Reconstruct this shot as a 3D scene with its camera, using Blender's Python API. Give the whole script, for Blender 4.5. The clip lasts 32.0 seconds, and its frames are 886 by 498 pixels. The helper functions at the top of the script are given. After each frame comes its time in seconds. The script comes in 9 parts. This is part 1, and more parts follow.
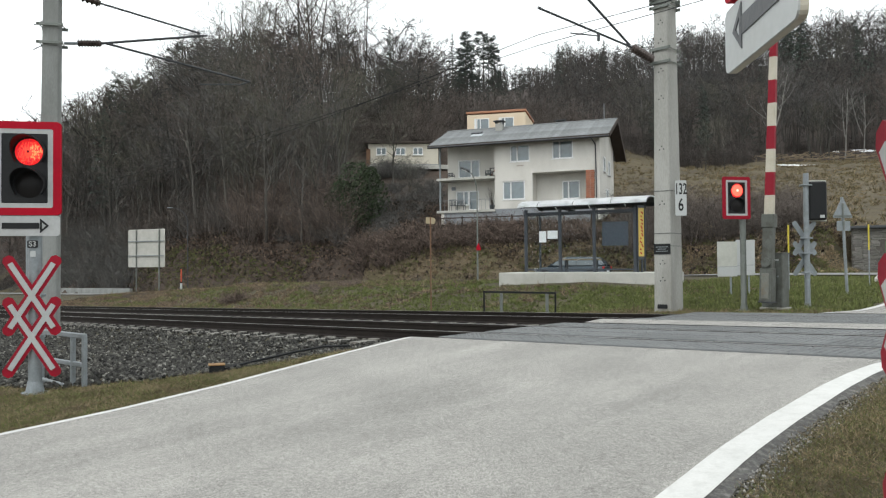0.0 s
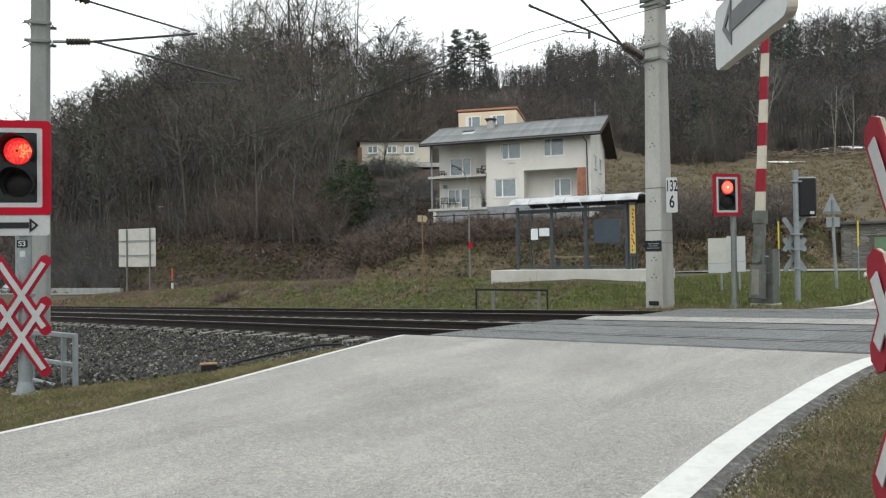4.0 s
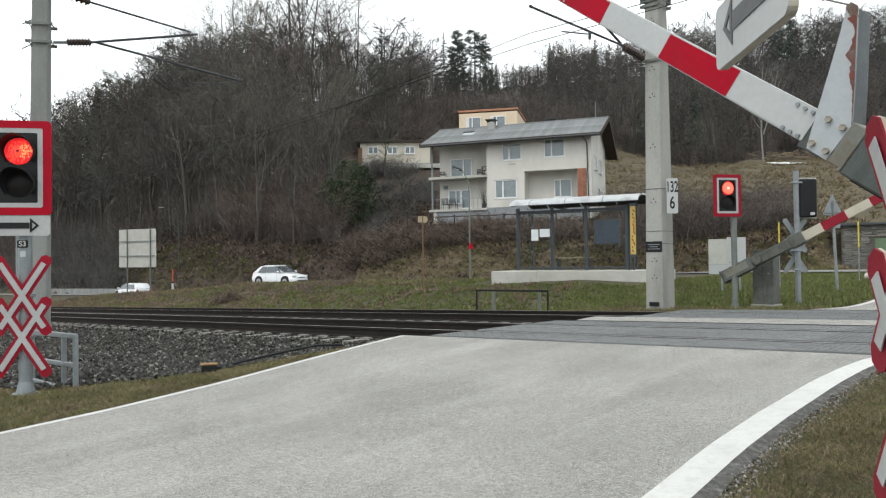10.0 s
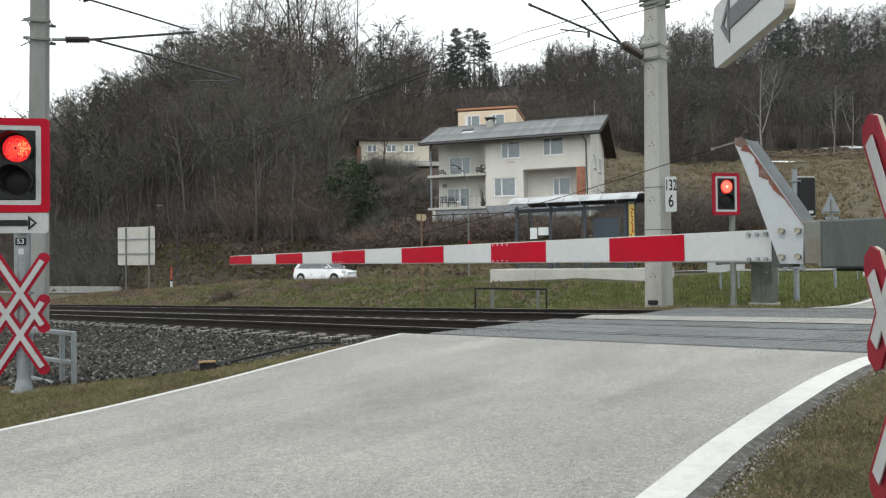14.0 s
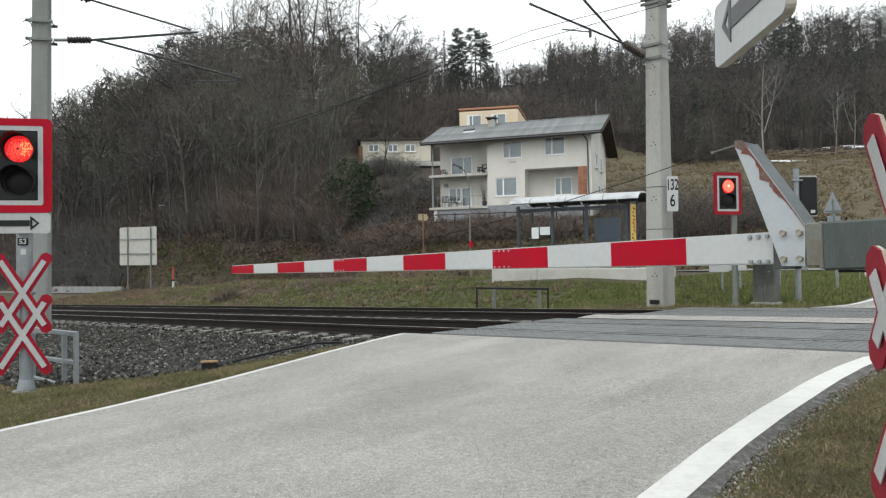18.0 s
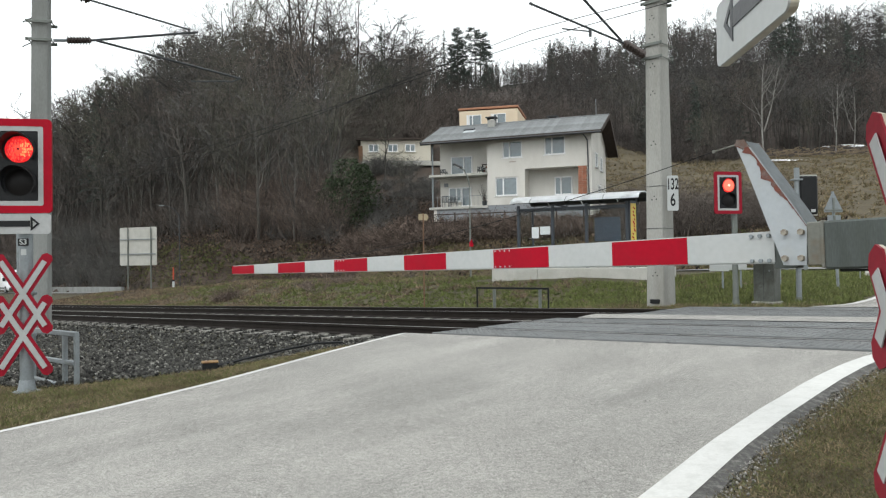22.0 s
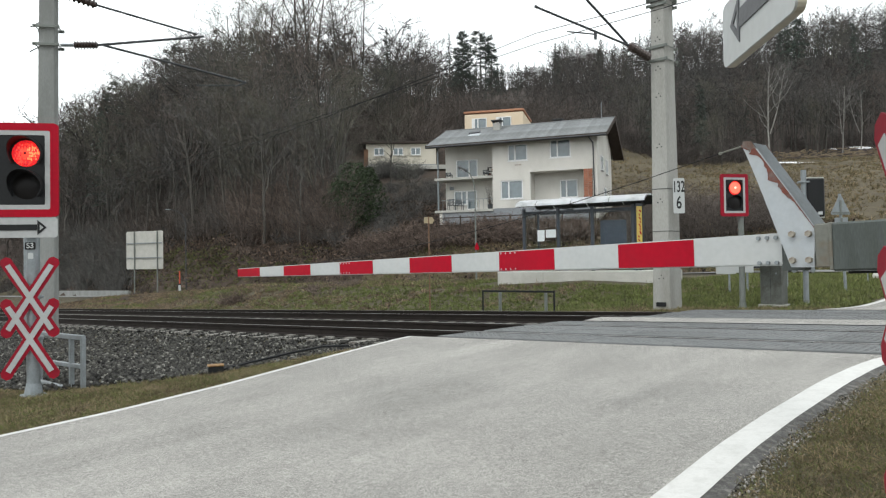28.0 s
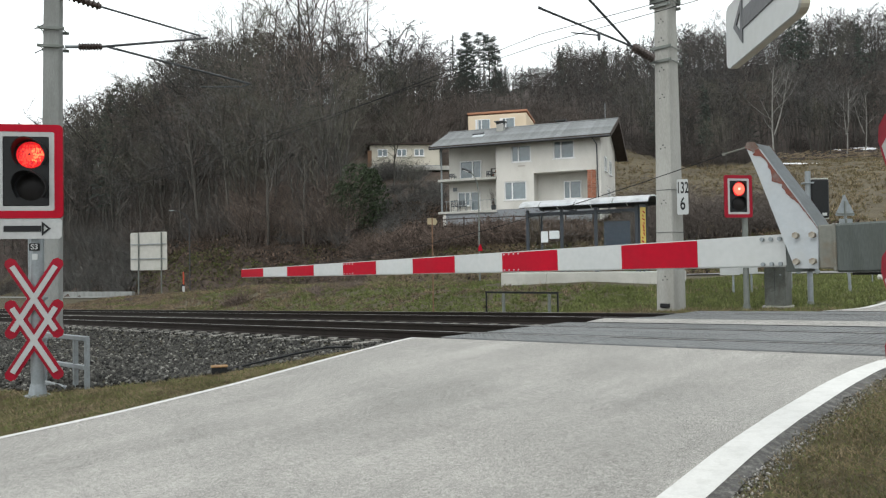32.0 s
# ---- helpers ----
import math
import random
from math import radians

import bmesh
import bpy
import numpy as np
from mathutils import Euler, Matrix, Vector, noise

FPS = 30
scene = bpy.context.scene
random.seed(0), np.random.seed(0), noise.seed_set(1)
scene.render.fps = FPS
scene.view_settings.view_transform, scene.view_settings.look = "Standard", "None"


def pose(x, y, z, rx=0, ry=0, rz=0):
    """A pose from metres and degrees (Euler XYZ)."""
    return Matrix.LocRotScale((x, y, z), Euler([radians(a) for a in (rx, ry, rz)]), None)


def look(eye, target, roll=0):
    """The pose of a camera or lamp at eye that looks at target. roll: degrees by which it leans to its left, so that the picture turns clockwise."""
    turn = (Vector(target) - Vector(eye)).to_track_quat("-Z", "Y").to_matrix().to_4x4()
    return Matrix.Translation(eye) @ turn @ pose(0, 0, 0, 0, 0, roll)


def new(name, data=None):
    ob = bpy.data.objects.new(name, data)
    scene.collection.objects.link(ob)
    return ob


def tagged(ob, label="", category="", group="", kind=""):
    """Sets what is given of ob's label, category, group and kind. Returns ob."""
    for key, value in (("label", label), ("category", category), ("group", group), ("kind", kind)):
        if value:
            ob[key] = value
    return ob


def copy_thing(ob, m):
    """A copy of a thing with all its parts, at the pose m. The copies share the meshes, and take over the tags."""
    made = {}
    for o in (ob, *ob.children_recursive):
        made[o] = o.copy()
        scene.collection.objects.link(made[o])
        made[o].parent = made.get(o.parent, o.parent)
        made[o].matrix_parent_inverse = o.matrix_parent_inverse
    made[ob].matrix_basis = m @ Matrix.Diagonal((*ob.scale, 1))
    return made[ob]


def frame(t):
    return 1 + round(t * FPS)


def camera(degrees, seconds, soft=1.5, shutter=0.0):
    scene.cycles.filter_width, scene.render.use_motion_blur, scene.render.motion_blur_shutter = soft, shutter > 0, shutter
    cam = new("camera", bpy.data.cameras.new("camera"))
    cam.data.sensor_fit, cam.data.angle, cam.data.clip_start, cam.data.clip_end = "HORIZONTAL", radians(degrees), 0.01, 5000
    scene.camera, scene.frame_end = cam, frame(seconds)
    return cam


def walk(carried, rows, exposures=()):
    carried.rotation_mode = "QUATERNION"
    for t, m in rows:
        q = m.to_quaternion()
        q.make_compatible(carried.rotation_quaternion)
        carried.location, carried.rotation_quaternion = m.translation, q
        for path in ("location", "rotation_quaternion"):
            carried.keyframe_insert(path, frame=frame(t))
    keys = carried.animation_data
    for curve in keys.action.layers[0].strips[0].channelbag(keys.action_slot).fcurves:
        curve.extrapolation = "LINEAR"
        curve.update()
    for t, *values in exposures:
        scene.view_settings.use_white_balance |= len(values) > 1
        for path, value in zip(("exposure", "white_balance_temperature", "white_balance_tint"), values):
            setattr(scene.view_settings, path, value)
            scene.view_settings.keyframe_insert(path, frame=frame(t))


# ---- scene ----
cam = camera(62.2, 32.0, soft=1.25)
PATH = [
    (0, -0.000, -0.003, 0.846, 91.085, 0.466, -0.004),
    (0.5, -0.000, -0.004, 0.846, 91.075, 0.497, -0.007),
    (1, -0.000, -0.005, 0.846, 91.062, 0.521, -0.060),
    (1.5, -0.000, -0.006, 0.845, 91.023, 0.564, -0.185),
    (2, -0.000, -0.007, 0.845, 90.966, 0.630, -0.374),
    (2.5, -0.000, -0.007, 0.845, 90.907, 0.699, -0.570),
    (3, -0.001, -0.008, 0.845, 90.884, 0.742, -0.634),
    (3.5, -0.001, -0.007, 0.844, 90.913, 0.751, -0.625),
    (5.5, -0.000, -0.004, 0.842, 90.935, 0.758, -0.640),
    (6, 0.000, -0.004, 0.842, 90.941, 0.766, -0.632),
    (6.5, 0.001, -0.004, 0.842, 90.966, 0.768, -0.616),
    (7, 0.001, -0.005, 0.841, 90.989, 0.757, -0.600),
    (7.5, 0.001, -0.005, 0.841, 91.004, 0.756, -0.583),
    (8, 0.001, -0.005, 0.841, 91.021, 0.762, -0.554),
    (8.5, 0.000, -0.004, 0.840, 91.041, 0.765, -0.534),
    (9, -0.000, -0.004, 0.840, 91.059, 0.771, -0.515),
    (9.5, -0.001, -0.004, 0.840, 91.050, 0.765, -0.532),
    (10, -0.001, -0.004, 0.839, 90.993, 0.710, -0.599),
    (10.5, 0.000, -0.005, 0.839, 90.919, 0.660, -0.693),
    (11, 0.001, -0.005, 0.839, 90.870, 0.657, -0.729),
    (11.5, 0.002, -0.006, 0.839, 90.860, 0.654, -0.723),
    (12, 0.003, -0.006, 0.838, 90.864, 0.660, -0.702),
    (12.5, 0.003, -0.007, 0.838, 90.892, 0.639, -0.680),
    (13, 0.003, -0.006, 0.837, 90.902, 0.640, -0.667),
    (13.5, 0.004, -0.006, 0.837, 90.894, 0.651, -0.655),
    (14, 0.004, -0.006, 0.837, 90.849, 0.643, -0.685),
    (14.5, 0.004, -0.006, 0.837, 90.771, 0.636, -0.749),
    (16.5, 0.004, -0.007, 0.837, 90.782, 0.699, -0.680),
    (17, 0.004, -0.008, 0.837, 90.800, 0.701, -0.638),
    (17.5, 0.004, -0.008, 0.837, 90.815, 0.698, -0.595),
    (18, 0.004, -0.009, 0.837, 90.834, 0.694, -0.562),
    (18.5, 0.003, -0.009, 0.837, 90.855, 0.715, -0.535),
    (19, 0.003, -0.008, 0.837, 90.860, 0.727, -0.501),
    (19.5, 0.002, -0.007, 0.837, 90.866, 0.724, -0.469),
    (20, 0.001, -0.006, 0.837, 90.887, 0.721, -0.443),
    (20.5, 0.000, -0.005, 0.837, 90.894, 0.729, -0.426),
    (21, -0.001, -0.005, 0.837, 90.862, 0.750, -0.460),
    (21.5, -0.001, -0.004, 0.837, 90.832, 0.784, -0.514),
    (22, -0.001, -0.004, 0.837, 90.816, 0.792, -0.555),
    (22.5, -0.001, -0.003, 0.837, 90.830, 0.789, -0.546),
    (23, -0.001, -0.003, 0.837, 90.839, 0.794, -0.519),
    (23.5, -0.001, -0.002, 0.837, 90.854, 0.800, -0.496),
    (24, -0.002, -0.002, 0.837, 90.885, 0.823, -0.451),
    (24.5, -0.002, -0.002, 0.837, 90.910, 0.837, -0.392),
    (25, -0.002, -0.002, 0.837, 90.936, 0.829, -0.355),
    (25.5, -0.002, -0.002, 0.837, 90.965, 0.837, -0.313),
    (27.5, -0.001, 0.003, 0.834, 91.049, 0.873, -0.166),
    (28, -0.001, 0.004, 0.834, 91.081, 0.882, -0.120),
    (28.5, -0.001, 0.004, 0.834, 91.100, 0.878, -0.074),
    (29, -0.001, 0.005, 0.833, 91.119, 0.895, -0.021),
    (29.5, -0.001, 0.005, 0.833, 91.134, 0.918, 0.024),
    (30, -0.000, 0.006, 0.833, 91.146, 0.921, 0.054),
    (30.5, 0.001, 0.006, 0.834, 91.155, 0.901, 0.069),
    (31, 0.001, 0.006, 0.834, 91.155, 0.896, 0.084),
    (31.5, 0.002, 0.006, 0.835, 91.164, 0.878, 0.115),
    (32, 0.002, 0.005, 0.835, 91.171, 0.866, 0.155),
]
walk(cam, [(t, pose(x, y, z, rx, ry, rz)) for t, x, y, z, rx, ry, rz in PATH])

# overcast winter daylight: a bright even sky and a very soft sun behind the clouds
world = bpy.data.worlds.new("sky")
scene.world = world
world.use_nodes = True
wn, wl = world.node_tree.nodes, world.node_tree.links
wn.clear()
w_out, w_bg = wn.new("ShaderNodeOutputWorld"), wn.new("ShaderNodeBackground")
w_sky, w_mix, w_hsv = wn.new("ShaderNodeTexSky"), wn.new("ShaderNodeMix"), wn.new("ShaderNodeHueSaturation")
w_sky.sky_type, w_sky.sun_disc = "NISHITA", False
w_sky.sun_elevation, w_sky.sun_rotation = radians(52), radians(220)
w_mix.data_type = "RGBA"
w_hsv.inputs["Saturation"].default_value = 0.25
wl.new(w_sky.outputs[0], w_hsv.inputs["Color"])
wl.new(w_hsv.outputs[0], w_mix.inputs["A"])
w_mix.inputs["Factor"].default_value = 0.85
w_mix.inputs["B"].default_value = (12.4, 13.0, 13.1, 1)
wl.new(w_mix.outputs["Result"], w_bg.inputs["Color"])
w_bg.inputs["Strength"].default_value = 0.12
wl.new(w_bg.outputs[0], w_out.inputs["Surface"])
sun = new("sun", bpy.data.lights.new("sun", "SUN"))
sun.data.energy, sun.data.angle, sun.data.color = 1.1, radians(30), (1.0, 0.98, 0.95)
sun.matrix_basis = look((0, 0, 60), (30, 36, 0))
scene.view_settings.exposure = 0.0


# ---- materials ----
def mat(name, a, b=None, rough=0.7, metal=0.0, scale=6.0, fine=60.0, bump=0.15, spread=0.5, island=0.0, per_object=0.0,
        emit=None, power=0.0, spec=0.4, dirt=None, dirt_scale=0.8, dirt_amount=0.4, stretch=None, depth=0.01):
    """A surface of two colours mixed by coarse and fine noise, with optional stains and fine relief."""
    m = bpy.data.materials.new(name)
    m.use_nodes = True
    n, l = m.node_tree.nodes, m.node_tree.links
    p = n["Principled BSDF"]
    b = b or tuple(c * 0.8 for c in a)
    tc = n.new("ShaderNodeTexCoord")
    at = tc.outputs["Object"]
    if stretch:
        mp = n.new("ShaderNodeMapping")
        mp.inputs["Scale"].default_value = stretch
        l.new(at, mp.inputs["Vector"])
        at = mp.outputs[0]
    n1, n2 = n.new("ShaderNodeTexNoise"), n.new("ShaderNodeTexNoise")
    n1.inputs["Scale"].default_value, n1.inputs["Detail"].default_value = scale, 5
    n2.inputs["Scale"].default_value, n2.inputs["Detail"].default_value = fine, 4
    l.new(at, n1.inputs["Vector"]), l.new(at, n2.inputs["Vector"])
    add = n.new("ShaderNodeMath")
    add.operation = "ADD"
    l.new(n1.outputs["Fac"], add.inputs[0]), l.new(n2.outputs["Fac"], add.inputs[1])
    ramp = n.new("ShaderNodeMapRange")
    ramp.inputs["From Min"].default_value, ramp.inputs["From Max"].default_value = 1 - spread * 0.55, 1 + spread * 0.55
    l.new(add.outputs[0], ramp.inputs["Value"])
    mix = n.new("ShaderNodeMix")
    mix.data_type = "RGBA"
    mix.inputs["A"].default_value, mix.inputs["B"].default_value = (*a, 1), (*b, 1)
    l.new(ramp.outputs[0], mix.inputs["Factor"])
    colour = mix.outputs["Result"]
    if dirt:
        n3, r3, m3 = n.new("ShaderNodeTexNoise"), n.new("ShaderNodeMapRange"), n.new("ShaderNodeMix")
        n3.inputs["Scale"].default_value, n3.inputs["Detail"].default_value = dirt_scale, 8
        n3.inputs["Roughness"].default_value = 0.65
        l.new(at, n3.inputs["Vector"])
        r3.inputs["From Min"].default_value, r3.inputs["From Max"].default_value = 0.48, 0.68
        r3.inputs["To Max"].default_value = dirt_amount
        l.new(n3.outputs["Fac"], r3.inputs["Value"])
        m3.data_type = "RGBA"
        m3.inputs["B"].default_value = (*dirt, 1)
        l.new(colour, m3.inputs["A"]), l.new(r3.outputs[0], m3.inputs["Factor"])
        colour = m3.outputs["Result"]
    if island or per_object:
        src = n.new("ShaderNodeNewGeometry").outputs["Random Per Island"] if island else n.new("ShaderNodeObjectInfo").outputs["Random"]
        r4, h4 = n.new("ShaderNodeMapRange"), n.new("ShaderNodeHueSaturation")
        k = island or per_object
        r4.inputs["To Min"].default_value, r4.inputs["To Max"].default_value = 1 - k, 1 + k
        l.new(src, r4.inputs["Value"]), l.new(r4.outputs[0], h4.inputs["Value"])
        l.new(colour, h4.inputs["Color"])
        colour = h4.outputs[0]
    l.new(colour, p.inputs["Base Color"])
    p.inputs["Metallic"].default_value = metal
    p.inputs["Specular IOR Level"].default_value = spec
    rr = n.new("ShaderNodeMapRange")
    rr.inputs["To Min"].default_value, rr.inputs["To Max"].default_value = max(0.03, rough - 0.1), min(1, rough + 0.1)
    l.new(n1.outputs["Fac"], rr.inputs["Value"]), l.new(rr.outputs[0], p.inputs["Roughness"])
    if bump:
        bp = n.new("ShaderNodeBump")
        bp.inputs["Strength"].default_value, bp.inputs["Distance"].default_value = bump, depth
        l.new(n2.outputs["Fac"], bp.inputs["Height"]), l.new(bp.outputs[0], p.inputs["Normal"])
    if emit:
        p.inputs["Emission Color"].default_value, p.inputs["Emission Strength"].default_value = (*emit, 1), power
    return m


def glass(name, tint, rough=0.02, clear=0.75):
    m = bpy.data.materials.new(name)
    m.use_nodes = True
    n, l = m.node_tree.nodes, m.node_tree.links
    out = n["Material Output"]
    tr, gl, mx, fr = n.new("ShaderNodeBsdfTransparent"), n.new("ShaderNodeBsdfGlossy"), n.new("ShaderNodeMixShader"), n.new("ShaderNodeLayerWeight")
    tr.inputs["Color"].default_value = (*[c * clear for c in tint], 1)
    gl.inputs["Roughness"].default_value = rough
    rise, fade = n.new("ShaderNodeMath"), n.new("ShaderNodeMapRange")
    rise.operation, rise.inputs[1].default_value = "POWER", 4.0
    fade.inputs["To Min"].default_value, fade.inputs["To Max"].default_value = 0.004, 0.4
    l.new(fr.outputs["Facing"], rise.inputs[0]), l.new(rise.outputs[0], fade.inputs["Value"])
    l.new(fade.outputs[0], mx.inputs["Fac"]), l.new(tr.outputs[0], mx.inputs[1]), l.new(gl.outputs[0], mx.inputs[2])
    l.new(mx.outputs[0], out.inputs["Surface"])
    return m


def road_surface(name, light, dark):
    """Worn asphalt: coarse mottling, stones in the binder and faint wheel streaks along the road."""
    m = bpy.data.materials.new(name)
    m.use_nodes = True
    n, l = m.node_tree.nodes, m.node_tree.links
    p = n["Principled BSDF"]
    tc, turn, pull = n.new("ShaderNodeTexCoord"), n.new("ShaderNodeMapping"), n.new("ShaderNodeMapping")
    turn.inputs["Rotation"].default_value = (0, 0, -0.8116)
    pull.inputs["Scale"].default_value = (0.25, 2.2, 1)
    l.new(tc.outputs["Object"], turn.inputs["Vector"]), l.new(turn.outputs[0], pull.inputs["Vector"])

    def layer(at, scale, detail, lo, hi, to_lo, to_hi, rough=0.5):
        t, r = n.new("ShaderNodeTexNoise"), n.new("ShaderNodeMapRange")
        t.inputs["Scale"].default_value, t.inputs["Detail"].default_value, t.inputs["Roughness"].default_value = scale, detail, rough
        for key, v in (("From Min", lo), ("From Max", hi), ("To Min", to_lo), ("To Max", to_hi)):
            r.inputs[key].default_value = v
        l.new(at, t.inputs["Vector"]), l.new(t.outputs["Fac"], r.inputs["Value"])
        return r.outputs[0], t.outputs["Fac"]
    grain, relief = layer(tc.outputs["Object"], 150, 3, 0.36, 0.64, 0.52, 1.48, 0.8)
    coarse, _ = layer(tc.outputs["Object"], 34, 4, 0.35, 0.65, 0.86, 1.14, 0.75)
    patch, _ = layer(tc.outputs["Object"], 0.9, 5, 0.35, 0.65, 0.93, 1.07)
    streak, _ = layer(pull.outputs[0], 1.6, 6, 0.35, 0.65, 0.945, 1.055)
    out = grain
    for k in (coarse, patch, streak):
        mul = n.new("ShaderNodeMath")
        mul.operation = "MULTIPLY"
        l.new(out, mul.inputs[0]), l.new(k, mul.inputs[1])
        out = mul.outputs[0]
    mix, fac = n.new("ShaderNodeMix"), n.new("ShaderNodeMapRange")
    mix.data_type = "RGBA"
    mix.inputs["A"].default_value, mix.inputs["B"].default_value = (*dark, 1), (*light, 1)
    fac.inputs["From Min"].default_value, fac.inputs["From Max"].default_value = 0.6, 1.4
    l.new(out, fac.inputs["Value"]), l.new(fac.outputs[0], mix.inputs["Factor"])
    l.new(mix.outputs["Result"], p.inputs["Base Color"])
    p.inputs["Roughness"].default_value, p.inputs["Specular IOR Level"].default_value = 0.85, 0.35
    bp = n.new("ShaderNodeBump")
    bp.inputs["Strength"].default_value, bp.inputs["Distance"].default_value = 0.6, 0.006
    l.new(relief, bp.inputs["Height"]), l.new(bp.outputs[0], p.inputs["Normal"])
    return m


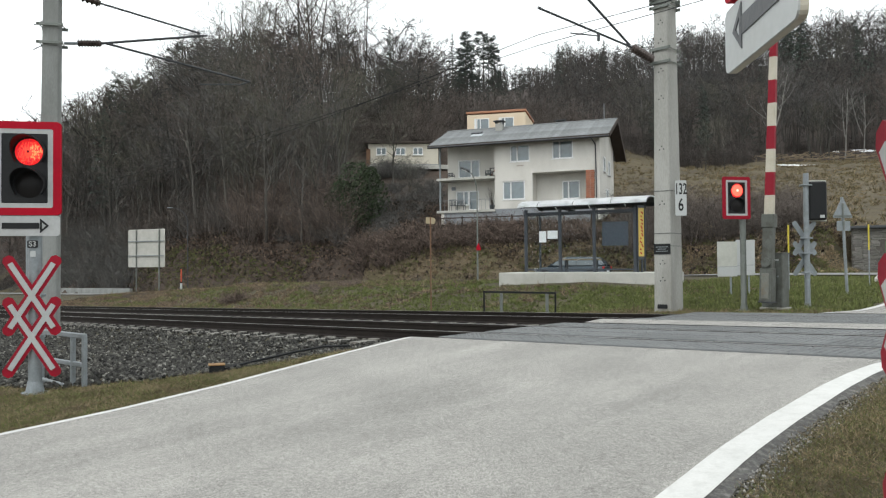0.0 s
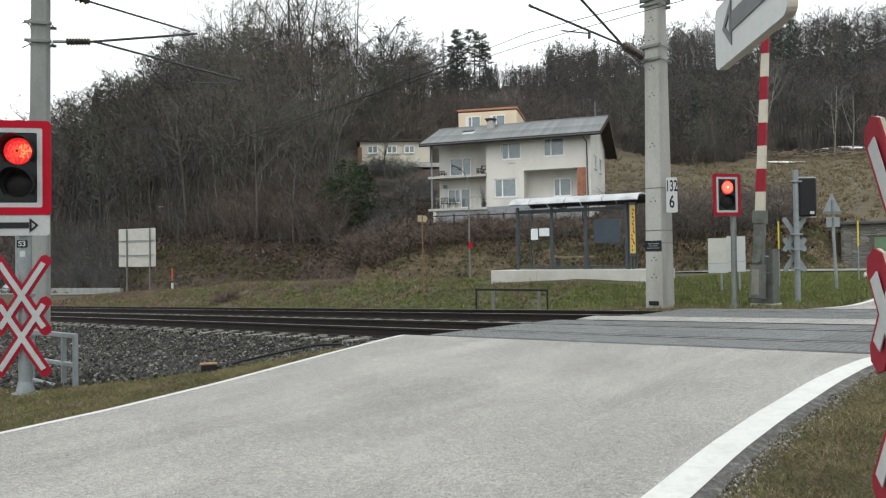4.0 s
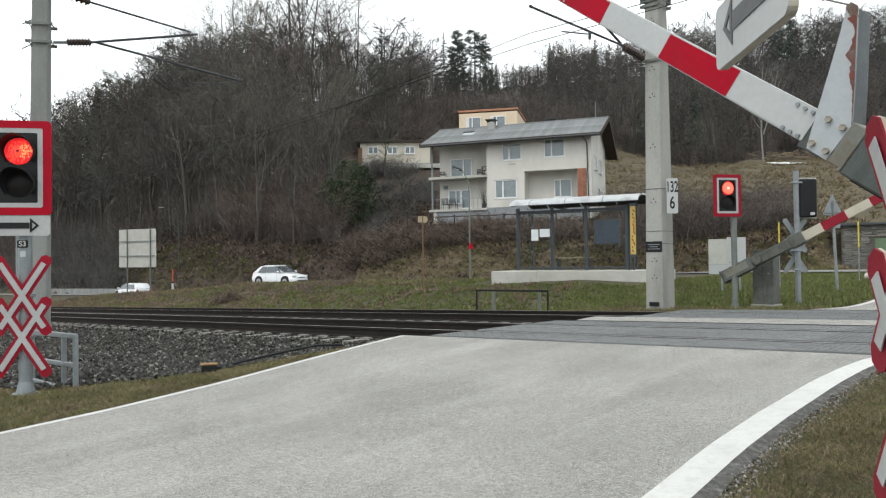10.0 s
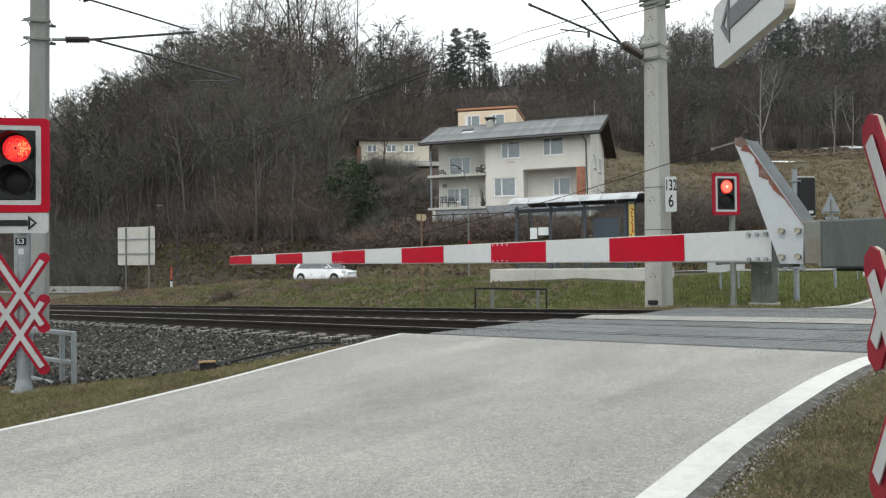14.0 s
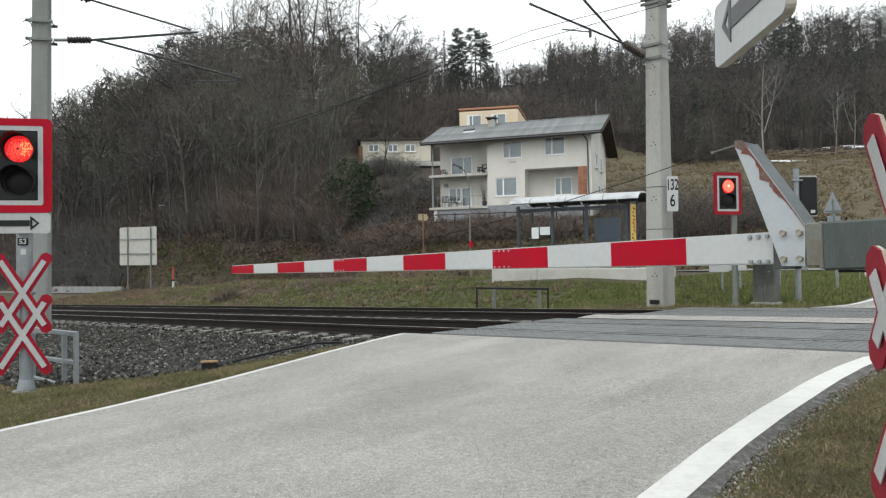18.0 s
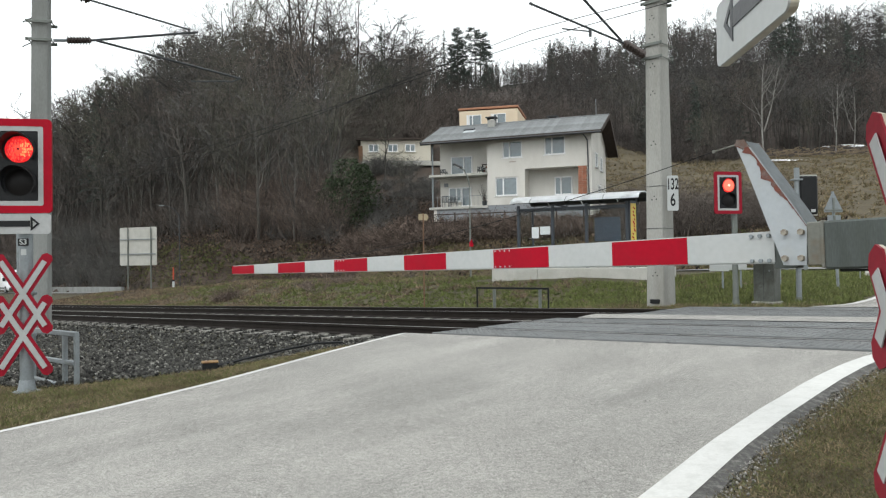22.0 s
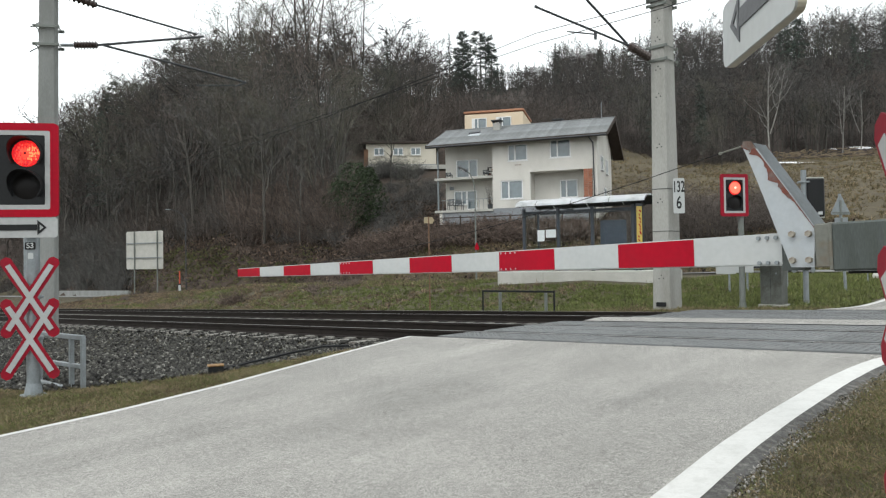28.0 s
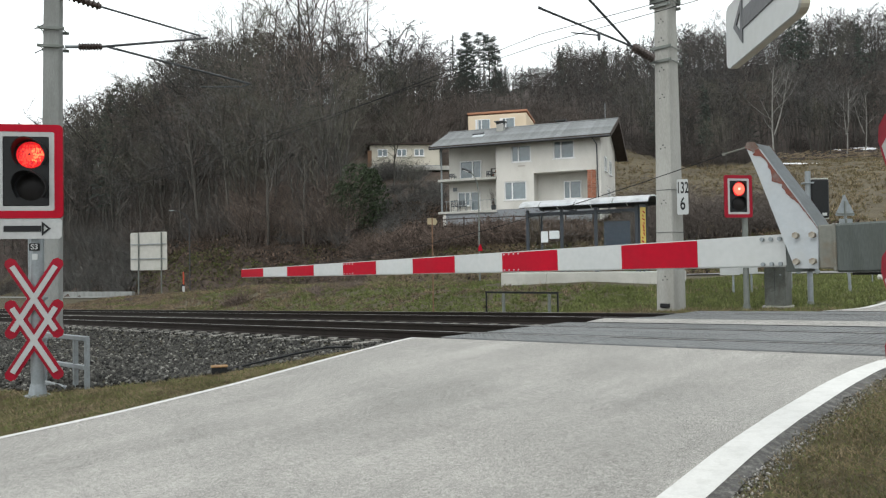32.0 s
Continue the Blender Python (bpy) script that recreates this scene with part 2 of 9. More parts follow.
M = {
    "soil": mat("soil", (0.10, 0.082, 0.046), (0.026, 0.027, 0.012), 0.95, scale=0.8, fine=24, spread=0.9, bump=0.8, depth=0.06, dirt=(0.07, 0.056, 0.034), dirt_scale=0.16, dirt_amount=0.8),
    "asphalt": road_surface("asphalt", (0.475, 0.462, 0.43), (0.10, 0.098, 0.092)),
    "shoulder": mat("shoulder", (0.125, 0.122, 0.116), (0.04, 0.039, 0.038), 0.95, scale=16, fine=120, spread=0.7, bump=0.7, depth=0.012, dirt=(0.28, 0.27, 0.25), dirt_scale=22, dirt_amount=0.6),
    "street": mat("street", (0.21, 0.21, 0.2), (0.17, 0.17, 0.165), 0.85, scale=0.7, fine=60, bump=0.2),
    "line": mat("line", (0.63, 0.63, 0.61), (0.55, 0.55, 0.53), 0.7, scale=4, fine=80, bump=0.3, dirt=(0.45, 0.45, 0.43), dirt_scale=14, dirt_amount=0.45),
    # ballast: bed colour darkened to paint the shade in gaps between loose stones
    "ballast": mat("ballast", (0.035, 0.033, 0.03), (0.015, 0.0145, 0.014), 0.95, scale=12, fine=26, bump=1.0, depth=0.05, dirt=(0.07, 0.066, 0.06), dirt_scale=11, dirt_amount=0.5),
    "stone": mat("stone", (0.052, 0.05, 0.044), (0.02, 0.02, 0.018), 0.9, scale=14, fine=90, island=0.85, bump=0.3),
    "palestone": mat("palestone", (0.19, 0.185, 0.165), (0.09, 0.09, 0.08), 0.9, scale=14, fine=90, island=0.6, bump=0.3),
    "gravel": mat("gravel", (0.32, 0.31, 0.29), (0.15, 0.145, 0.135), 0.9, scale=14, fine=90, island=0.7, bump=0.3),
    "rail": mat("rail", (0.022, 0.0175, 0.015), (0.015, 0.0125, 0.011), 0.85, spec=0.2, scale=5, fine=50, bump=0.2),
    "railhead": mat("railhead", (0.34, 0.335, 0.33), (0.22, 0.215, 0.21), 0.4, metal=0.7, scale=3, fine=40, bump=0.05),
    "sleeper": mat("sleeper", (0.25, 0.245, 0.225), (0.16, 0.155, 0.14), 0.9, scale=5, fine=50, per_object=0.15, dirt=(0.13, 0.10, 0.08), dirt_scale=3, dirt_amount=0.7),
    "rubber": mat("rubber", (0.142, 0.15, 0.152), (0.105, 0.112, 0.114), 0.6, scale=3, fine=50, per_object=0.12, dirt=(0.19, 0.19, 0.185), dirt_scale=2.2, dirt_amount=0.6),
    "groove": mat("groove", (0.02, 0.02, 0.022), rough=0.9),
    "concrete": mat("concrete", (0.37, 0.37, 0.345), (0.28, 0.28, 0.26), 0.9, scale=1.6, fine=45, bump=0.25, stretch=(1, 1, 0.25), dirt=(0.20, 0.195, 0.17), dirt_scale=1.8, dirt_amount=0.55),
    "slab": mat("slab", (0.48, 0.475, 0.44), (0.38, 0.38, 0.35), 0.9, scale=2, fine=50, dirt=(0.33, 0.33, 0.29), dirt_scale=1.2, dirt_amount=0.6),
    "greyconcrete": mat("greyconcrete", (0.265, 0.275, 0.265), (0.2, 0.21, 0.203), 0.9, scale=1.6, fine=45, bump=0.25, stretch=(1, 1, 0.25), dirt=(0.14, 0.145, 0.135), dirt_scale=1.8, dirt_amount=0.55),
    "galv": mat("galv", (0.265, 0.295, 0.312), (0.205, 0.228, 0.24), 0.5, metal=0.35, scale=9, fine=60, bump=0.06, dirt=(0.165, 0.18, 0.17), dirt_scale=4, dirt_amount=0.5),
    "greysteel": mat("greysteel", (0.19, 0.205, 0.19), (0.145, 0.16, 0.148), 0.55, metal=0.3, scale=4, fine=40, bump=0.08, dirt=(0.10, 0.11, 0.09), dirt_scale=3, dirt_amount=0.6),
    "oldsteel": mat("oldsteel", (0.125, 0.135, 0.122), (0.085, 0.09, 0.08), 0.6, metal=0.2, scale=4, fine=40, bump=0.12, dirt=(0.055, 0.05, 0.038), dirt_scale=5, dirt_amount=0.75),
    "sheet": mat("sheet", (0.42, 0.455, 0.48), (0.37, 0.40, 0.425), 0.5, scale=3, fine=40, bump=0.04, dirt=(0.40, 0.41, 0.40), dirt_scale=9, dirt_amount=0.5),
    "red": mat("red", (0.39, 0.005, 0.02), (0.32, 0.005, 0.018), 0.55, spec=0.1, scale=2.5, fine=30, bump=0.03, dirt=(0.25, 0.015, 0.025), dirt_scale=3, dirt_amount=0.35),
    "white": mat("white", (0.47, 0.49, 0.49), (0.42, 0.44, 0.44), 0.5, spec=0.25, scale=2.5, fine=30, bump=0.03, dirt=(0.45, 0.46, 0.44), dirt_scale=3, dirt_amount=0.4),
    "groovegrey": mat("groovegrey", (0.27, 0.28, 0.28), rough=0.6, bump=0.0),
    "whiteold": mat("whiteold", (0.42, 0.43, 0.43), (0.35, 0.36, 0.36), 0.5, spec=0.2, scale=2.5, fine=30, bump=0.03, dirt=(0.33, 0.34, 0.33), dirt_scale=5, dirt_amount=0.4),
    "cream": mat("cream", (0.5, 0.47, 0.385), (0.42, 0.39, 0.32), 0.5, scale=3, fine=40, bump=0.05, dirt=(0.33, 0.30, 0.22), dirt_scale=2.5, dirt_amount=0.5),
    "collar": mat("collar", (0.18, 0.185, 0.162), (0.13, 0.135, 0.118), 0.6, scale=6, fine=40, bump=0.1, dirt=(0.14, 0.10, 0.06), dirt_scale=7, dirt_amount=0.6),
    "armsteel": mat("armsteel", (0.092, 0.106, 0.1), (0.06, 0.07, 0.066), 0.5, metal=0.2, scale=5, fine=60, bump=0.1, dirt=(0.065, 0.075, 0.062), dirt_scale=2.5, dirt_amount=0.7, stretch=(2.5, 1, 0.5)),
    "nut": mat("nut", (0.36, 0.335, 0.28), (0.25, 0.23, 0.19), 0.6, metal=0.2, scale=30, fine=90, dirt=(0.18, 0.10, 0.06), dirt_scale=30, dirt_amount=0.7),
    "barerust": mat("barerust", (0.19, 0.175, 0.165), (0.13, 0.10, 0.085), 0.8, scale=20, fine=120, bump=0.4, dirt=(0.12, 0.055, 0.035), dirt_scale=16, dirt_amount=0.8),
    "flake": mat("flake", (0.19, 0.062, 0.045), (0.11, 0.05, 0.04), 0.9, scale=25, fine=120, bump=0.5, dirt=(0.22, 0.19, 0.18), dirt_scale=25, dirt_amount=0.6),
    "rustlid": mat("rustlid", (0.3, 0.19, 0.07), (0.17, 0.09, 0.045), 0.75, scale=14, fine=90, bump=0.2, dirt=(0.15, 0.07, 0.04), dirt_scale=16, dirt_amount=0.6),
    "oldsign": mat("oldsign", (0.40, 0.33, 0.21), (0.30, 0.25, 0.16), 0.7),
    "stake": mat("stake", (0.48, 0.085, 0.04), (0.4, 0.07, 0.035), 0.5),
    "boardgrey": mat("boardgrey", (0.50, 0.51, 0.46), (0.43, 0.44, 0.40), 0.5, scale=2, fine=30, dirt=(0.36, 0.36, 0.32), dirt_scale=2, dirt_amount=0.5),
    "redmid": mat("redmid", (0.3, 0.007, 0.022), (0.235, 0.008, 0.02), 0.55, spec=0.15, scale=3, fine=40, bump=0.03, dirt=(0.17, 0.02, 0.03), dirt_scale=7, dirt_amount=0.5),
    "redold": mat("redold", (0.25, 0.012, 0.025), (0.2, 0.011, 0.022), 0.6, spec=0.2, scale=3, fine=40, bump=0.05),
    "black": mat("black", (0.011, 0.012, 0.013), (0.017, 0.018, 0.019), 0.5, spec=0.2, scale=4, fine=40, bump=0.05),
    "darkgrey": mat("darkgrey", (0.055, 0.06, 0.065), (0.042, 0.046, 0.05), 0.5, scale=4, fine=40, bump=0.05),
    "arrowgrey": mat("arrowgrey", (0.10, 0.105, 0.11), (0.085, 0.09, 0.095), 0.5, scale=4, fine=40),
    "lens_red": mat("lens_red", (0.4, 0.012, 0.015), rough=0.3, emit=(1.0, 0.02, 0.022), power=0.75, spec=0.5),
    "lens_hot": mat("lens_hot", (0.6, 0.1, 0.02), rough=0.3, emit=(1.0, 0.26, 0.09), power=1.5),
    "lens_mid": mat("lens_mid", (0.6, 0.05, 0.02), rough=0.3, emit=(1.0, 0.06, 0.035), power=1.0),
    "lens_glow": mat("lens_glow", (0.6, 0.1, 0.05), rough=0.3, emit=(1.0, 0.17, 0.11), power=1.1),
    "lens_deep": mat("lens_deep", (0.3, 0.01, 0.015), rough=0.3, emit=(1.0, 0.012, 0.03), power=0.5),
    "lens_white": mat("lens_white", (0.7, 0.4, 0.35), rough=0.3, emit=(1.0, 0.5, 0.36), power=1.35),
    "lens_dark": mat("lens_dark", (0.012, 0.011, 0.011), rough=0.4, spec=0.15),
    "shelter": mat("shelter", (0.055, 0.065, 0.078), (0.043, 0.05, 0.06), 0.45, metal=0.2, scale=4, fine=40, bump=0.04),
    "shelterroof": mat("shelterroof", (0.86, 0.88, 0.89), (0.76, 0.78, 0.8), 0.35, metal=0.0, scale=2, fine=30, bump=0.03, dirt=(0.3, 0.32, 0.3), dirt_scale=2, dirt_amount=0.4),
    "paper": mat("paper", (0.74, 0.76, 0.77), (0.66, 0.69, 0.71), 0.6, scale=9, fine=40, bump=0.0),
    "yellow": mat("yellow", (0.62, 0.50, 0.05), (0.5, 0.4, 0.04), 0.5, scale=6, fine=40),
    "wood": mat("wood", (0.30, 0.24, 0.16), (0.2, 0.16, 0.11), 0.8, scale=5, fine=50, stretch=(1, 1, 0.1)),
    "rustpost": mat("rustpost", (0.21, 0.12, 0.07), (0.14, 0.085, 0.055), 0.85, scale=8, fine=60),
    "plaster": mat("plaster", (0.66, 0.645, 0.60), (0.57, 0.555, 0.515), 0.95, scale=0.7, fine=18, bump=0.15, dirt=(0.42, 0.41, 0.37), dirt_scale=0.5, dirt_amount=0.45, stretch=(1, 1, 0.5)),
    "base": mat("base", (0.27, 0.29, 0.31), (0.2, 0.215, 0.23), 0.95, scale=0.9, fine=20, bump=0.2),
    "peach": mat("peach", (0.72, 0.60, 0.45), (0.65, 0.54, 0.40), 0.95, scale=0.7, fine=15, bump=0.1),
    "pale": mat("pale", (0.60, 0.565, 0.48), (0.52, 0.49, 0.41), 0.95, scale=0.7, fine=15, bump=0.1),
    "orange": mat("orange", (0.45, 0.22, 0.13), (0.37, 0.18, 0.11), 0.8, scale=2, fine=15),
    "brick": mat("brick", (0.36, 0.145, 0.085), (0.27, 0.11, 0.07), 0.9, scale=3, fine=40, per_object=0.2),
    "rubble": mat("rubble", (0.13, 0.122, 0.108), (0.08, 0.075, 0.066), 0.95, scale=6, fine=30, bump=0.5),
    "mortar": mat("mortar", (0.38, 0.34, 0.29), rough=0.95),
    "rooftile": mat("rooftile", (0.21, 0.22, 0.225), (0.14, 0.15, 0.155), 0.8, scale=0.8, fine=12, bump=0.3, per_object=0.13, dirt=(0.12, 0.13, 0.12), dirt_scale=0.7, dirt_amount=0.6),
    "darkwood": mat("darkwood", (0.05, 0.036, 0.028), (0.035, 0.026, 0.022), 0.8, scale=3, fine=30, stretch=(1, 1, 0.2)),
    "frame": mat("frame", (0.78, 0.79, 0.79), (0.72, 0.73, 0.73), 0.45, scale=3, fine=20, bump=0.0),
    # pane: raised blue-grey base colour stands in for bright reflections in the glass
    "pane": mat("pane", (0.17, 0.215, 0.235), (0.12, 0.155, 0.17), 0.08, scale=0.8, fine=3, bump=0.0, spec=1.0),
    "bark": mat("bark", (0.07237, 0.07004, 0.0612), (0.04342, 0.04161, 0.03672), 0.95, scale=4, fine=30, bump=0.4, island=0.25),
    "greybark": mat("greybark", (0.10, 0.093, 0.082), (0.055, 0.051, 0.045), 0.95, scale=4, fine=30, bump=0.4, island=0.3),
    "twig": mat("twig", (0.132, 0.128, 0.12), (0.078, 0.076, 0.071), 0.95, scale=3, fine=30, bump=0.0, island=0.7),
    "redtwig": mat("redtwig", (0.1833, 0.1421, 0.1204), (0.111, 0.08628, 0.0714), 0.95, scale=3, fine=30, bump=0.0, island=0.75),
    "browntwig": mat("browntwig", (0.1255, 0.1056, 0.0918), (0.07527, 0.06394, 0.0561), 0.95, scale=3, fine=30, bump=0.0, island=0.85),
    "bramble": mat("bramble", (0.1833, 0.138, 0.1122), (0.07237, 0.05582, 0.04692), 0.95, scale=3, fine=30, bump=0.0, island=0.85, dirt=(0.05, 0.036, 0.03), dirt_scale=1.2, dirt_amount=0.8),
    "bronzeleaf": mat("bronzeleaf", (0.085, 0.07, 0.036), (0.045, 0.04, 0.02), 0.85, scale=2, fine=20, bump=0.0, island=0.6),
    "birch": mat("birch", (0.33, 0.325, 0.30), (0.15, 0.145, 0.135), 0.9, scale=2.5, fine=20, bump=0.1),
    # needle: lighter than the foliage itself, distance haze is painted into the colour
    "needle": mat("needle", (0.066, 0.082, 0.068), (0.04, 0.055, 0.046), 0.95, scale=2, fine=20, bump=0.0, island=0.5),
    "ivy": mat("ivy", (0.035, 0.055, 0.022), (0.024, 0.036, 0.017), 0.8, scale=2, fine=20, bump=0.0, island=0.5),
    "deadgrass": mat("deadgrass", (0.32, 0.25, 0.16), (0.19, 0.147, 0.088), 0.95, scale=1.5, fine=20, bump=0.0, island=0.5, dirt=(0.075, 0.055, 0.034), dirt_scale=2.2, dirt_amount=0.9),
    "drygrass": mat("drygrass", (0.165, 0.137, 0.07), (0.095, 0.082, 0.04), 0.95, scale=1.5, fine=20, bump=0.0, island=0.5, dirt=(0.045, 0.038, 0.018), dirt_scale=2.4, dirt_amount=0.85),
    "grass": mat("grass", (0.14, 0.17, 0.045), (0.08, 0.105, 0.027), 0.9, scale=1.5, fine=20, bump=0.0, island=0.5, dirt=(0.04, 0.05, 0.016), dirt_scale=2.4, dirt_amount=0.8),
    "freshgrass": mat("freshgrass", (0.18, 0.188, 0.07), (0.105, 0.12, 0.042), 0.9, scale=1.5, fine=20, bump=0.0, island=0.5, dirt=(0.05, 0.055, 0.02), dirt_scale=2.0, dirt_amount=0.8),
    "litter": mat("litter", (0.08203, 0.05887, 0.04386), (0.01061, 0.009642, 0.00765), 0.95, scale=0.9, fine=9, spread=0.8, dirt=(0.09, 0.06, 0.044), dirt_scale=2.6, dirt_amount=0.6, bump=0.5, depth=0.08, island=0.3),
    "leaflitter": mat("leaflitter", (0.1592, 0.1116, 0.0816), (0.0772, 0.05481, 0.0408), 0.95, scale=1.5, fine=20, bump=0.0, island=0.7),
    "straw": mat("straw", (0.21, 0.165, 0.105), (0.055, 0.045, 0.026), 0.95, scale=1.6, fine=16, spread=0.9, bump=0.8, depth=0.1, dirt=(0.075, 0.085, 0.03), dirt_scale=0.35, dirt_amount=0.7),
    "darkleaf": mat("darkleaf", (0.04825, 0.03654, 0.02958), (0.02702, 0.02132, 0.01836), 0.95, scale=1.5, fine=20, bump=0.0, island=0.6),
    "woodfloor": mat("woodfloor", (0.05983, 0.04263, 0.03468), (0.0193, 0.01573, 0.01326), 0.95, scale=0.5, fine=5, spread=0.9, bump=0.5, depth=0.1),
    "olivetwig": mat("olivetwig", (0.122, 0.12, 0.093), (0.072, 0.071, 0.056), 0.95, scale=3, fine=30, bump=0.0, island=0.7),
    "farbrown": mat("farbrown", (0.07913, 0.068, 0.0612), (0.05018, 0.04364, 0.03978), 0.95, scale=3, fine=30, bump=0.0, island=0.7),
    "fartwig": mat("fartwig", (0.072, 0.069, 0.066), (0.045, 0.043, 0.041), 0.95, scale=3, fine=30, bump=0.0, island=0.7),
    "meadow": mat("meadow", (0.115, 0.09, 0.05), (0.055, 0.046, 0.026), 0.95, scale=0.5, fine=3, bump=0.5, spread=0.8, depth=0.15, dirt=(0.045, 0.036, 0.022), dirt_scale=0.12, dirt_amount=0.7),
    "carpaint": mat("carpaint", (0.74, 0.76, 0.78), (0.70, 0.72, 0.745), 0.22, scale=2, fine=20, bump=0.0, spec=0.6),
    "silver": mat("silver", (0.55, 0.58, 0.60), (0.5, 0.53, 0.55), 0.25, metal=0.5, scale=2, fine=20, bump=0.0, spec=0.6),
    # carglass: bluish sky reflection is mixed into the base colour
    "carglass": mat("carglass", (0.09, 0.112, 0.125), (0.06, 0.076, 0.086), 0.06, scale=2, fine=20, bump=0.0, spec=0.9),
    "tyre": mat("tyre", (0.022, 0.022, 0.023), rough=0.85, fine=30),
    "rim": mat("rim", (0.45, 0.46, 0.47), rough=0.35, metal=0.8, fine=30),
    "headlight": mat("headlight", (0.6, 0.63, 0.65), rough=0.1, spec=0.8, bump=0.0),
    "taillight": mat("taillight", (0.35, 0.02, 0.02), rough=0.2, bump=0.0),
    "snow": mat("snow", (0.80, 0.82, 0.84), (0.7, 0.72, 0.75), 0.8, scale=1, fine=10, bump=0.2),
    "ceramic": mat("ceramic", (0.06, 0.042, 0.036), (0.045, 0.032, 0.028), 0.35, scale=4, fine=30, bump=0.0),
    "wire": mat("wire", (0.03, 0.03, 0.032), rough=0.9, spec=0.1, bump=0.0),
    "walls": mat("walls", (0.2, 0.195, 0.178), (0.12, 0.115, 0.104), 0.95, scale=2, fine=25, bump=0.4, per_object=0.22),
    "door": mat("door", (0.13, 0.20, 0.12), (0.10, 0.15, 0.09), 0.7, scale=3, fine=30),
    "poster": mat("poster", (0.60, 0.58, 0.10), (0.55, 0.30, 0.10), 0.45, scale=3.5, fine=9, bump=0.0, spread=0.9),
    "screen": mat("screen", (0.045, 0.06, 0.085), (0.035, 0.048, 0.07), 0.35, scale=1, fine=20, bump=0.0),
}
GLASS = glass("shelter_glass", (0.975, 0.99, 0.985), clear=0.985)


# ---- building helpers ----
def thing(name, m, label, category, group="", kind=""):
    ob = new(name)
    ob.empty_display_size = 0.1
    ob.matrix_basis = m
    return tagged(ob, label, category, group, kind)


def mesh_of(bm, name, material):
    me = bpy.data.meshes.new(name)
    bm.to_mesh(me)
    bm.free()
    if isinstance(material, (list, tuple)):
        for one in material:
            me.materials.append(one)
    else:
        me.materials.append(material)
    return me


def part(name, bm, material, parent=None, label="", m=None, smooth=False):
    me = bm if isinstance(bm, bpy.types.Mesh) else mesh_of(bm, name, material)
    if smooth:
        for f in me.polygons:
            f.use_smooth = True
        me.set_sharp_from_angle(angle=radians(40))
    ob = new(name, me)
    ob.parent = parent
    if m is not None:
        ob.matrix_basis = m
    if label:
        ob["label"] = label
    return ob


def raw_mesh(name, verts, faces, material):
    me = bpy.data.meshes.new(name)
    me.from_pydata([tuple(v) for v in verts], [], [tuple(f) for f in faces])
    for one in material if isinstance(material, (list, tuple)) else (material,):
        me.materials.append(one)
    return me


def box(size, at=(0, 0, 0), bevel=0.0, bm=None, turn=None):
    """A block of that size, centred at a point, with chamfered edges."""
    bm = bm or bmesh.new()
    m = Matrix.Translation(at) @ (turn.to_4x4() if turn is not None else Matrix.Identity(4)) @ Matrix.Diagonal((*size, 1))
    made = bmesh.ops.create_cube(bm, size=1, matrix=m)
    if bevel:
        edges = list({e for v in made["verts"] for e in v.link_edges})
        bmesh.ops.bevel(bm, geom=edges, offset=bevel, segments=1, affect="EDGES")
    return bm


def rod(a, b, r, r2=None, n=10, bm=None):
    """A round bar from a to b."""
    bm = bm or bmesh.new()
    a, b = Vector(a), Vector(b)
    way = b - a
    m = Matrix.Translation((a + b) / 2) @ way.to_track_quat("Z", "Y").to_matrix().to_4x4()
    bmesh.ops.create_cone(bm, cap_ends=True, segments=n, radius1=r, radius2=r if r2 is None else r2, depth=way.length, matrix=m)
    return bm


def plate(outline, thick, bm=None, m=None):
    """A flat plate: an outline in x and z, with a thickness along y (its face looks along -y)."""
    bm = bm or bmesh.new()
    m = m or Matrix.Identity(4)
    front = [bm.verts.new(m @ Vector((x, -thick / 2, z))) for x, z in outline]
    back = [bm.verts.new(m @ Vector((x, thick / 2, z))) for x, z in outline]
    bm.faces.new(front)
    bm.faces.new(back[::-1])
    k = len(outline)
    for i in range(k):
        bm.faces.new((front[i], back[i], back[(i + 1) % k], front[(i + 1) % k])[::-1])
    bmesh.ops.recalc_face_normals(bm, faces=bm.faces)
    return bm


def rounded(w, h, r, n=4):
    """The outline of a rectangle with rounded corners, centred."""
    out = []
    for cx, cz, a0 in ((w / 2 - r, h / 2 - r, 0), (-w / 2 + r, h / 2 - r, 90), (-w / 2 + r, -h / 2 + r, 180), (w / 2 - r, -h / 2 + r, 270)):
        out += [(cx + r * math.cos(radians(a0 + 90 * i / n)), cz + r * math.sin(radians(a0 + 90 * i / n))) for i in range(n + 1)]
    return out


def ring_plate(outer, inner, thick):
    """A flat frame between two outlines with equal numbers of points."""
    bm = bmesh.new()
    k = len(outer)
    rows = [[bm.verts.new((x, y, z)) for x, z in line] for y in (-thick / 2, thick / 2) for line in (outer, inner)]
    for i in range(k):
        j = (i + 1) % k
        bm.faces.new((rows[0][i], rows[0][j], rows[1][j], rows[1][i]))
        bm.faces.new((rows[2][i], rows[3][i], rows[3][j], rows[2][j]))
        bm.faces.new((rows[0][i], rows[2][i], rows[2][j], rows[0][j]))
        bm.faces.new((rows[1][i], rows[1][j], rows[3][j], rows[3][i]))
    bmesh.ops.recalc_face_normals(bm, faces=bm.faces)
    return bm


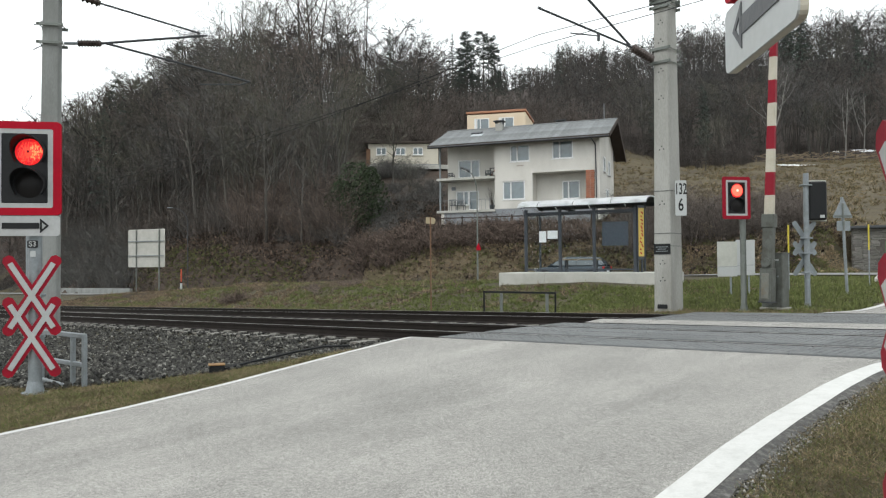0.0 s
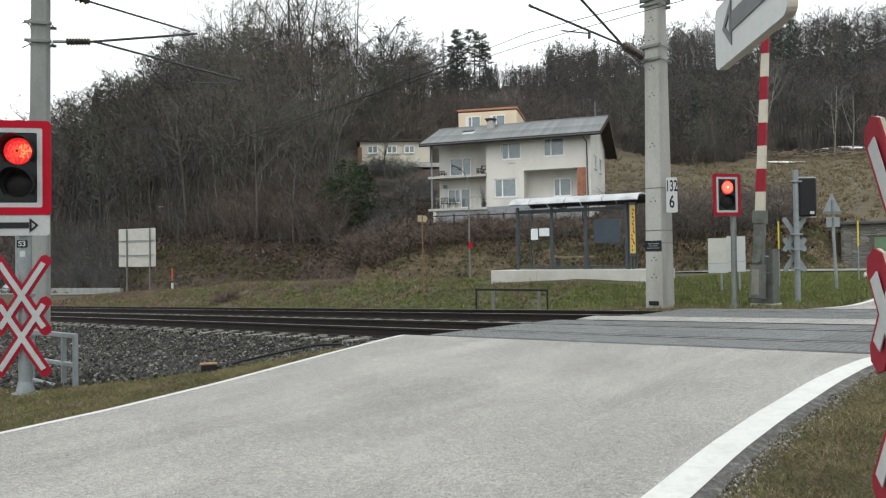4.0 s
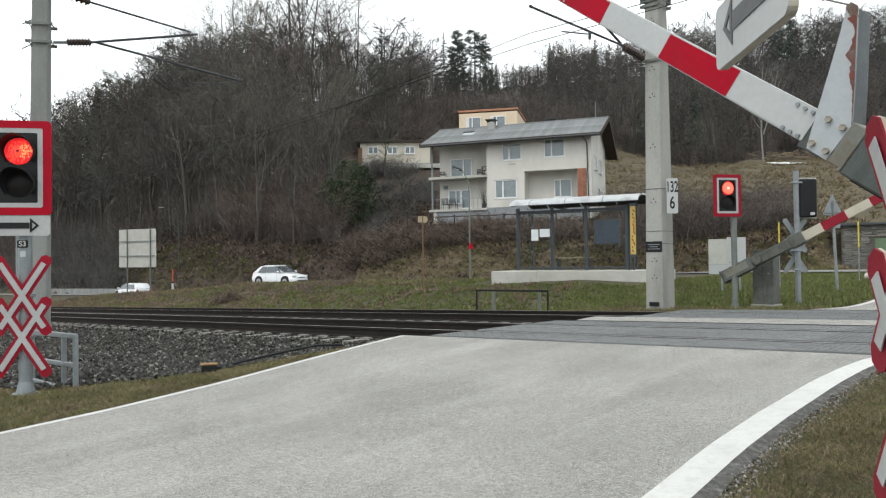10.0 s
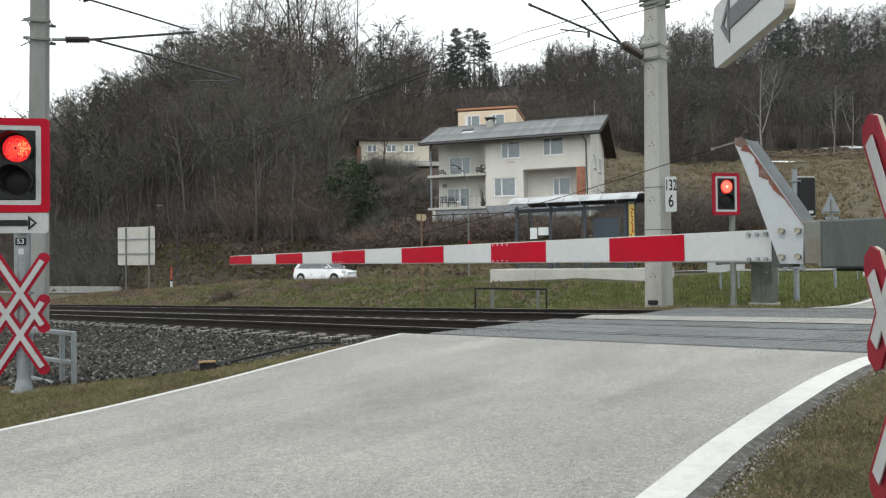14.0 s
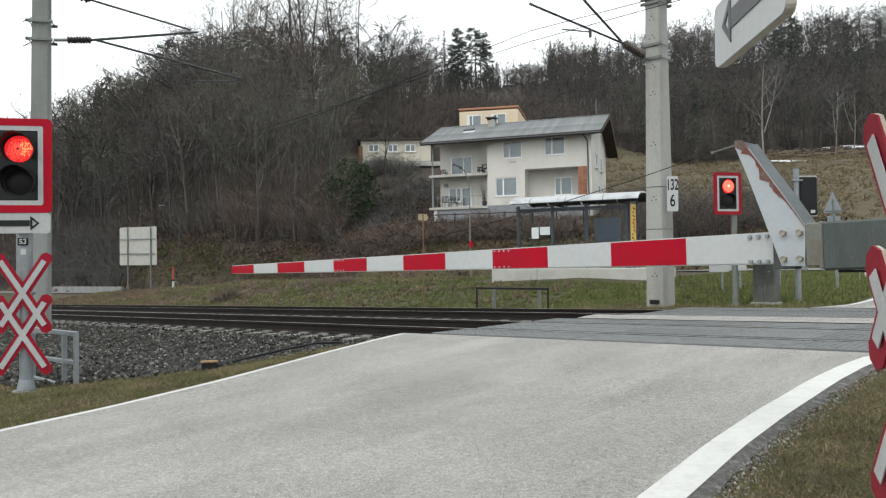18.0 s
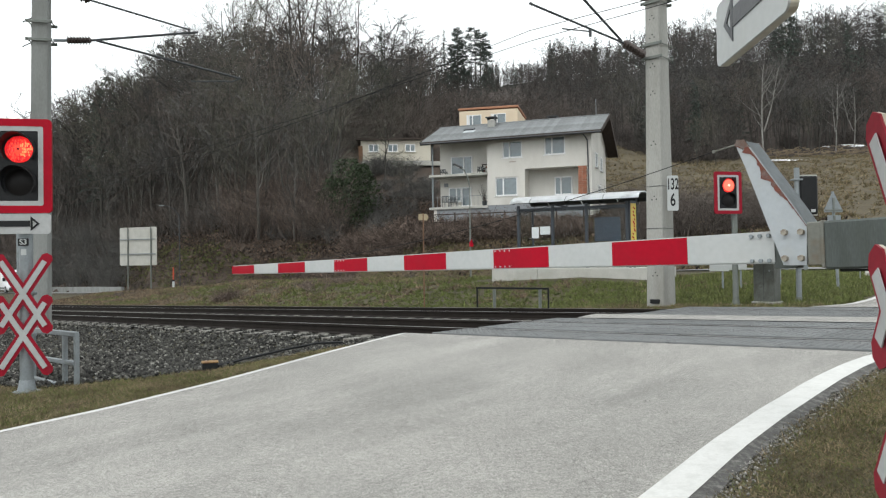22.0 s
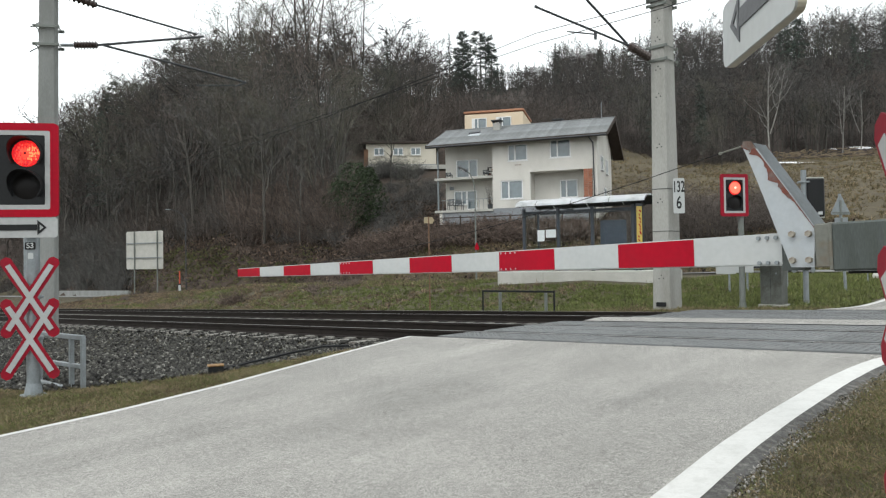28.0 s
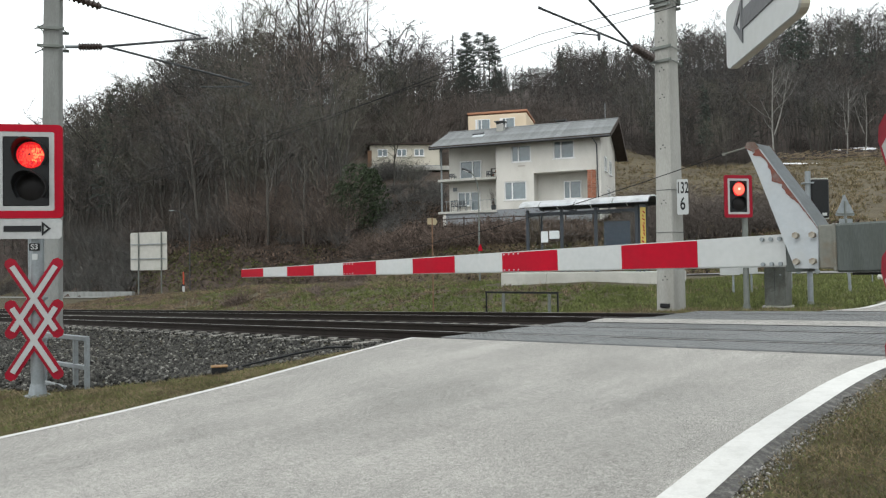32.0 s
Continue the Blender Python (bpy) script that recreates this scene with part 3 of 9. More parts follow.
def words(text, size, material, parent, m, name="lettering"):
    """Flat raised lettering on a sign; it stands in x and z and faces -y."""
    cu = bpy.data.curves.new(name, "FONT")
    cu.body, cu.size, cu.extrude = text, size, 0.002
    cu.offset = size * 0.016
    cu.align_x, cu.align_y = "CENTER", "CENTER"
    tmp = bpy.data.objects.new(name, cu)
    scene.collection.objects.link(tmp)
    bpy.context.view_layer.update()
    me = bpy.data.meshes.new_from_object(tmp)
    bpy.data.objects.remove(tmp)
    me.transform(Matrix.Rotation(radians(90), 4, "X"))
    me.materials.clear()
    me.materials.append(material)
    return part(name, me, material, parent, m=m)


# track frame: u runs along the rails towards the far left, d across them, away from the start
TRACK_TURN = 0.8116
GRADE = -0.0294
AX_N = (math.cos(TRACK_TURN), math.sin(TRACK_TURN))
AX_U = (-math.sin(TRACK_TURN), math.cos(TRACK_TURN))


def to_track(x, y):
    return x * AX_U[0] + y * AX_U[1], x * AX_N[0] + y * AX_N[1]


def from_track(u, d):
    return u * AX_U[0] + d * AX_N[0], u * AX_U[1] + d * AX_N[1]


def ease(a, b, v):
    k = min(1.0, max(0.0, (v - a) / (b - a)))
    return k * k * (3 - 2 * k)


def steps(v, keys, values):
    return float(np.interp(v, keys, values))


def street_d(u):
    return steps(u, (-60, 0, 11, 18, 30, 49, 60, 82, 140, 260), (52, 40.6, 39.0, 38.0, 35.3, 30.6, 28.9, 28.6, 31, 38))


def street_z(u):
    return steps(u, (-60, 0, 11, 18, 26, 34, 49, 57, 66, 82, 140, 260), (0.3, 0.2, 0.15, 0.1, -0.3, -0.58, -0.8, -1.27, -1.7, -2.03, -3.2, -4.5))


def camber(u, off):
    """How much lower the street's far lane lies than its middle."""
    return steps(u, (20, 27, 35, 45, 55, 65, 80, 120), (0, 0.08, 0.25, 0.5, 0.55, 0.48, 0.38, 0.3)) * min(1.25, max(0.0, off / 1.6))


HILL_T = (-0.75, -0.62, -0.45, -0.26, -0.1, 0.05, 0.2, 0.33, 0.5, 0.53, 0.55, 0.65, 0.9)
HILL_WEST = (
    ((60, -2.6), (110, -2.4), (125, 2), (160, 8), (400, 14)),
    ((60, -2.3), (95, -2.2), (112, 3), (140, 11), (200, 19), (400, 24)),
    ((50, -1.45), (60, -1.5), (80, -1.6), (90, 3), (130, 17), (200, 30), (400, 36)),
    ((36, -0.48), (44, -0.33), (46.5, -0.38), (50, -0.75), (56, -0.7), (62, -0.4), (68, 2.4), (110, 22), (160, 38), (250, 50)),
    ((34, -0.12), (41, -0.18), (45, -0.42), (53, -0.4), (58, 1.5), (75, 7), (110, 22), (170, 38), (260, 54)),
)
HILL_EAST = (
    ((30, -0.02), (38, -0.12), (42, -0.32), (48, -0.1), (53, 1.8), (58, 3.7), (66, 4.6), (95, 15), (150, 33), (260, 62)),
    ((25, 0.12), (30, 0.2), (46, 0.2), (52, 2.4), (57, 3.9), (70, 6.0), (95, 12), (150, 29), (260, 65)),
    ((22, -0.05), (36, 0.1), (44, 0.25), (50, 2.5), (60, 4.6), (90, 10.6), (130, 18), (180, 34), (260, 69)),
    ((20, -0.15), (32, 0.1), (42, 0.15), (46, 2.7), (50, 3.1), (90, 11), (130, 18.5), (180, 36), (260, 73)),
    ((20, -0.15), (32, 0.1), (41.5, 0.15), (46, 2.7), (50, 3.1), (90, 11), (130, 18.5), (180, 36), (260, 74)),
    ((19, -0.15), (30, 0.1), (46, 0.15), (48.5, 2.7), (50, 3.1), (90, 11.3), (130, 18.6), (180, 36), (260, 74)),
    ((18, -0.15), (30, 0.1), (46, 0.15), (48.5, 2.7), (50, 3.2), (90, 12), (130, 19), (180, 37), (260, 77)),
    ((18, -0.15), (40, 0.1), (60, 3), (120, 16), (260, 66)),
)
HILL = HILL_WEST + HILL_EAST


def hill(t, y):
    rows = [steps(y, [a for a, b in row], [b for a, b in row]) for row in HILL]
    return steps(t, HILL_T, rows)


def dip(d):
    """The second track lies a little lower than the first."""
    return 0.065 * ease(10.8, 13.6, d)


def ground_z(x, y):
    """Height of the bare ground."""
    u, d = to_track(x, y)
    along = GRADE * min(90.0, max(-40.0, u)) - dip(d)
    near = along - 0.045 * (7.3 - max(d, -25.0)) if d < 7.3 else along
    if d < 15.0:
        bed = ease(6.9, 7.6, d) * 0.24
        near -= 0.25 * ease(3.0, 6.0, d) * ease(7.3, 8.4, u) * (1 - ease(6.9, 7.6, d))
        return near - bed
    low = along - 0.06 - 0.24 * ease(9, 13, u) * ease(14.9, 16.0, d)
    if y < 8:
        far = steps(d, (15, 20, 40), (low, -0.1, 0.2))
    else:
        far = hill(x / max(y, 1.0), y)
    z = low + (far - low) * ease(16.6, 23.0, d)
    off = abs(d - street_d(u))
    if off < 7:
        z += (street_z(u) - camber(u, d - street_d(u)) - 0.05 - z) * (1 - ease(3.6, 7.0, off))
    return z


ROAD_LEFT_D = (-12, 0, 1.7, 2.6, 3.8, 5.65, 6.9, 7.4)
ROAD_LEFT_U = (5.8, 6.03, 6.22, 6.30, 6.56, 7.13, 7.47, 7.55)
# width of the grass verge between the road and the ballast
VERGE_D, VERGE_W = (0, 2.5, 2.75, 3.1, 3.6, 4.5, 6), (3.4, 2.7, 2.0, 1.65, 1.3, 0.72, 0.36)
ROAD_RIGHT_D = (-12, 0, 3.1, 3.9, 4.7, 5.9, 6.6, 7.1, 7.5, 8.0)
ROAD_RIGHT_U = (0.9, 1.15, 1.42, 1.5, 1.54, 1.56, 1.54, 1.48, 1.3, 0.8)


def road_z(u, d):
    along = GRADE * u
    if d < 7.3:
        return along - 0.045 * (7.3 - d) + 0.02
    flat = along + 0.015 - dip(d)
    x, y = from_track(u, d)
    return flat + (max(ground_z(x, y) + 0.05, -0.35) - flat) * ease(17.5, 24, d)


def sheet(name, us, ds, height, material, label, category, kind="structure", skirt=0.0):
    """A surface over rows of d; for each d, u runs between two edges."""
    verts, faces = [], []
    n = len(us[0])
    for row, d in zip(us, ds):
        for u in row:
            x, y = from_track(u, d)
            verts.append((x, y, height(u, d)))
    for i in range(len(ds) - 1):
        for j in range(n - 1):
            a = i * n + j
            faces.append((a, a + 1, a + n + 1, a + n))
    if skirt:
        rim = [i * n for i in range(len(ds))], [i * n + n - 1 for i in range(len(ds))]
        for line in rim:
            low = []
            for k in line:
                low.append(len(verts))
                verts.append((verts[k][0], verts[k][1], verts[k][2] - skirt))
            for i in range(len(line) - 1):
                faces.append((line[i], line[i + 1], low[i + 1], low[i]))
    ob = new(name, raw_mesh(name, verts, faces, material))
    bm = bmesh.new()
    bm.from_mesh(ob.data)
    bmesh.ops.recalc_face_normals(bm, faces=bm.faces)
    bm.to_mesh(ob.data)
    bm.free()
    return tagged(ob, label, category, kind=kind)


def build_ground():
    def grid(spans):
        out = []
        for a, b, step in spans:
            out += list(np.arange(a, b, step))
        return out + [spans[-1][1]]
    xs = grid(((-3000, -400, 650), (-400, -120, 28), (-120, -48, 4.0), (-48, -14, 1.4), (-14, 24, 0.6), (24, 60, 1.6), (60, 130, 4), (130, 420, 29), (420, 3000, 645)))
    ys = grid(((-1500, -100, 350), (-100, -12, 11), (-12, 2, 1.4), (2, 48, 0.6), (48, 80, 1.2), (80, 140, 3), (140, 420, 14), (420, 3200, 695)))
    verts = []
    for y in ys:
        for x in xs:
            z = ground_z(x, y)
            r = math.hypot(x, y)
            u, d = to_track(x, y)
            if d > 17 or d < 6:
                bump = 0.03 if d < 24 else 0.05 + 0.9 * ease(60, 160, r)
                if abs(d - street_d(u)) > 5 and not (0 < u < 9 and d < 24):
                    z += bump * (noise.noise((x * 0.5, y * 0.5, 0)) + 0.6 * noise.noise((x * 0.13, y * 0.13, 3)))
            if r > 500:
                z *= 0.6
            verts.append((x, y, z))
    n = len(xs)
    faces = [(j * n + i, j * n + i + 1, (j + 1) * n + i + 1, (j + 1) * n + i) for j in range(len(ys) - 1) for i in range(n - 1)]
    me = raw_mesh("ground", verts, faces, [M["soil"], M["litter"], M["meadow"], M["woodfloor"], M["straw"]])
    for f in me.polygons:
        x, y, z = f.center
        u, d = to_track(x, y)
        f.use_smooth = True
        if d > street_d(u) + 3.5:
            t = x / max(y, 1)
            meadow = 0.21 < t and 46 < y < 128 and t < 0.9
            foot = d < street_d(u) + (4.6 + 1.5 * noise.noise((x * 0.2, y * 0.2, 7)) if t < -0.11 else 13) and -0.37 < t < 0.2
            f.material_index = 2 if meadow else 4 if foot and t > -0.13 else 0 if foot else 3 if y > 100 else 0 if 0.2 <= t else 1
    return tagged(new("ground", me), "sloping winter ground with dry grass and leaf litter", "ground", kind="structure")


def build_road():
    ds = list(np.arange(-12, 7.35, 0.3)) + [7.35]
    us = [list(np.linspace(np.interp(d, ROAD_RIGHT_D, ROAD_RIGHT_U) - 0.004, np.interp(d, ROAD_LEFT_D, ROAD_LEFT_U) + 0.06, 9)) for d in ds]
    sheet("road", us, ds, road_z, M["asphalt"], "pale worn asphalt road rising to the railway crossing", "road", skirt=0.05)
    # between and behind the tracks
    for d0, d1, u0, u1 in ((10.765, 12.175, 0.0, 6.9),):
        ds = [d0, (d0 + d1) / 2, d1]
        sheet("road_strip", [list(np.linspace(u0, u1 + 0.35 * (d - d0), 5)) for d in ds], ds, road_z, M["asphalt"], "asphalt strip between the crossing panels", "road", skirt=0.3)
    ds = list(np.arange(15.36, 19.8, 0.4)) + list(np.arange(20.2, 36.6, 0.8))
    us = []
    for d in ds:
        left = np.interp(d, (15.36, 15.9, 16.6, 18, 20, 22, 26, 34, 37), (4.55, 4.25, 4.15, 4.22, 4.4, 4.2, 3.3, 2.6, 5))
        us.append(list(np.linspace(left - 6.2 - 0.05 * (d - 16), left, 6)))
    sheet("road_far", us, ds, road_z, M["asphalt"], "asphalt road running on behind the crossing", "road", skirt=0.2)
    us = [list(np.linspace(row[-1] - 0.17, row[-1] - 0.05, 2)) for row in us]
    sheet("edge_line_far", us, ds, lambda u, d: road_z(u, d) + 0.006, M["line"], "white painted line along the road's edge", "road marking")
    # painted edges on the near side
    ds = list(np.arange(-6, 7.3, 0.25)) + [7.3]
    us = [[np.interp(d, ROAD_LEFT_D, ROAD_LEFT_U) - 0.048, np.interp(d, ROAD_LEFT_D, ROAD_LEFT_U) + 0.03] for d in ds]
    sheet("edge_line_left", us, ds, lambda u, d: road_z(u, d) + 0.004, M["line"], "thin white painted line along the road's edge", "road marking")
    us = [[np.interp(d, ROAD_RIGHT_D, ROAD_RIGHT_U) - 0.01, np.interp(d, ROAD_RIGHT_D, ROAD_RIGHT_U) + 0.18 * (1 - 0.12 * ease(5.5, 7.3, d))] for d in ds]
    sheet("edge_line_right", us, ds, lambda u, d: road_z(u, d) + 0.006, M["line"], "broad worn white line along the road's edge", "road marking")
    # dark broken edge of the asphalt beside the broad line
    ds = list(np.arange(-2.0, 7.1, 0.06))
    us = []
    for d in ds:
        e = np.interp(d, ROAD_RIGHT_D, ROAD_RIGHT_U)
        ragged = 0.085 + 0.035 * noise.noise((d * 2.1, 0, 3)) + 0.045 * noise.noise((d * 7, 0, 5))
        us.append([e - ragged, e - ragged * 0.5, e - 0.005])
    sheet("road_shoulder", us, ds, lambda u, d: road_z(u, d) - 0.035 + 0.039 * min(1.0, max(0.0, (u - np.interp(d, ROAD_RIGHT_D, ROAD_RIGHT_U) + 0.17) / 0.16)), M["shoulder"], "dark crumbling asphalt shoulder beside the line", "road shoulder", skirt=0.03)
    us_ = list(np.arange(-60, 261, 4.0))
    verts, faces = [], []
    for u in us_:
        c = street_d(u)
        for off in (-3.1, 0, 1.6, 3.1):
            x, y = from_track(u, c + off)
            verts.append((x, y, street_z(u) - camber(u, off) + 0.02))
    for i in range(len(us_) - 1):
        for j in range(3):
            a = i * 4 + j
            faces.append((a, a + 1, a + 5, a + 4))
    tagged(new("street", raw_mesh("street", verts, faces, M["street"])), "grey asphalt main street along the foot of the hill", "street", kind="structure")


def low_wall():
    """A low concrete edging wall along the far side of the street."""
    wall = thing("edging_wall", Matrix.Identity(4), "low grey concrete edging wall along the street", "low wall", kind="structure")
    for i in range(13):
        u0, u1 = 74 + 4 * i, 78 + 4 * i - 0.03
        verts, faces = [], []
        for u in (u0, u1):
            for off, h in ((3.3, -0.3), (3.3, 0.86), (3.34, 0.9), (3.56, 0.9), (3.6, 0.86), (3.6, -0.3)):
                x, y = from_track(u, street_d(u) + off)
                verts.append((x, y, street_z(u) - camber(u, 3.1) + h))
        faces = [(j, j + 1, j + 7, j + 6) for j in range(5)] + [(5, 4, 3, 2, 1, 0), (6, 7, 8, 9, 10, 11)]
        part("wall_block", raw_mesh("wall_block", verts, faces, M["greyconcrete"]), None, wall)


RAILS = (8.455, 9.955, 13.046, 14.546)


def build_tracks():
    # ballast bed
    ds = (5.6, 6.3, 7.0, 7.45, 11.3, 11.5, 11.7, 15.55, 16.2, 16.9)
    hs = (-0.5, -0.42, -0.34, -0.26, -0.25, -0.28, -0.25, -0.25, -0.36, -0.5)
    for u0, u1, name in ((7.5, 120, "ballast_bed"), (-60, 0.3, "ballast_bed_right")):
        us = list(np.arange(u0, u1, 1.5)) + [u1]
        verts, faces = [], []
        for u in us:
            for d, h in zip(ds, hs):
                x, y = from_track(u, d)
                verts.append((x, y, GRADE * u + h - dip(d) + 0.03 * noise.noise((u * 1.7, d * 2, 0))))
        k = len(ds)
        for i in range(len(us) - 1):
            for j in range(k - 1):
                a = i * k + j
                faces.append((a, a + 1, a + k + 1, a + k))
        tagged(new(name, raw_mesh(name, verts, faces, M["ballast"])), "dark crushed-stone ballast under the rails", "ballast", kind="structure")
    turn = Matrix.Rotation(math.atan2(AX_U[1], AX_U[0]), 4, "Z")
    slope = math.atan(GRADE)

    def spot(u, d, z=0.0):
        x, y = from_track(u, d)
        return Matrix.Translation((x, y, GRADE * u + z - dip(d))) @ turn @ Matrix.Rotation(-slope, 4, "Y")
    # rails: head, web and foot, swept along the track
    profile = ((-0.075, -0.172), (0.075, -0.172), (0.075, -0.16), (0.012, -0.135), (0.012, -0.045), (0.036, -0.035), (0.036, -0.006), (0.028, 0.0),
               (-0.028, 0.0), (-0.036, -0.006), (-0.036, -0.035), (-0.012, -0.045), (-0.012, -0.135), (-0.075, -0.16))
    track = {}
    for i, d in enumerate(RAILS):
        if i % 2 == 0:
            track = thing("railway_track", Matrix.Identity(4), "railway track with rust-brown rails on concrete sleepers", "railway track", "parallel railway tracks", "structure")
        verts, faces = [], []
        ends = (-55, 0, 60, 130)
        for u in ends:
            m = spot(u, d)
            verts += [m @ Vector((0, y, z)) for y, z in profile]
        k = len(profile)
        for e in range(len(ends) - 1):
            for j in range(k):
                a, b = e * k + j, e * k + (j + 1) % k
                faces.append((a, b, b + k, a + k))
        part("rail", raw_mesh("rail", verts, faces, M["rail"]), M["rail"], track)
        bm = bmesh.new()
        a, b = spot(-55, d), spot(130, d)
        quad = [bm.verts.new(a @ Vector((0, -0.03, 0.002))), bm.verts.new(a @ Vector((0, 0.03, 0.002))), bm.verts.new(b @ Vector((0, 0.03, 0.002))), bm.verts.new(b @ Vector((0, -0.03, 0.002)))]
        bm.faces.new(quad)
        part("running_surface", bm, M["railhead"], track, "polished steel running surface")
        if i % 2 == 1:
            bm = bmesh.new()
            outline = ((-1.3, -0.2), (1.3, -0.2), (1.3, 0.0), (0.5, 0.0), (0.42, -0.03), (-0.42, -0.03), (-0.5, 0.0), (-1.3, 0.0))
            plate(outline, 0.26, bm, Matrix.Rotation(radians(90), 4, "Z"))
            for y in (-0.75, 0.75):
                box((0.2, 0.34, 0.03), (0, y, 0.012), 0.006, bm)
            sleeper = mesh_of(bm, "sleeper", M["sleeper"])
            for k in range(150):
                u = 7.75 + 0.6 * k
                part("sleeper", sleeper, None, track, m=spot(u, d - 0.75, -0.185) @ Matrix.Rotation(radians(random.uniform(-0.6, 0.6)), 4, "Z"))
    # panels of the crossing
    crossing = thing("crossing_panels", Matrix.Identity(4), "dark ribbed rubber crossing panels between the rails", "level crossing", kind="structure")
    for base in (RAILS[0], RAILS[2]):
        for d0, d1 in ((base - 0.86, base - 0.12), (base + 0.165, base + 0.74), (base + 0.765, base + 1.335), (base + 1.62, base + 2.30)):
            bm = bmesh.new()
            w = d1 - d0
            box((1.19, w, 0.16), (0, 0, -0.08), 0.008, bm)
            for a in range(14):
                for b in range(int(w / 0.09)):
                    box((0.055, 0.016, 0.005), (-0.55 + a * 0.084, -w / 2 + 0.06 + b * 0.09, 0.0005), 0, bm, Matrix.Rotation(radians(35 if (a + b) % 2 else -35), 3, "Z"))
            me = mesh_of(bm, "panel", M["rubber"])
            for k in range(6):
                u = 0.72 + 1.2 * k - (0.3 if base > 10 else 0)
                part("panel", me, None, crossing, m=spot(u, (d0 + d1) / 2, 0.006 + random.uniform(-0.002, 0.002)))


build_ground()
build_road()
low_wall()
build_tracks()


# ---- signals, signs and barriers ----
def facing(x, y, z, yaw):
    """A pose whose -y side looks along the heading yaw (0: towards -y; positive: towards +x)."""
    return pose(x, y, z, 0, 0, yaw)


def cross_arm(w, length, thick, bm, m):
    """One arm of a warning cross with pointed ends, in x and z along z."""
    h = length / 2
    k, c = w * 0.24, w * 0.3
    plate(((-w / 2, -h + c), (-k, -h), (k, -h), (w / 2, -h + c), (w / 2, h - c), (k, h), (-k, h), (-w / 2, h - c)), thick, bm, m)
    return bm


def double_cross(parent, z1, z2, y, old=False, back=False, length=0.93):
    """Two interlaced warning crosses, red with white bars."""
    for z, lift in ((z1, 0.0), (z2, 0.006)):
        for lean, off in ((32, 0.0), (-32, 0.012)):
            turn = Matrix.Translation((0, y - off * 0.25 - lift * 0.25, z)) @ Matrix.Rotation(radians(lean), 4, "Y")
            part("cross_arm", cross_arm(0.114, length, 0.008, bmesh.new(), turn), M["galv"] if back else M["redold"] if old else M["redmid"], parent, "grey metal back of the warning cross" if back else "red arm of the warning cross")
            if old:
                part("arm_rim", cross_arm(0.112, length - 0.002, 0.012, bmesh.new(), turn @ Matrix.Translation((0, 0.0105, 0))), M["cream"], parent, "pale edge behind the red sheet")
            if not back:
                bm = bmesh.new()
                m2 = turn @ Matrix.Translation((0, -0.012, 0))
                if off:
                    for s in (-1, 1):
                        plate(((-0.0255, s * 0.05), (0.0255, s * 0.05), (0.0255, s * (length / 2 - 0.08)), (-0.0255, s * (length / 2 - 0.08))), 0.004, bm, m2)
                    plate(((-0.0255, -0.05), (0.0255, -0.05), (0.0255, 0.05), (-0.0255, 0.05)), 0.004, bm, m2)
                else:
                    plate(((-0.0255, -(length / 2 - 0.08)), (0.0255, -(length / 2 - 0.08)), (0.0255, (length / 2 - 0.08)), (-0.0255, (length / 2 - 0.08))), 0.004, bm, m2)
                part("white_bar", bm, M["whiteold"], parent)


def hood(r, length, bm=None):
    """A hollow sun hood: a half-open tube along -y, wide at the top."""
    bm = bm or bmesh.new()
    n = 18
    rows = []
    for y, k in ((0.0, 1.0), (-1.0, 1.0)):
        row = []
        for i in range(n + 1):
            a = radians(-40 + 260 * i / n)
            reach = length * (0.35 + 0.65 * max(0.0, math.sin(a)))
            row.append((r * math.cos(a), y * reach, r * math.sin(a)))
        rows.append(row)
    outer = [[bm.verts.new(v) for v in row] for row in rows]
    inner = [[bm.verts.new((x * 0.95, y, z * 0.95)) for x, y, z in row] for row in rows]
    for i in range(n):
        bm.faces.new((outer[0][i], outer[0][i + 1], outer[1][i + 1], outer[1][i]))
        bm.faces.new((inner[0][i], inner[1][i], inner[1][i + 1], inner[0][i + 1]))
        bm.faces.new((outer[1][i], outer[1][i + 1], inner[1][i + 1], inner[1][i]))
    bmesh.ops.recalc_face_normals(bm, faces=bm.faces)
    return bm


def disc(r, bulge, bm=None, n=20):
    """A slightly domed round lens looking along -y."""
    bm = bm or bmesh.new()
    rings = []
    for k in (1.0, 0.7, 0.35):
        rings.append([bm.verts.new((r * k * math.cos(2 * math.pi * i / n), -bulge * (1 - k * k), r * k * math.sin(2 * math.pi * i / n))) for i in range(n)])
    tip = bm.verts.new((0, -bulge, 0))
    for a, b in zip(rings, rings[1:]):
        for i in range(n):
            bm.faces.new((a[i], a[(i + 1) % n], b[(i + 1) % n], b[i]))
    for i in range(n):
        bm.faces.new((rings[-1][i], rings[-1][(i + 1) % n], tip))
    return bm


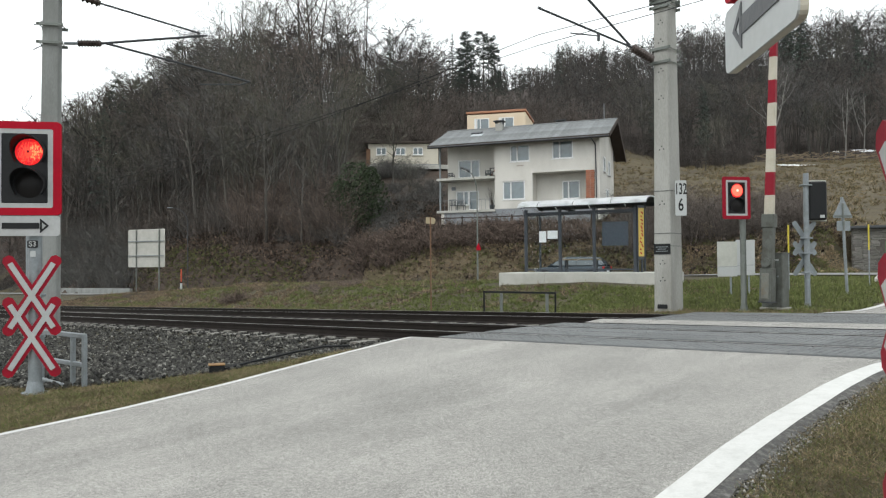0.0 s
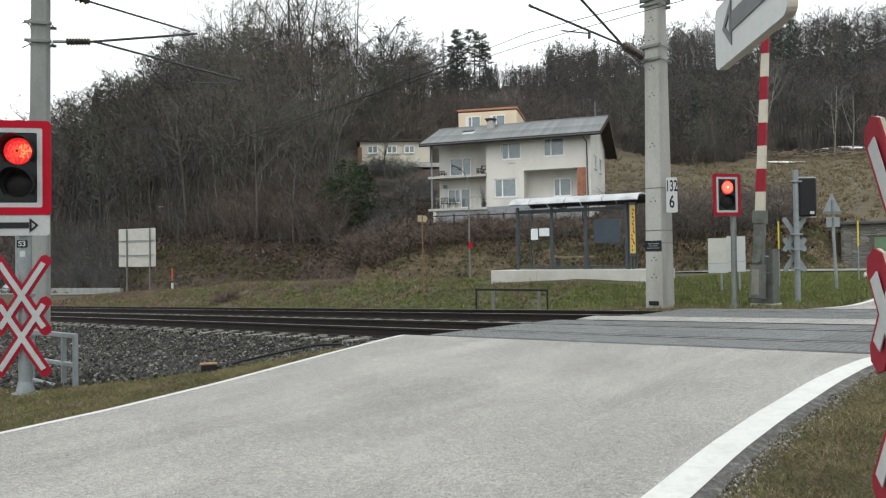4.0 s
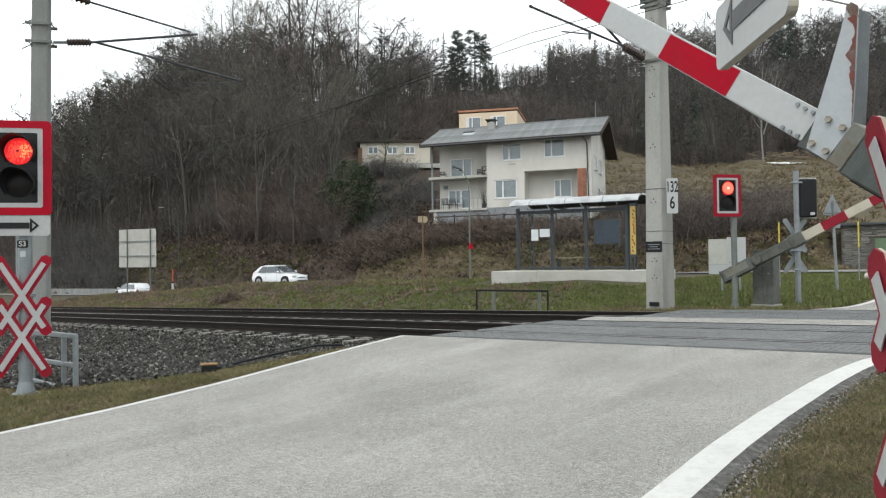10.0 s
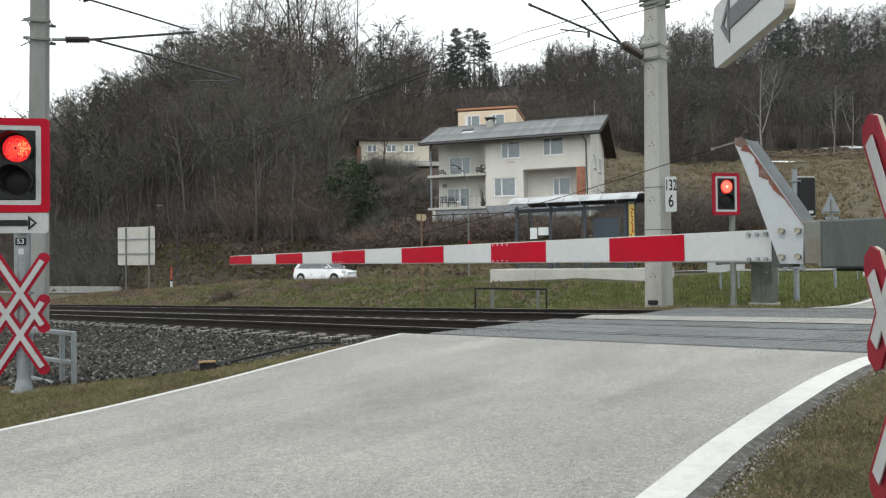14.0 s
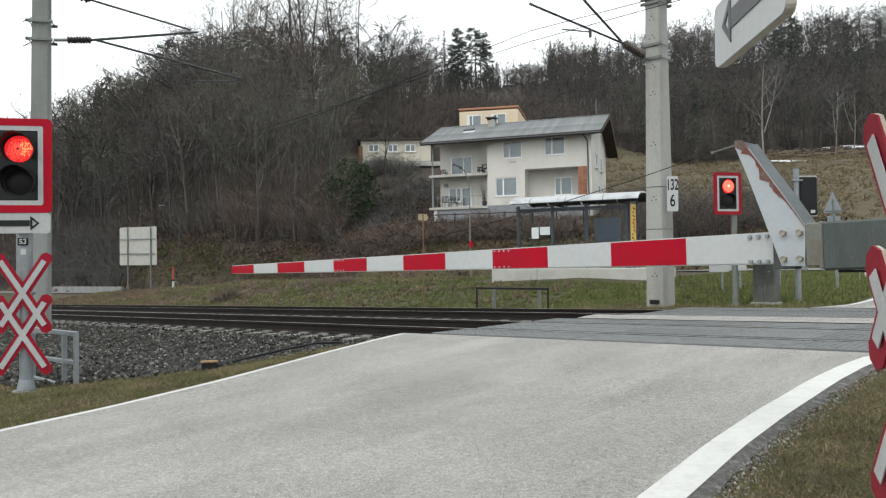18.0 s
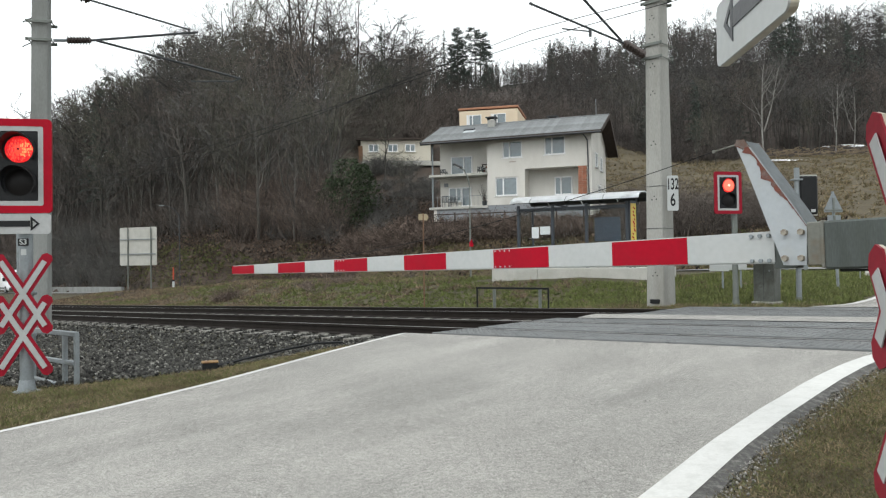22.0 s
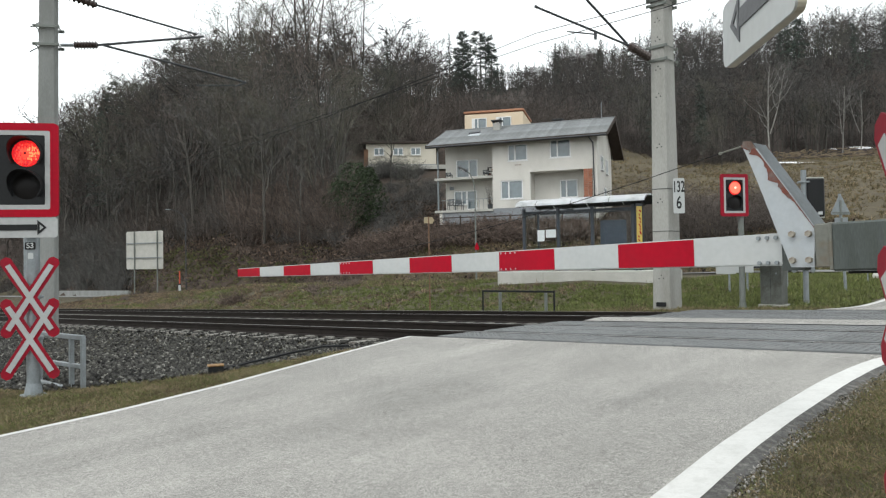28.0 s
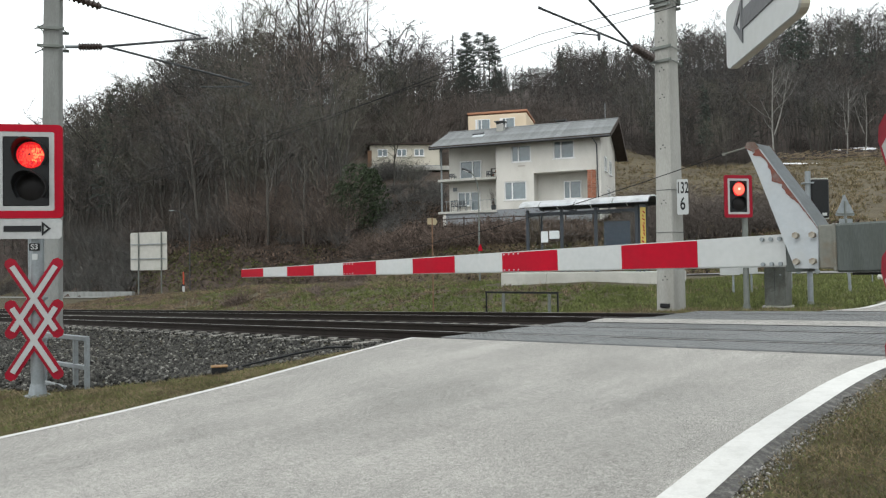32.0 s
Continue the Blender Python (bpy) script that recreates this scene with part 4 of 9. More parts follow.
def light_head(parent, x, z, y, white=False, shift=0.0):
    """The two-lamp head: red-framed white board, black box, lit red lamp above and a dark one below."""
    at = Matrix.Translation((x, y, z))
    part("backing_board", ring_plate(rounded(0.685, 0.95, 0.04), rounded(0.535, 0.80, 0.02), 0.035), M["redmid"] if white else M["red"], parent, "red frame of the signal board", at)
    part("inner_board", ring_plate(rounded(0.535, 0.80, 0.02), rounded(0.435, 0.705, 0.012), 0.03), M["whiteold"], parent, "white inner border of the signal board", at)
    part("lamp_box", box((0.44, 0.12, 0.71), (0, 0.045, 0), 0.012), M["black"], parent, "black lamp housing", at)
    for dz, on in ((0.165, True), (-0.165, False)):
        lens = Matrix.Translation((x + shift, y - 0.018, z + dz))
        # white: the wider discs include the lamp's glare, modelled as lens size
        part("lens", disc(0.16 if white else 0.135, 0.03), M["lens_red"] if on else M["lens_dark"], parent, "glowing red lamp" if on else "dark unlit lamp", lens, True)
        if on:
            part("lamp_glow", disc(0.135 if white else 0.068, 0.012), M["lens_glow"] if white else M["lens_mid"], parent, "brighter middle of the red lamp", lens @ Matrix.Translation((0.0, -0.0215, 0)), True)
            part("lamp_core", disc(0.07 if white else 0.03, 0.009), M["lens_white"] if white else M["lens_hot"], parent, "bright core of the red lamp", lens @ Matrix.Translation((0.0, -0.0255, 0)), True)
            if not white:
                # ribbed glass: hot ribs towards the side of the bulb's reflector, darker ones elsewhere
                r5 = random.Random(31)
                ribs = {"lens_hot": bmesh.new(), "lens_mid": bmesh.new(), "lens_deep": bmesh.new()}
                for i in range(-9, 10):
                    for j in range(-4, 5):
                        px, pz = i * 0.0135 + r5.uniform(-0.003, 0.003), j * 0.029 + r5.uniform(-0.006, 0.006)
                        r = math.hypot(px, pz)
                        if 0.036 < r < 0.122:
                            hot = px > 0.02 and abs(pz + 0.25 * px) < 0.055 + 0.03 * r5.random()
                            kind = "lens_hot" if hot and r5.random() < 0.85 else "lens_mid" if r5.random() < 0.45 else "lens_deep"
                            box((0.0095, 0.004, 0.026 * r5.uniform(0.6, 1.05)), (px, -0.03 * (1 - (r / 0.135) ** 2) - 0.002, pz), 0, ribs[kind])
                for kind, bm in ribs.items():
                    tagged(part("lens_ribs", bm, M[kind], parent, "", lens), kind="stuff")
                part("bulb_spot", disc(0.013, 0.003), M["redold"], parent, "", lens @ Matrix.Translation((0, -0.0355, 0)), True)
        part("hood", hood(0.175 if white else 0.16, 0.09 if white else 0.18), M["black"], parent, "", lens, True)


def arrow(parent, m, length, material, dark):
    bm = plate(((-length / 2, -0.03), (length / 2 - 0.09, -0.03), (length / 2 - 0.09, 0.03), (-length / 2, 0.03)), 0.004)
    part("arrow_shaft", bm, dark, parent, m=m)
    k = length / 2
    outer, inner = ((k - 0.085, -0.075), (k, 0.0), (k - 0.085, 0.075)), ((k - 0.066, -0.035), (k - 0.028, 0.0), (k - 0.066, 0.035))
    part("arrow_head", ring_plate(outer, inner, 0.004), dark, parent, m=m)


def flange(parent, r, material, z=0.0):
    bm = rod((0, 0, z - 0.05), (0, 0, z + 0.03), r * 2.0, n=14)
    rod((0, 0, z + 0.03), (0, 0, z + 0.14), r * 1.35, r * 1.05, 14, bm)
    part("base_flange", bm, material, parent)


def left_signal():
    ob = thing("crossing_signal", facing(-4.18, 7.53, -0.47, 10), "railway crossing light signal showing red above a double warning cross", "railway signal", "crossing signals")
    part("pole", rod((0, 0, 0), (0, 0, 2.68), 0.064, n=16), M["galv"], ob, smooth=True)
    flange(ob, 0.066, M["galv"])
    light_head(ob, -0.06, 2.306, -0.11, shift=0.045)
    part("arrow_plate", plate(rounded(0.66, 0.205, 0.03), 0.02, m=Matrix.Translation((-0.06, -0.11, 1.725))), M["whiteold"], ob, "white plate with a black arrow")
    arrow(ob, Matrix.Translation((-0.05, -0.124, 1.725)), 0.44, None, M["black"])
    part("number_plate", plate(rounded(0.1, 0.075, 0.01), 0.006, m=Matrix.Translation((0.0, -0.075, 1.54))), M["black"], ob, "small black plate")
    words("S3", 0.075, M["white"], ob, Matrix.Translation((0.0, -0.08, 1.54)))
    part("label_plate", plate(rounded(0.05, 0.06, 0.006), 0.004, m=Matrix.Translation((0.0, -0.068, 1.44))), M["white"], ob)
    double_cross(ob, 1.02, 0.60, -0.085)
    for z in (1.02, 0.60, 1.73, 2.1, 2.55):
        part("clamp", box((0.16, 0.15, 0.035), (0, -0.01, z), 0.006), M["galv"], ob)
    # low galvanised rail frame beside it
    fence = thing("railing", pose(-4.56, 8.35, -0.46, 0, 0, -37.6), "low galvanised steel railing beside the signal", "railing")
    for x in (0.0, 0.73, 0.98):
        part("post", box((0.047, 0.045, 0.6), (x, 0, 0.27), 0.006), M["galv"], fence)
    part("top_rail", box((1.03, 0.05, 0.05), (0.485, -0.004, 0.565), 0.006), M["galv"], fence)
    part("middle_rail", box((0.95, 0.045, 0.045), (0.485, -0.002, 0.26), 0.006), M["galv"], fence)
    part("foot_bar", box((0.66, 0.05, 0.05), (0.34, -0.06, 0.03), 0.006, turn=Matrix.Rotation(radians(2), 3, "Y")), M["galv"], fence)
    # thin post farther back, its sign hidden behind the signal
    post = thing("sign_post", pose(-6.55, 11.6, -0.5), "thin galvanised sign post", "sign post")
    part("pole", rod((0, 0, 0), (0, 0, 2.3), 0.035, n=10), M["galv"], post, smooth=True)


def right_signal():
    base = pose(1.352, 1.95, -0.25, 0, 0, -100)
    ob = thing("crossing_signal", base, "railway crossing signal seen edge-on with an arrow plate", "railway signal", "crossing signals")
    inv = base.inverted()
    part("pole", rod((0, 0.06, 0), (0, 0.06, 2.9), 0.064, n=16), M["galv"], ob, smooth=True)
    flange(ob, 0.066, M["galv"])
    # the arrow plate and the lamp board hang out over the verge and look across the road
    at = inv @ pose(0.952, 2.185, 1.581, 0, 0, -94.2)
    part("arrow_plate", plate(rounded(0.6, 0.21, 0.03), 0.012), M["white"], ob, "white plate with a grey arrow", at)
    part("plate_rim", ring_plate(rounded(0.602, 0.212, 0.03), rounded(0.57, 0.18, 0.025), 0.022), M["cream"], ob, "yellowed rim of the plate", at @ Matrix.Translation((0, 0.012, 0)))
    arrow(ob, at @ Matrix.Translation((-0.012, -0.0085, 0.012)) @ Matrix.Rotation(radians(180), 4, "Y"), 0.40, None, M["arrowgrey"])
    head = thing("lamp_carrier", Matrix.Identity(4), "", "")
    for key in list(head.keys()):
        del head[key]
    head.parent, head.matrix_basis = ob, at
    light_head(head, 0.075, 0.592, 0.0)
    a, b = inv @ Vector((1.10, 2.2, 1.9)), Vector((0, 0.06, 2.15))
    part("bracket", rod(a, b, 0.025, n=8), M["galv"], ob)
    part("bracket", rod(a + Vector((0, 0, 0.5)), b + Vector((0, 0, 0.5)), 0.025, n=8), M["galv"], ob)
    double_cross(ob, 1.126, 0.731, -0.075, old=True, length=0.87)


def far_signals():
    ob = thing("crossing_signal", facing(6.79, 16.6, -0.14, 12), "railway crossing light signal showing red on a grey pole", "railway signal", "crossing signals")
    part("pole", rod((0, 0, -0.2), (0, 0, 2.85), 0.064, n=12), M["greysteel"], ob, smooth=True)
    flange(ob, 0.066, M["greysteel"], -0.16)
    light_head(ob, -0.22, 2.39, -0.10, True)
    part("clamp", box((0.3, 0.06, 0.05), (-0.1, -0.03, 2.05), 0.006), M["galv"], ob)
    part("clamp", box((0.3, 0.06, 0.05), (-0.1, -0.03, 2.7), 0.006), M["galv"], ob)
    # signal for the other direction, seen from behind
    ob = thing("crossing_signal", facing(8.53, 17.2, -0.2, 176), "railway crossing signal seen from behind with a black lamp box", "railway signal", "crossing signals")
    part("pole", rod((0, 0, -0.15), (0, 0, 3.08), 0.062, n=12), M["galv"], ob, smooth=True)
    flange(ob, 0.066, M["greysteel"], -0.1)
    part("backing_board", box((0.5, 0.02, 0.97), (-0.265, -0.13, 2.44), 0.004), M["boardgrey"], ob, "weathered back of the signal board")
    part("lamp_box", box((0.4, 0.2, 0.9), (-0.25, -0.02, 2.43), 0.03), M["black"], ob, "black lamp housing")
    part("number_plate", box((0.1, 0.01, 0.07), (-0.33, 0.085, 2.06), 0.002), M["white"], ob)
    double_cross(ob, 1.56, 1.08, -0.12, back=True)
    for z in (1.56, 1.2, 0.75, 2.8):
        part("clamp", box((0.22, 0.2, 0.04), (0, -0.01, z), 0.006), M["galv"], ob)


def near_barrier():
    """The near boom swings in one upright plane about a hinge beside the road."""
    ob = thing("crossing_barrier", Matrix.Identity(4), "red and white striped level crossing barrier with a rusty bracket", "barrier", "crossing barriers")
    # x runs from the hinge to the tip
    length = 6.99
    hs = lambda x: 0.095 + (0.168 - 0.095) * (length - x) / 6.0
    for k in range(12):
        x1 = length - 0.5 * k
        x0 = x1 - 0.5 if k < 11 else 1.003
        bm = bmesh.new()
        for y in (-0.04, 0.04):
            for x, h in ((x0, hs(x0)), (x1, hs(x1))):
                bm.verts.new((x, y, h / 2)), bm.verts.new((x, y, -h / 2))
        v = list(bm.verts)
        for a, b, c, d in ((0, 2, 3, 1), (4, 5, 7, 6), (0, 4, 6, 2), (1, 3, 7, 5), (0, 1, 5, 4), (2, 6, 7, 3)):
            bm.faces.new((v[a], v[b], v[c], v[d]))
        bmesh.ops.recalc_face_normals(bm, faces=bm.faces)
        bmesh.ops.bevel(bm, geom=[e for e in bm.edges if abs(e.verts[0].co.x - e.verts[1].co.x) > 0.1], offset=0.007, segments=2, affect="EDGES")
        # shallow grooves of the extruded section
        stripe = part("stripe", bm, M["white"], ob, "red stripe with a pale rim" if k % 2 == 0 else "white stripe")
        if k % 2 == 0:
            for side in (-1, 1):
                h0, h1 = hs(x0) / 2 - 0.006, hs(x1) / 2 - 0.006
                part("red_sheet", plate(((x0, -h0), (x1, -h1), (x1, h1), (x0, h0)), 0.003, m=Matrix.Translation((0, side * 0.0415, 0))), M["red"], stripe, "red reflective sheet")
        else:
            for z in (-0.26, 0.02, 0.3):
                part("groove", plate(((x0 + 0.02, hs(x0) * z - 0.0018), (x1 - 0.02, hs(x1) * z - 0.0018), (x1 - 0.02, hs(x1) * z + 0.0018), (x0 + 0.02, hs(x0) * z + 0.0018)), 0.001, m=Matrix.Translation((0, -0.0405, 0))), M["groovegrey"], stripe)
    rivet = mesh_of(rod((0, -0.004, 0), (0, 0.004, 0), 0.006, n=6), "rivet", M["sheet"])
    for x0, n in ((length - 2.0, 4), (length - 4.0, 4)):
        for i in range(n):
            for side in (-1, 1):
                for z in (-1, 1):
                    part("rivet", rivet, None, ob, m=Matrix.Translation((x0 - 0.02 - 0.045 * i, side * 0.042, z * (hs(x0) / 2 - 0.016))))
    bolt = mesh_of(rod((0, -0.008, 0), (0, 0.008, 0), 0.011, n=8), "bolt", M["galv"])
    for x in (1.03, 1.075, 1.12):
        for side in (-1, 1):
            for z in (-0.068, 0.062):
                part("bolt", bolt, None, ob, m=Matrix.Translation((x, side * 0.044, z)))
    part("bolt", bolt, None, ob, m=Matrix.Translation((1.25, -0.044, 0.06)))
    nut = mesh_of(rod((0, -0.018, 0), (0, 0.018, 0), 0.016, n=6), "nut", M["nut"])
    edge = ((1.119, 0.567), (1.065, 0.484), (1.0, 0.383), (0.922, 0.263), (0.865, 0.172), (0.820, 0.099))
    rnd = random.Random(12)
    for side in (-1, 1):
        y = side * 0.085
        outline = ((0.828, -0.096), (0.940, -0.093), (0.983, 0.03), (1.027, 0.162), (1.065, 0.276), (1.115, 0.42), (1.165, 0.552), (1.158, 0.57)) + edge
        part("bracket_plate", plate(outline, 0.01, m=Matrix.Translation((0, y, 0))), M["sheet"], ob, "pale painted bracket plate with flaking edges")
        # torn paint along the slanting edge, and the bare rusty top
        inner = []
        for i in range(41):
            k = i / 40
            x, z = np.interp(k, np.linspace(0, 1, 6), [e[0] for e in edge]), np.interp(k, np.linspace(0, 1, 6), [e[1] for e in edge])
            w = np.interp(k, (0, 0.12, 0.17, 0.27, 0.33, 0.42, 0.5, 0.58, 0.64, 1), (0.036, 0.028, 0.008, 0.006, 0.018, 0.026, 0.014, 0.02, 0.006, 0.002)) * rnd.uniform(0.8, 2.1)
            inner.append((x + w, z - w * 0.25))
        bm = bmesh.new()
        yy = y + side * 0.0062
        for i in range(40):
            k0, k1 = i / 40, (i + 1) / 40
            o0 = [np.interp(k0, np.linspace(0, 1, 6), [e[j] for e in edge]) for j in (0, 1)]
            o1 = [np.interp(k1, np.linspace(0, 1, 6), [e[j] for e in edge]) for j in (0, 1)]
            bm.faces.new([bm.verts.new((q[0], yy, q[1])) for q in (o0, o1, inner[i + 1], inner[i])])
        bmesh.ops.remove_doubles(bm, verts=bm.verts, dist=0.0005)
        bmesh.ops.solidify(bm, geom=bm.faces[:], thickness=0.0015)
        part("rust_edge", bm, M["flake"], ob, "flaking rust along the bracket's edge")
        for x, z in ((0.925, 0.072), (0.845, 0.070), (0.927, -0.059), (0.848, -0.059)):
            part("nut", nut, None, ob, m=Matrix.Translation((x, y + side * 0.012, z)))
    bm = bmesh.new()
    rows = [[bm.verts.new((x - 0.006, y, z - 0.004)) for y in (-0.08, 0.08)] for x, z in edge]
    for a, b in zip(rows, rows[1:]):
        bm.faces.new((a[0], a[1], b[1], b[0]))
    bmesh.ops.solidify(bm, geom=bm.faces[:], thickness=0.008)
    part("bracket_web", bm, M["galv"], ob, "bare grey web between the bracket plates")
    cap = ((1.165, 0.545), (1.158, 0.574), (1.117, 0.571), (1.09, 0.527), (1.11, 0.533), (1.125, 0.515), (1.14, 0.536))
    for side in (-1, 1):
        part("bare_tip", plate(cap, 0.003, m=Matrix.Translation((0, side * 0.093, 0))), M["barerust"], ob, "bare grey rusty tip of the bracket")
    part("stay_rod", rod((1.17, 0, 0.57), (1.331, 0.0, 0.544), 0.0045, n=6), M["collar"], ob)
    part("rod_eye", rod((1.331, -0.006, 0.544), (1.331, 0.006, 0.544), 0.009, n=10), M["collar"], ob)
    bm = bmesh.new()
    pts = [Vector((1.331 + 4.5 * k, 0, 0.544 - 0.49 * k - 0.4 * k * (1 - k))) for k in (0, 0.12, 0.25, 0.4, 0.55, 0.7, 0.85, 1)]
    rings = [[bm.verts.new(p + Vector((0, 0.0028 * math.cos(q), 0.0028 * math.sin(q)))) for q in (0, 2.1, 4.2)] for p in pts]
    for r0, r1 in zip(rings, rings[1:]):
        for i in range(3):
            bm.faces.new((r0[i], r0[(i + 1) % 3], r1[(i + 1) % 3], r1[i]))
    part("stay_wire", bm, M["wire"], ob, "thin slack stay wire along the boom")
    part("hinge_collar", box((0.075, 0.2, 0.214), (0.782, 0, 0.009), 0.006), M["collar"], ob, "weathered grey-beige collar")
    part("collar_flange", box((0.016, 0.215, 0.232), (0.745, 0, 0.004), 0.004), M["collar"], ob)
    part("arm_box", box((0.98, 0.2, 0.234), (0.255, 0, 0.0), 0.01), M["armsteel"], ob, "dull grey steel box arm")
    part("joint_block", box((0.12, 0.07, 0.2), (0.95, 0, -0.01), 0.004), M["armsteel"], ob)
    part("rubber_strip", box((0.7, 0.05, 0.012), (0.35, 0, -0.125), 0.002), M["black"], ob)
    part("counterweight", box((0.6, 0.26, 0.34), (-0.52, 0, 0), 0.02), M["greysteel"], ob)
    house = thing("barrier_drive", pose(2.55, 3.2, -0.2, 0, 0, -47.85), "grey steel drive cabinet of the level crossing barrier", "barrier drive", "barrier drives")
    part("cabinet", box((0.45, 0.4, 1.05), (0.12, 0.36, 0.525), 0.015), M["greysteel"], house)
    part("shaft", rod((0, 0.15, 1.09), (0, -0.0, 1.09), 0.05, n=12), M["galv"], house)
    return ob


NEAR_HINGE = (2.448, 3.048, 0.897)
NEAR_AZ = math.atan2(math.sin(-0.8351) * -1, -math.cos(-0.8351))
FAR_HINGE = (7.22, 16.3, 0.80)
FAR_AZ = math.atan2(-0.688, 0.725)


def far_barrier():
    ob = thing("crossing_barrier", Matrix.Identity(4), "weathered red and cream striped level crossing barrier", "barrier", "crossing barriers")
    for k in range(13):
        x0 = 0.98 + 0.51 * k
        h0, h1 = 0.20 - 0.0075 * k, 0.20 - 0.0075 * (k + 1)
        bm = bmesh.new()
        for y in (-0.05, 0.05):
            for x, h in ((x0, h0), (x0 + 0.51, h1)):
                bm.verts.new((x, y, h / 2)), bm.verts.new((x, y, -h / 2))
        v = list(bm.verts)
        for a, b, c, d in ((0, 2, 3, 1), (4, 5, 7, 6), (0, 4, 6, 2), (1, 3, 7, 5), (0, 1, 5, 4), (2, 6, 7, 3)):
            bm.faces.new((v[a], v[b], v[c], v[d]))
        bmesh.ops.recalc_face_normals(bm, faces=bm.faces)
        part("stripe", bm, M["redold"] if k % 2 else M["cream"], ob, "faded red stripe" if k % 2 else "cream stripe")
    part("arm_clamp", box((0.3, 0.24, 0.27), (0.92, 0, 0), 0.015), M["oldsteel"], ob)
    part("arm_beam", box((1.0, 0.2, 0.22), (0.35, 0, 0), 0.015), M["oldsteel"], ob, "dull grey-green steel beam")
    part("hinge_disc", rod((0, -0.14, 0), (0, -0.18, 0), 0.1, n=18), M["oldsteel"], ob)
    part("tail_box", box((0.74, 0.26, 0.27), (-0.5, 0, 0), 0.012), M["oldsteel"], ob, "steel counterweight box")
    part("tail_panel", box((0.56, 0.012, 0.16), (-0.52, -0.137, 0.01), 0.003), M["collar"], ob, "worn panel on the counterweight")
    part("end_cap", box((0.03, 0.29, 0.3), (-0.88, 0, 0), 0.006), M["darkgrey"], ob)
    drive = thing("barrier_drive", pose(7.41, 16.62, -0.27, 0, 0, -43.5), "grey-green steel drive cabinet of the level crossing barrier", "barrier drive", "barrier drives")
    part("cabinet", box((0.46, 0.42, 1.26), (0.03, 0.2, 0.63), 0.015), M["oldsteel"], drive)
    part("door_seam", box((0.006, 0.004, 1.1), (0.03, -0.0115, 0.64), 0), M["black"], drive)
    part("lock", rod((0.16, -0.01, 0.75), (0.16, -0.03, 0.75), 0.02, n=8), M["galv"], drive)
    part("lid", box((0.5, 0.46, 0.03), (0.03, 0.2, 1.272), 0.008), M["oldsteel"], drive)
    part("label_plate", box((0.09, 0.006, 0.03), (0.14, -0.012, 1.12), 0.0), M["white"], drive)
    part("plinth", box((0.54, 0.5, 0.1), (0.03, 0.2, 0.0), 0.01), M["concrete"], drive)
    return ob


def catenary_mast(x, y, z, yaw, height, w0, w1, lean, deep=0.84, surface="concrete"):
    """A tapered concrete mast with a chamfered rectangular section."""
    ob = thing("catenary_mast", pose(x, y, z, 0, lean, yaw), "tapered weathered concrete railway overhead line mast", "railway mast", "overhead line masts")
    bm = bmesh.new()
    rings = []
    for h, w in ((-0.6, w0 + 0.02), (0, w0), (height, w1)):
        a, b, c = w / 2, w * deep / 2, 0.02
        rings.append([bm.verts.new((px, py, h)) for px, py in ((-a, -b + c), (-a + c, -b), (a - c, -b), (a, -b + c), (a, b - c), (a - c, b), (-a + c, b), (-a, b - c))])
    for r0, r1 in zip(rings, rings[1:]):
        for i in range(8):
            bm.faces.new((r0[i], r0[(i + 1) % 8], r1[(i + 1) % 8], r1[i]))
    bm.faces.new(rings[-1])
    bmesh.ops.recalc_face_normals(bm, faces=bm.faces)
    part("shaft", bm, M[surface], ob)
    return ob


def insulator(parent, a, b, r=0.06):
    a, b = Vector(a), Vector(b)
    bm = bmesh.new()
    rod(a, b, r * 0.62, n=8, bm=bm)
    n = 8
    for i in range(n):
        p = a.lerp(b, (i + 0.5) / n)
        q = (b - a).normalized() * 0.012
        rod(p - q, p + q, r, r * 0.7, 10, bm)
    part("insulator", bm, M["ceramic"], parent, "ribbed dark brown insulator", smooth=False)


def bands(ob, zs, w, deep=0.84):
    for z in zs:
        bm = bmesh.new()
        for s in (-1, 1):
            box((w + 0.16, 0.035, 0.07), (0, s * (w * deep / 2 + 0.02), z), 0.004, bm)
        for s in (-1, 1):
            rod((s * (w / 2 + 0.04), -w * deep / 2 - 0.07, z), (s * (w / 2 + 0.04), w * deep / 2 + 0.07, z), 0.014, n=6, bm=bm)
        part("band", bm, M["greysteel"], ob)


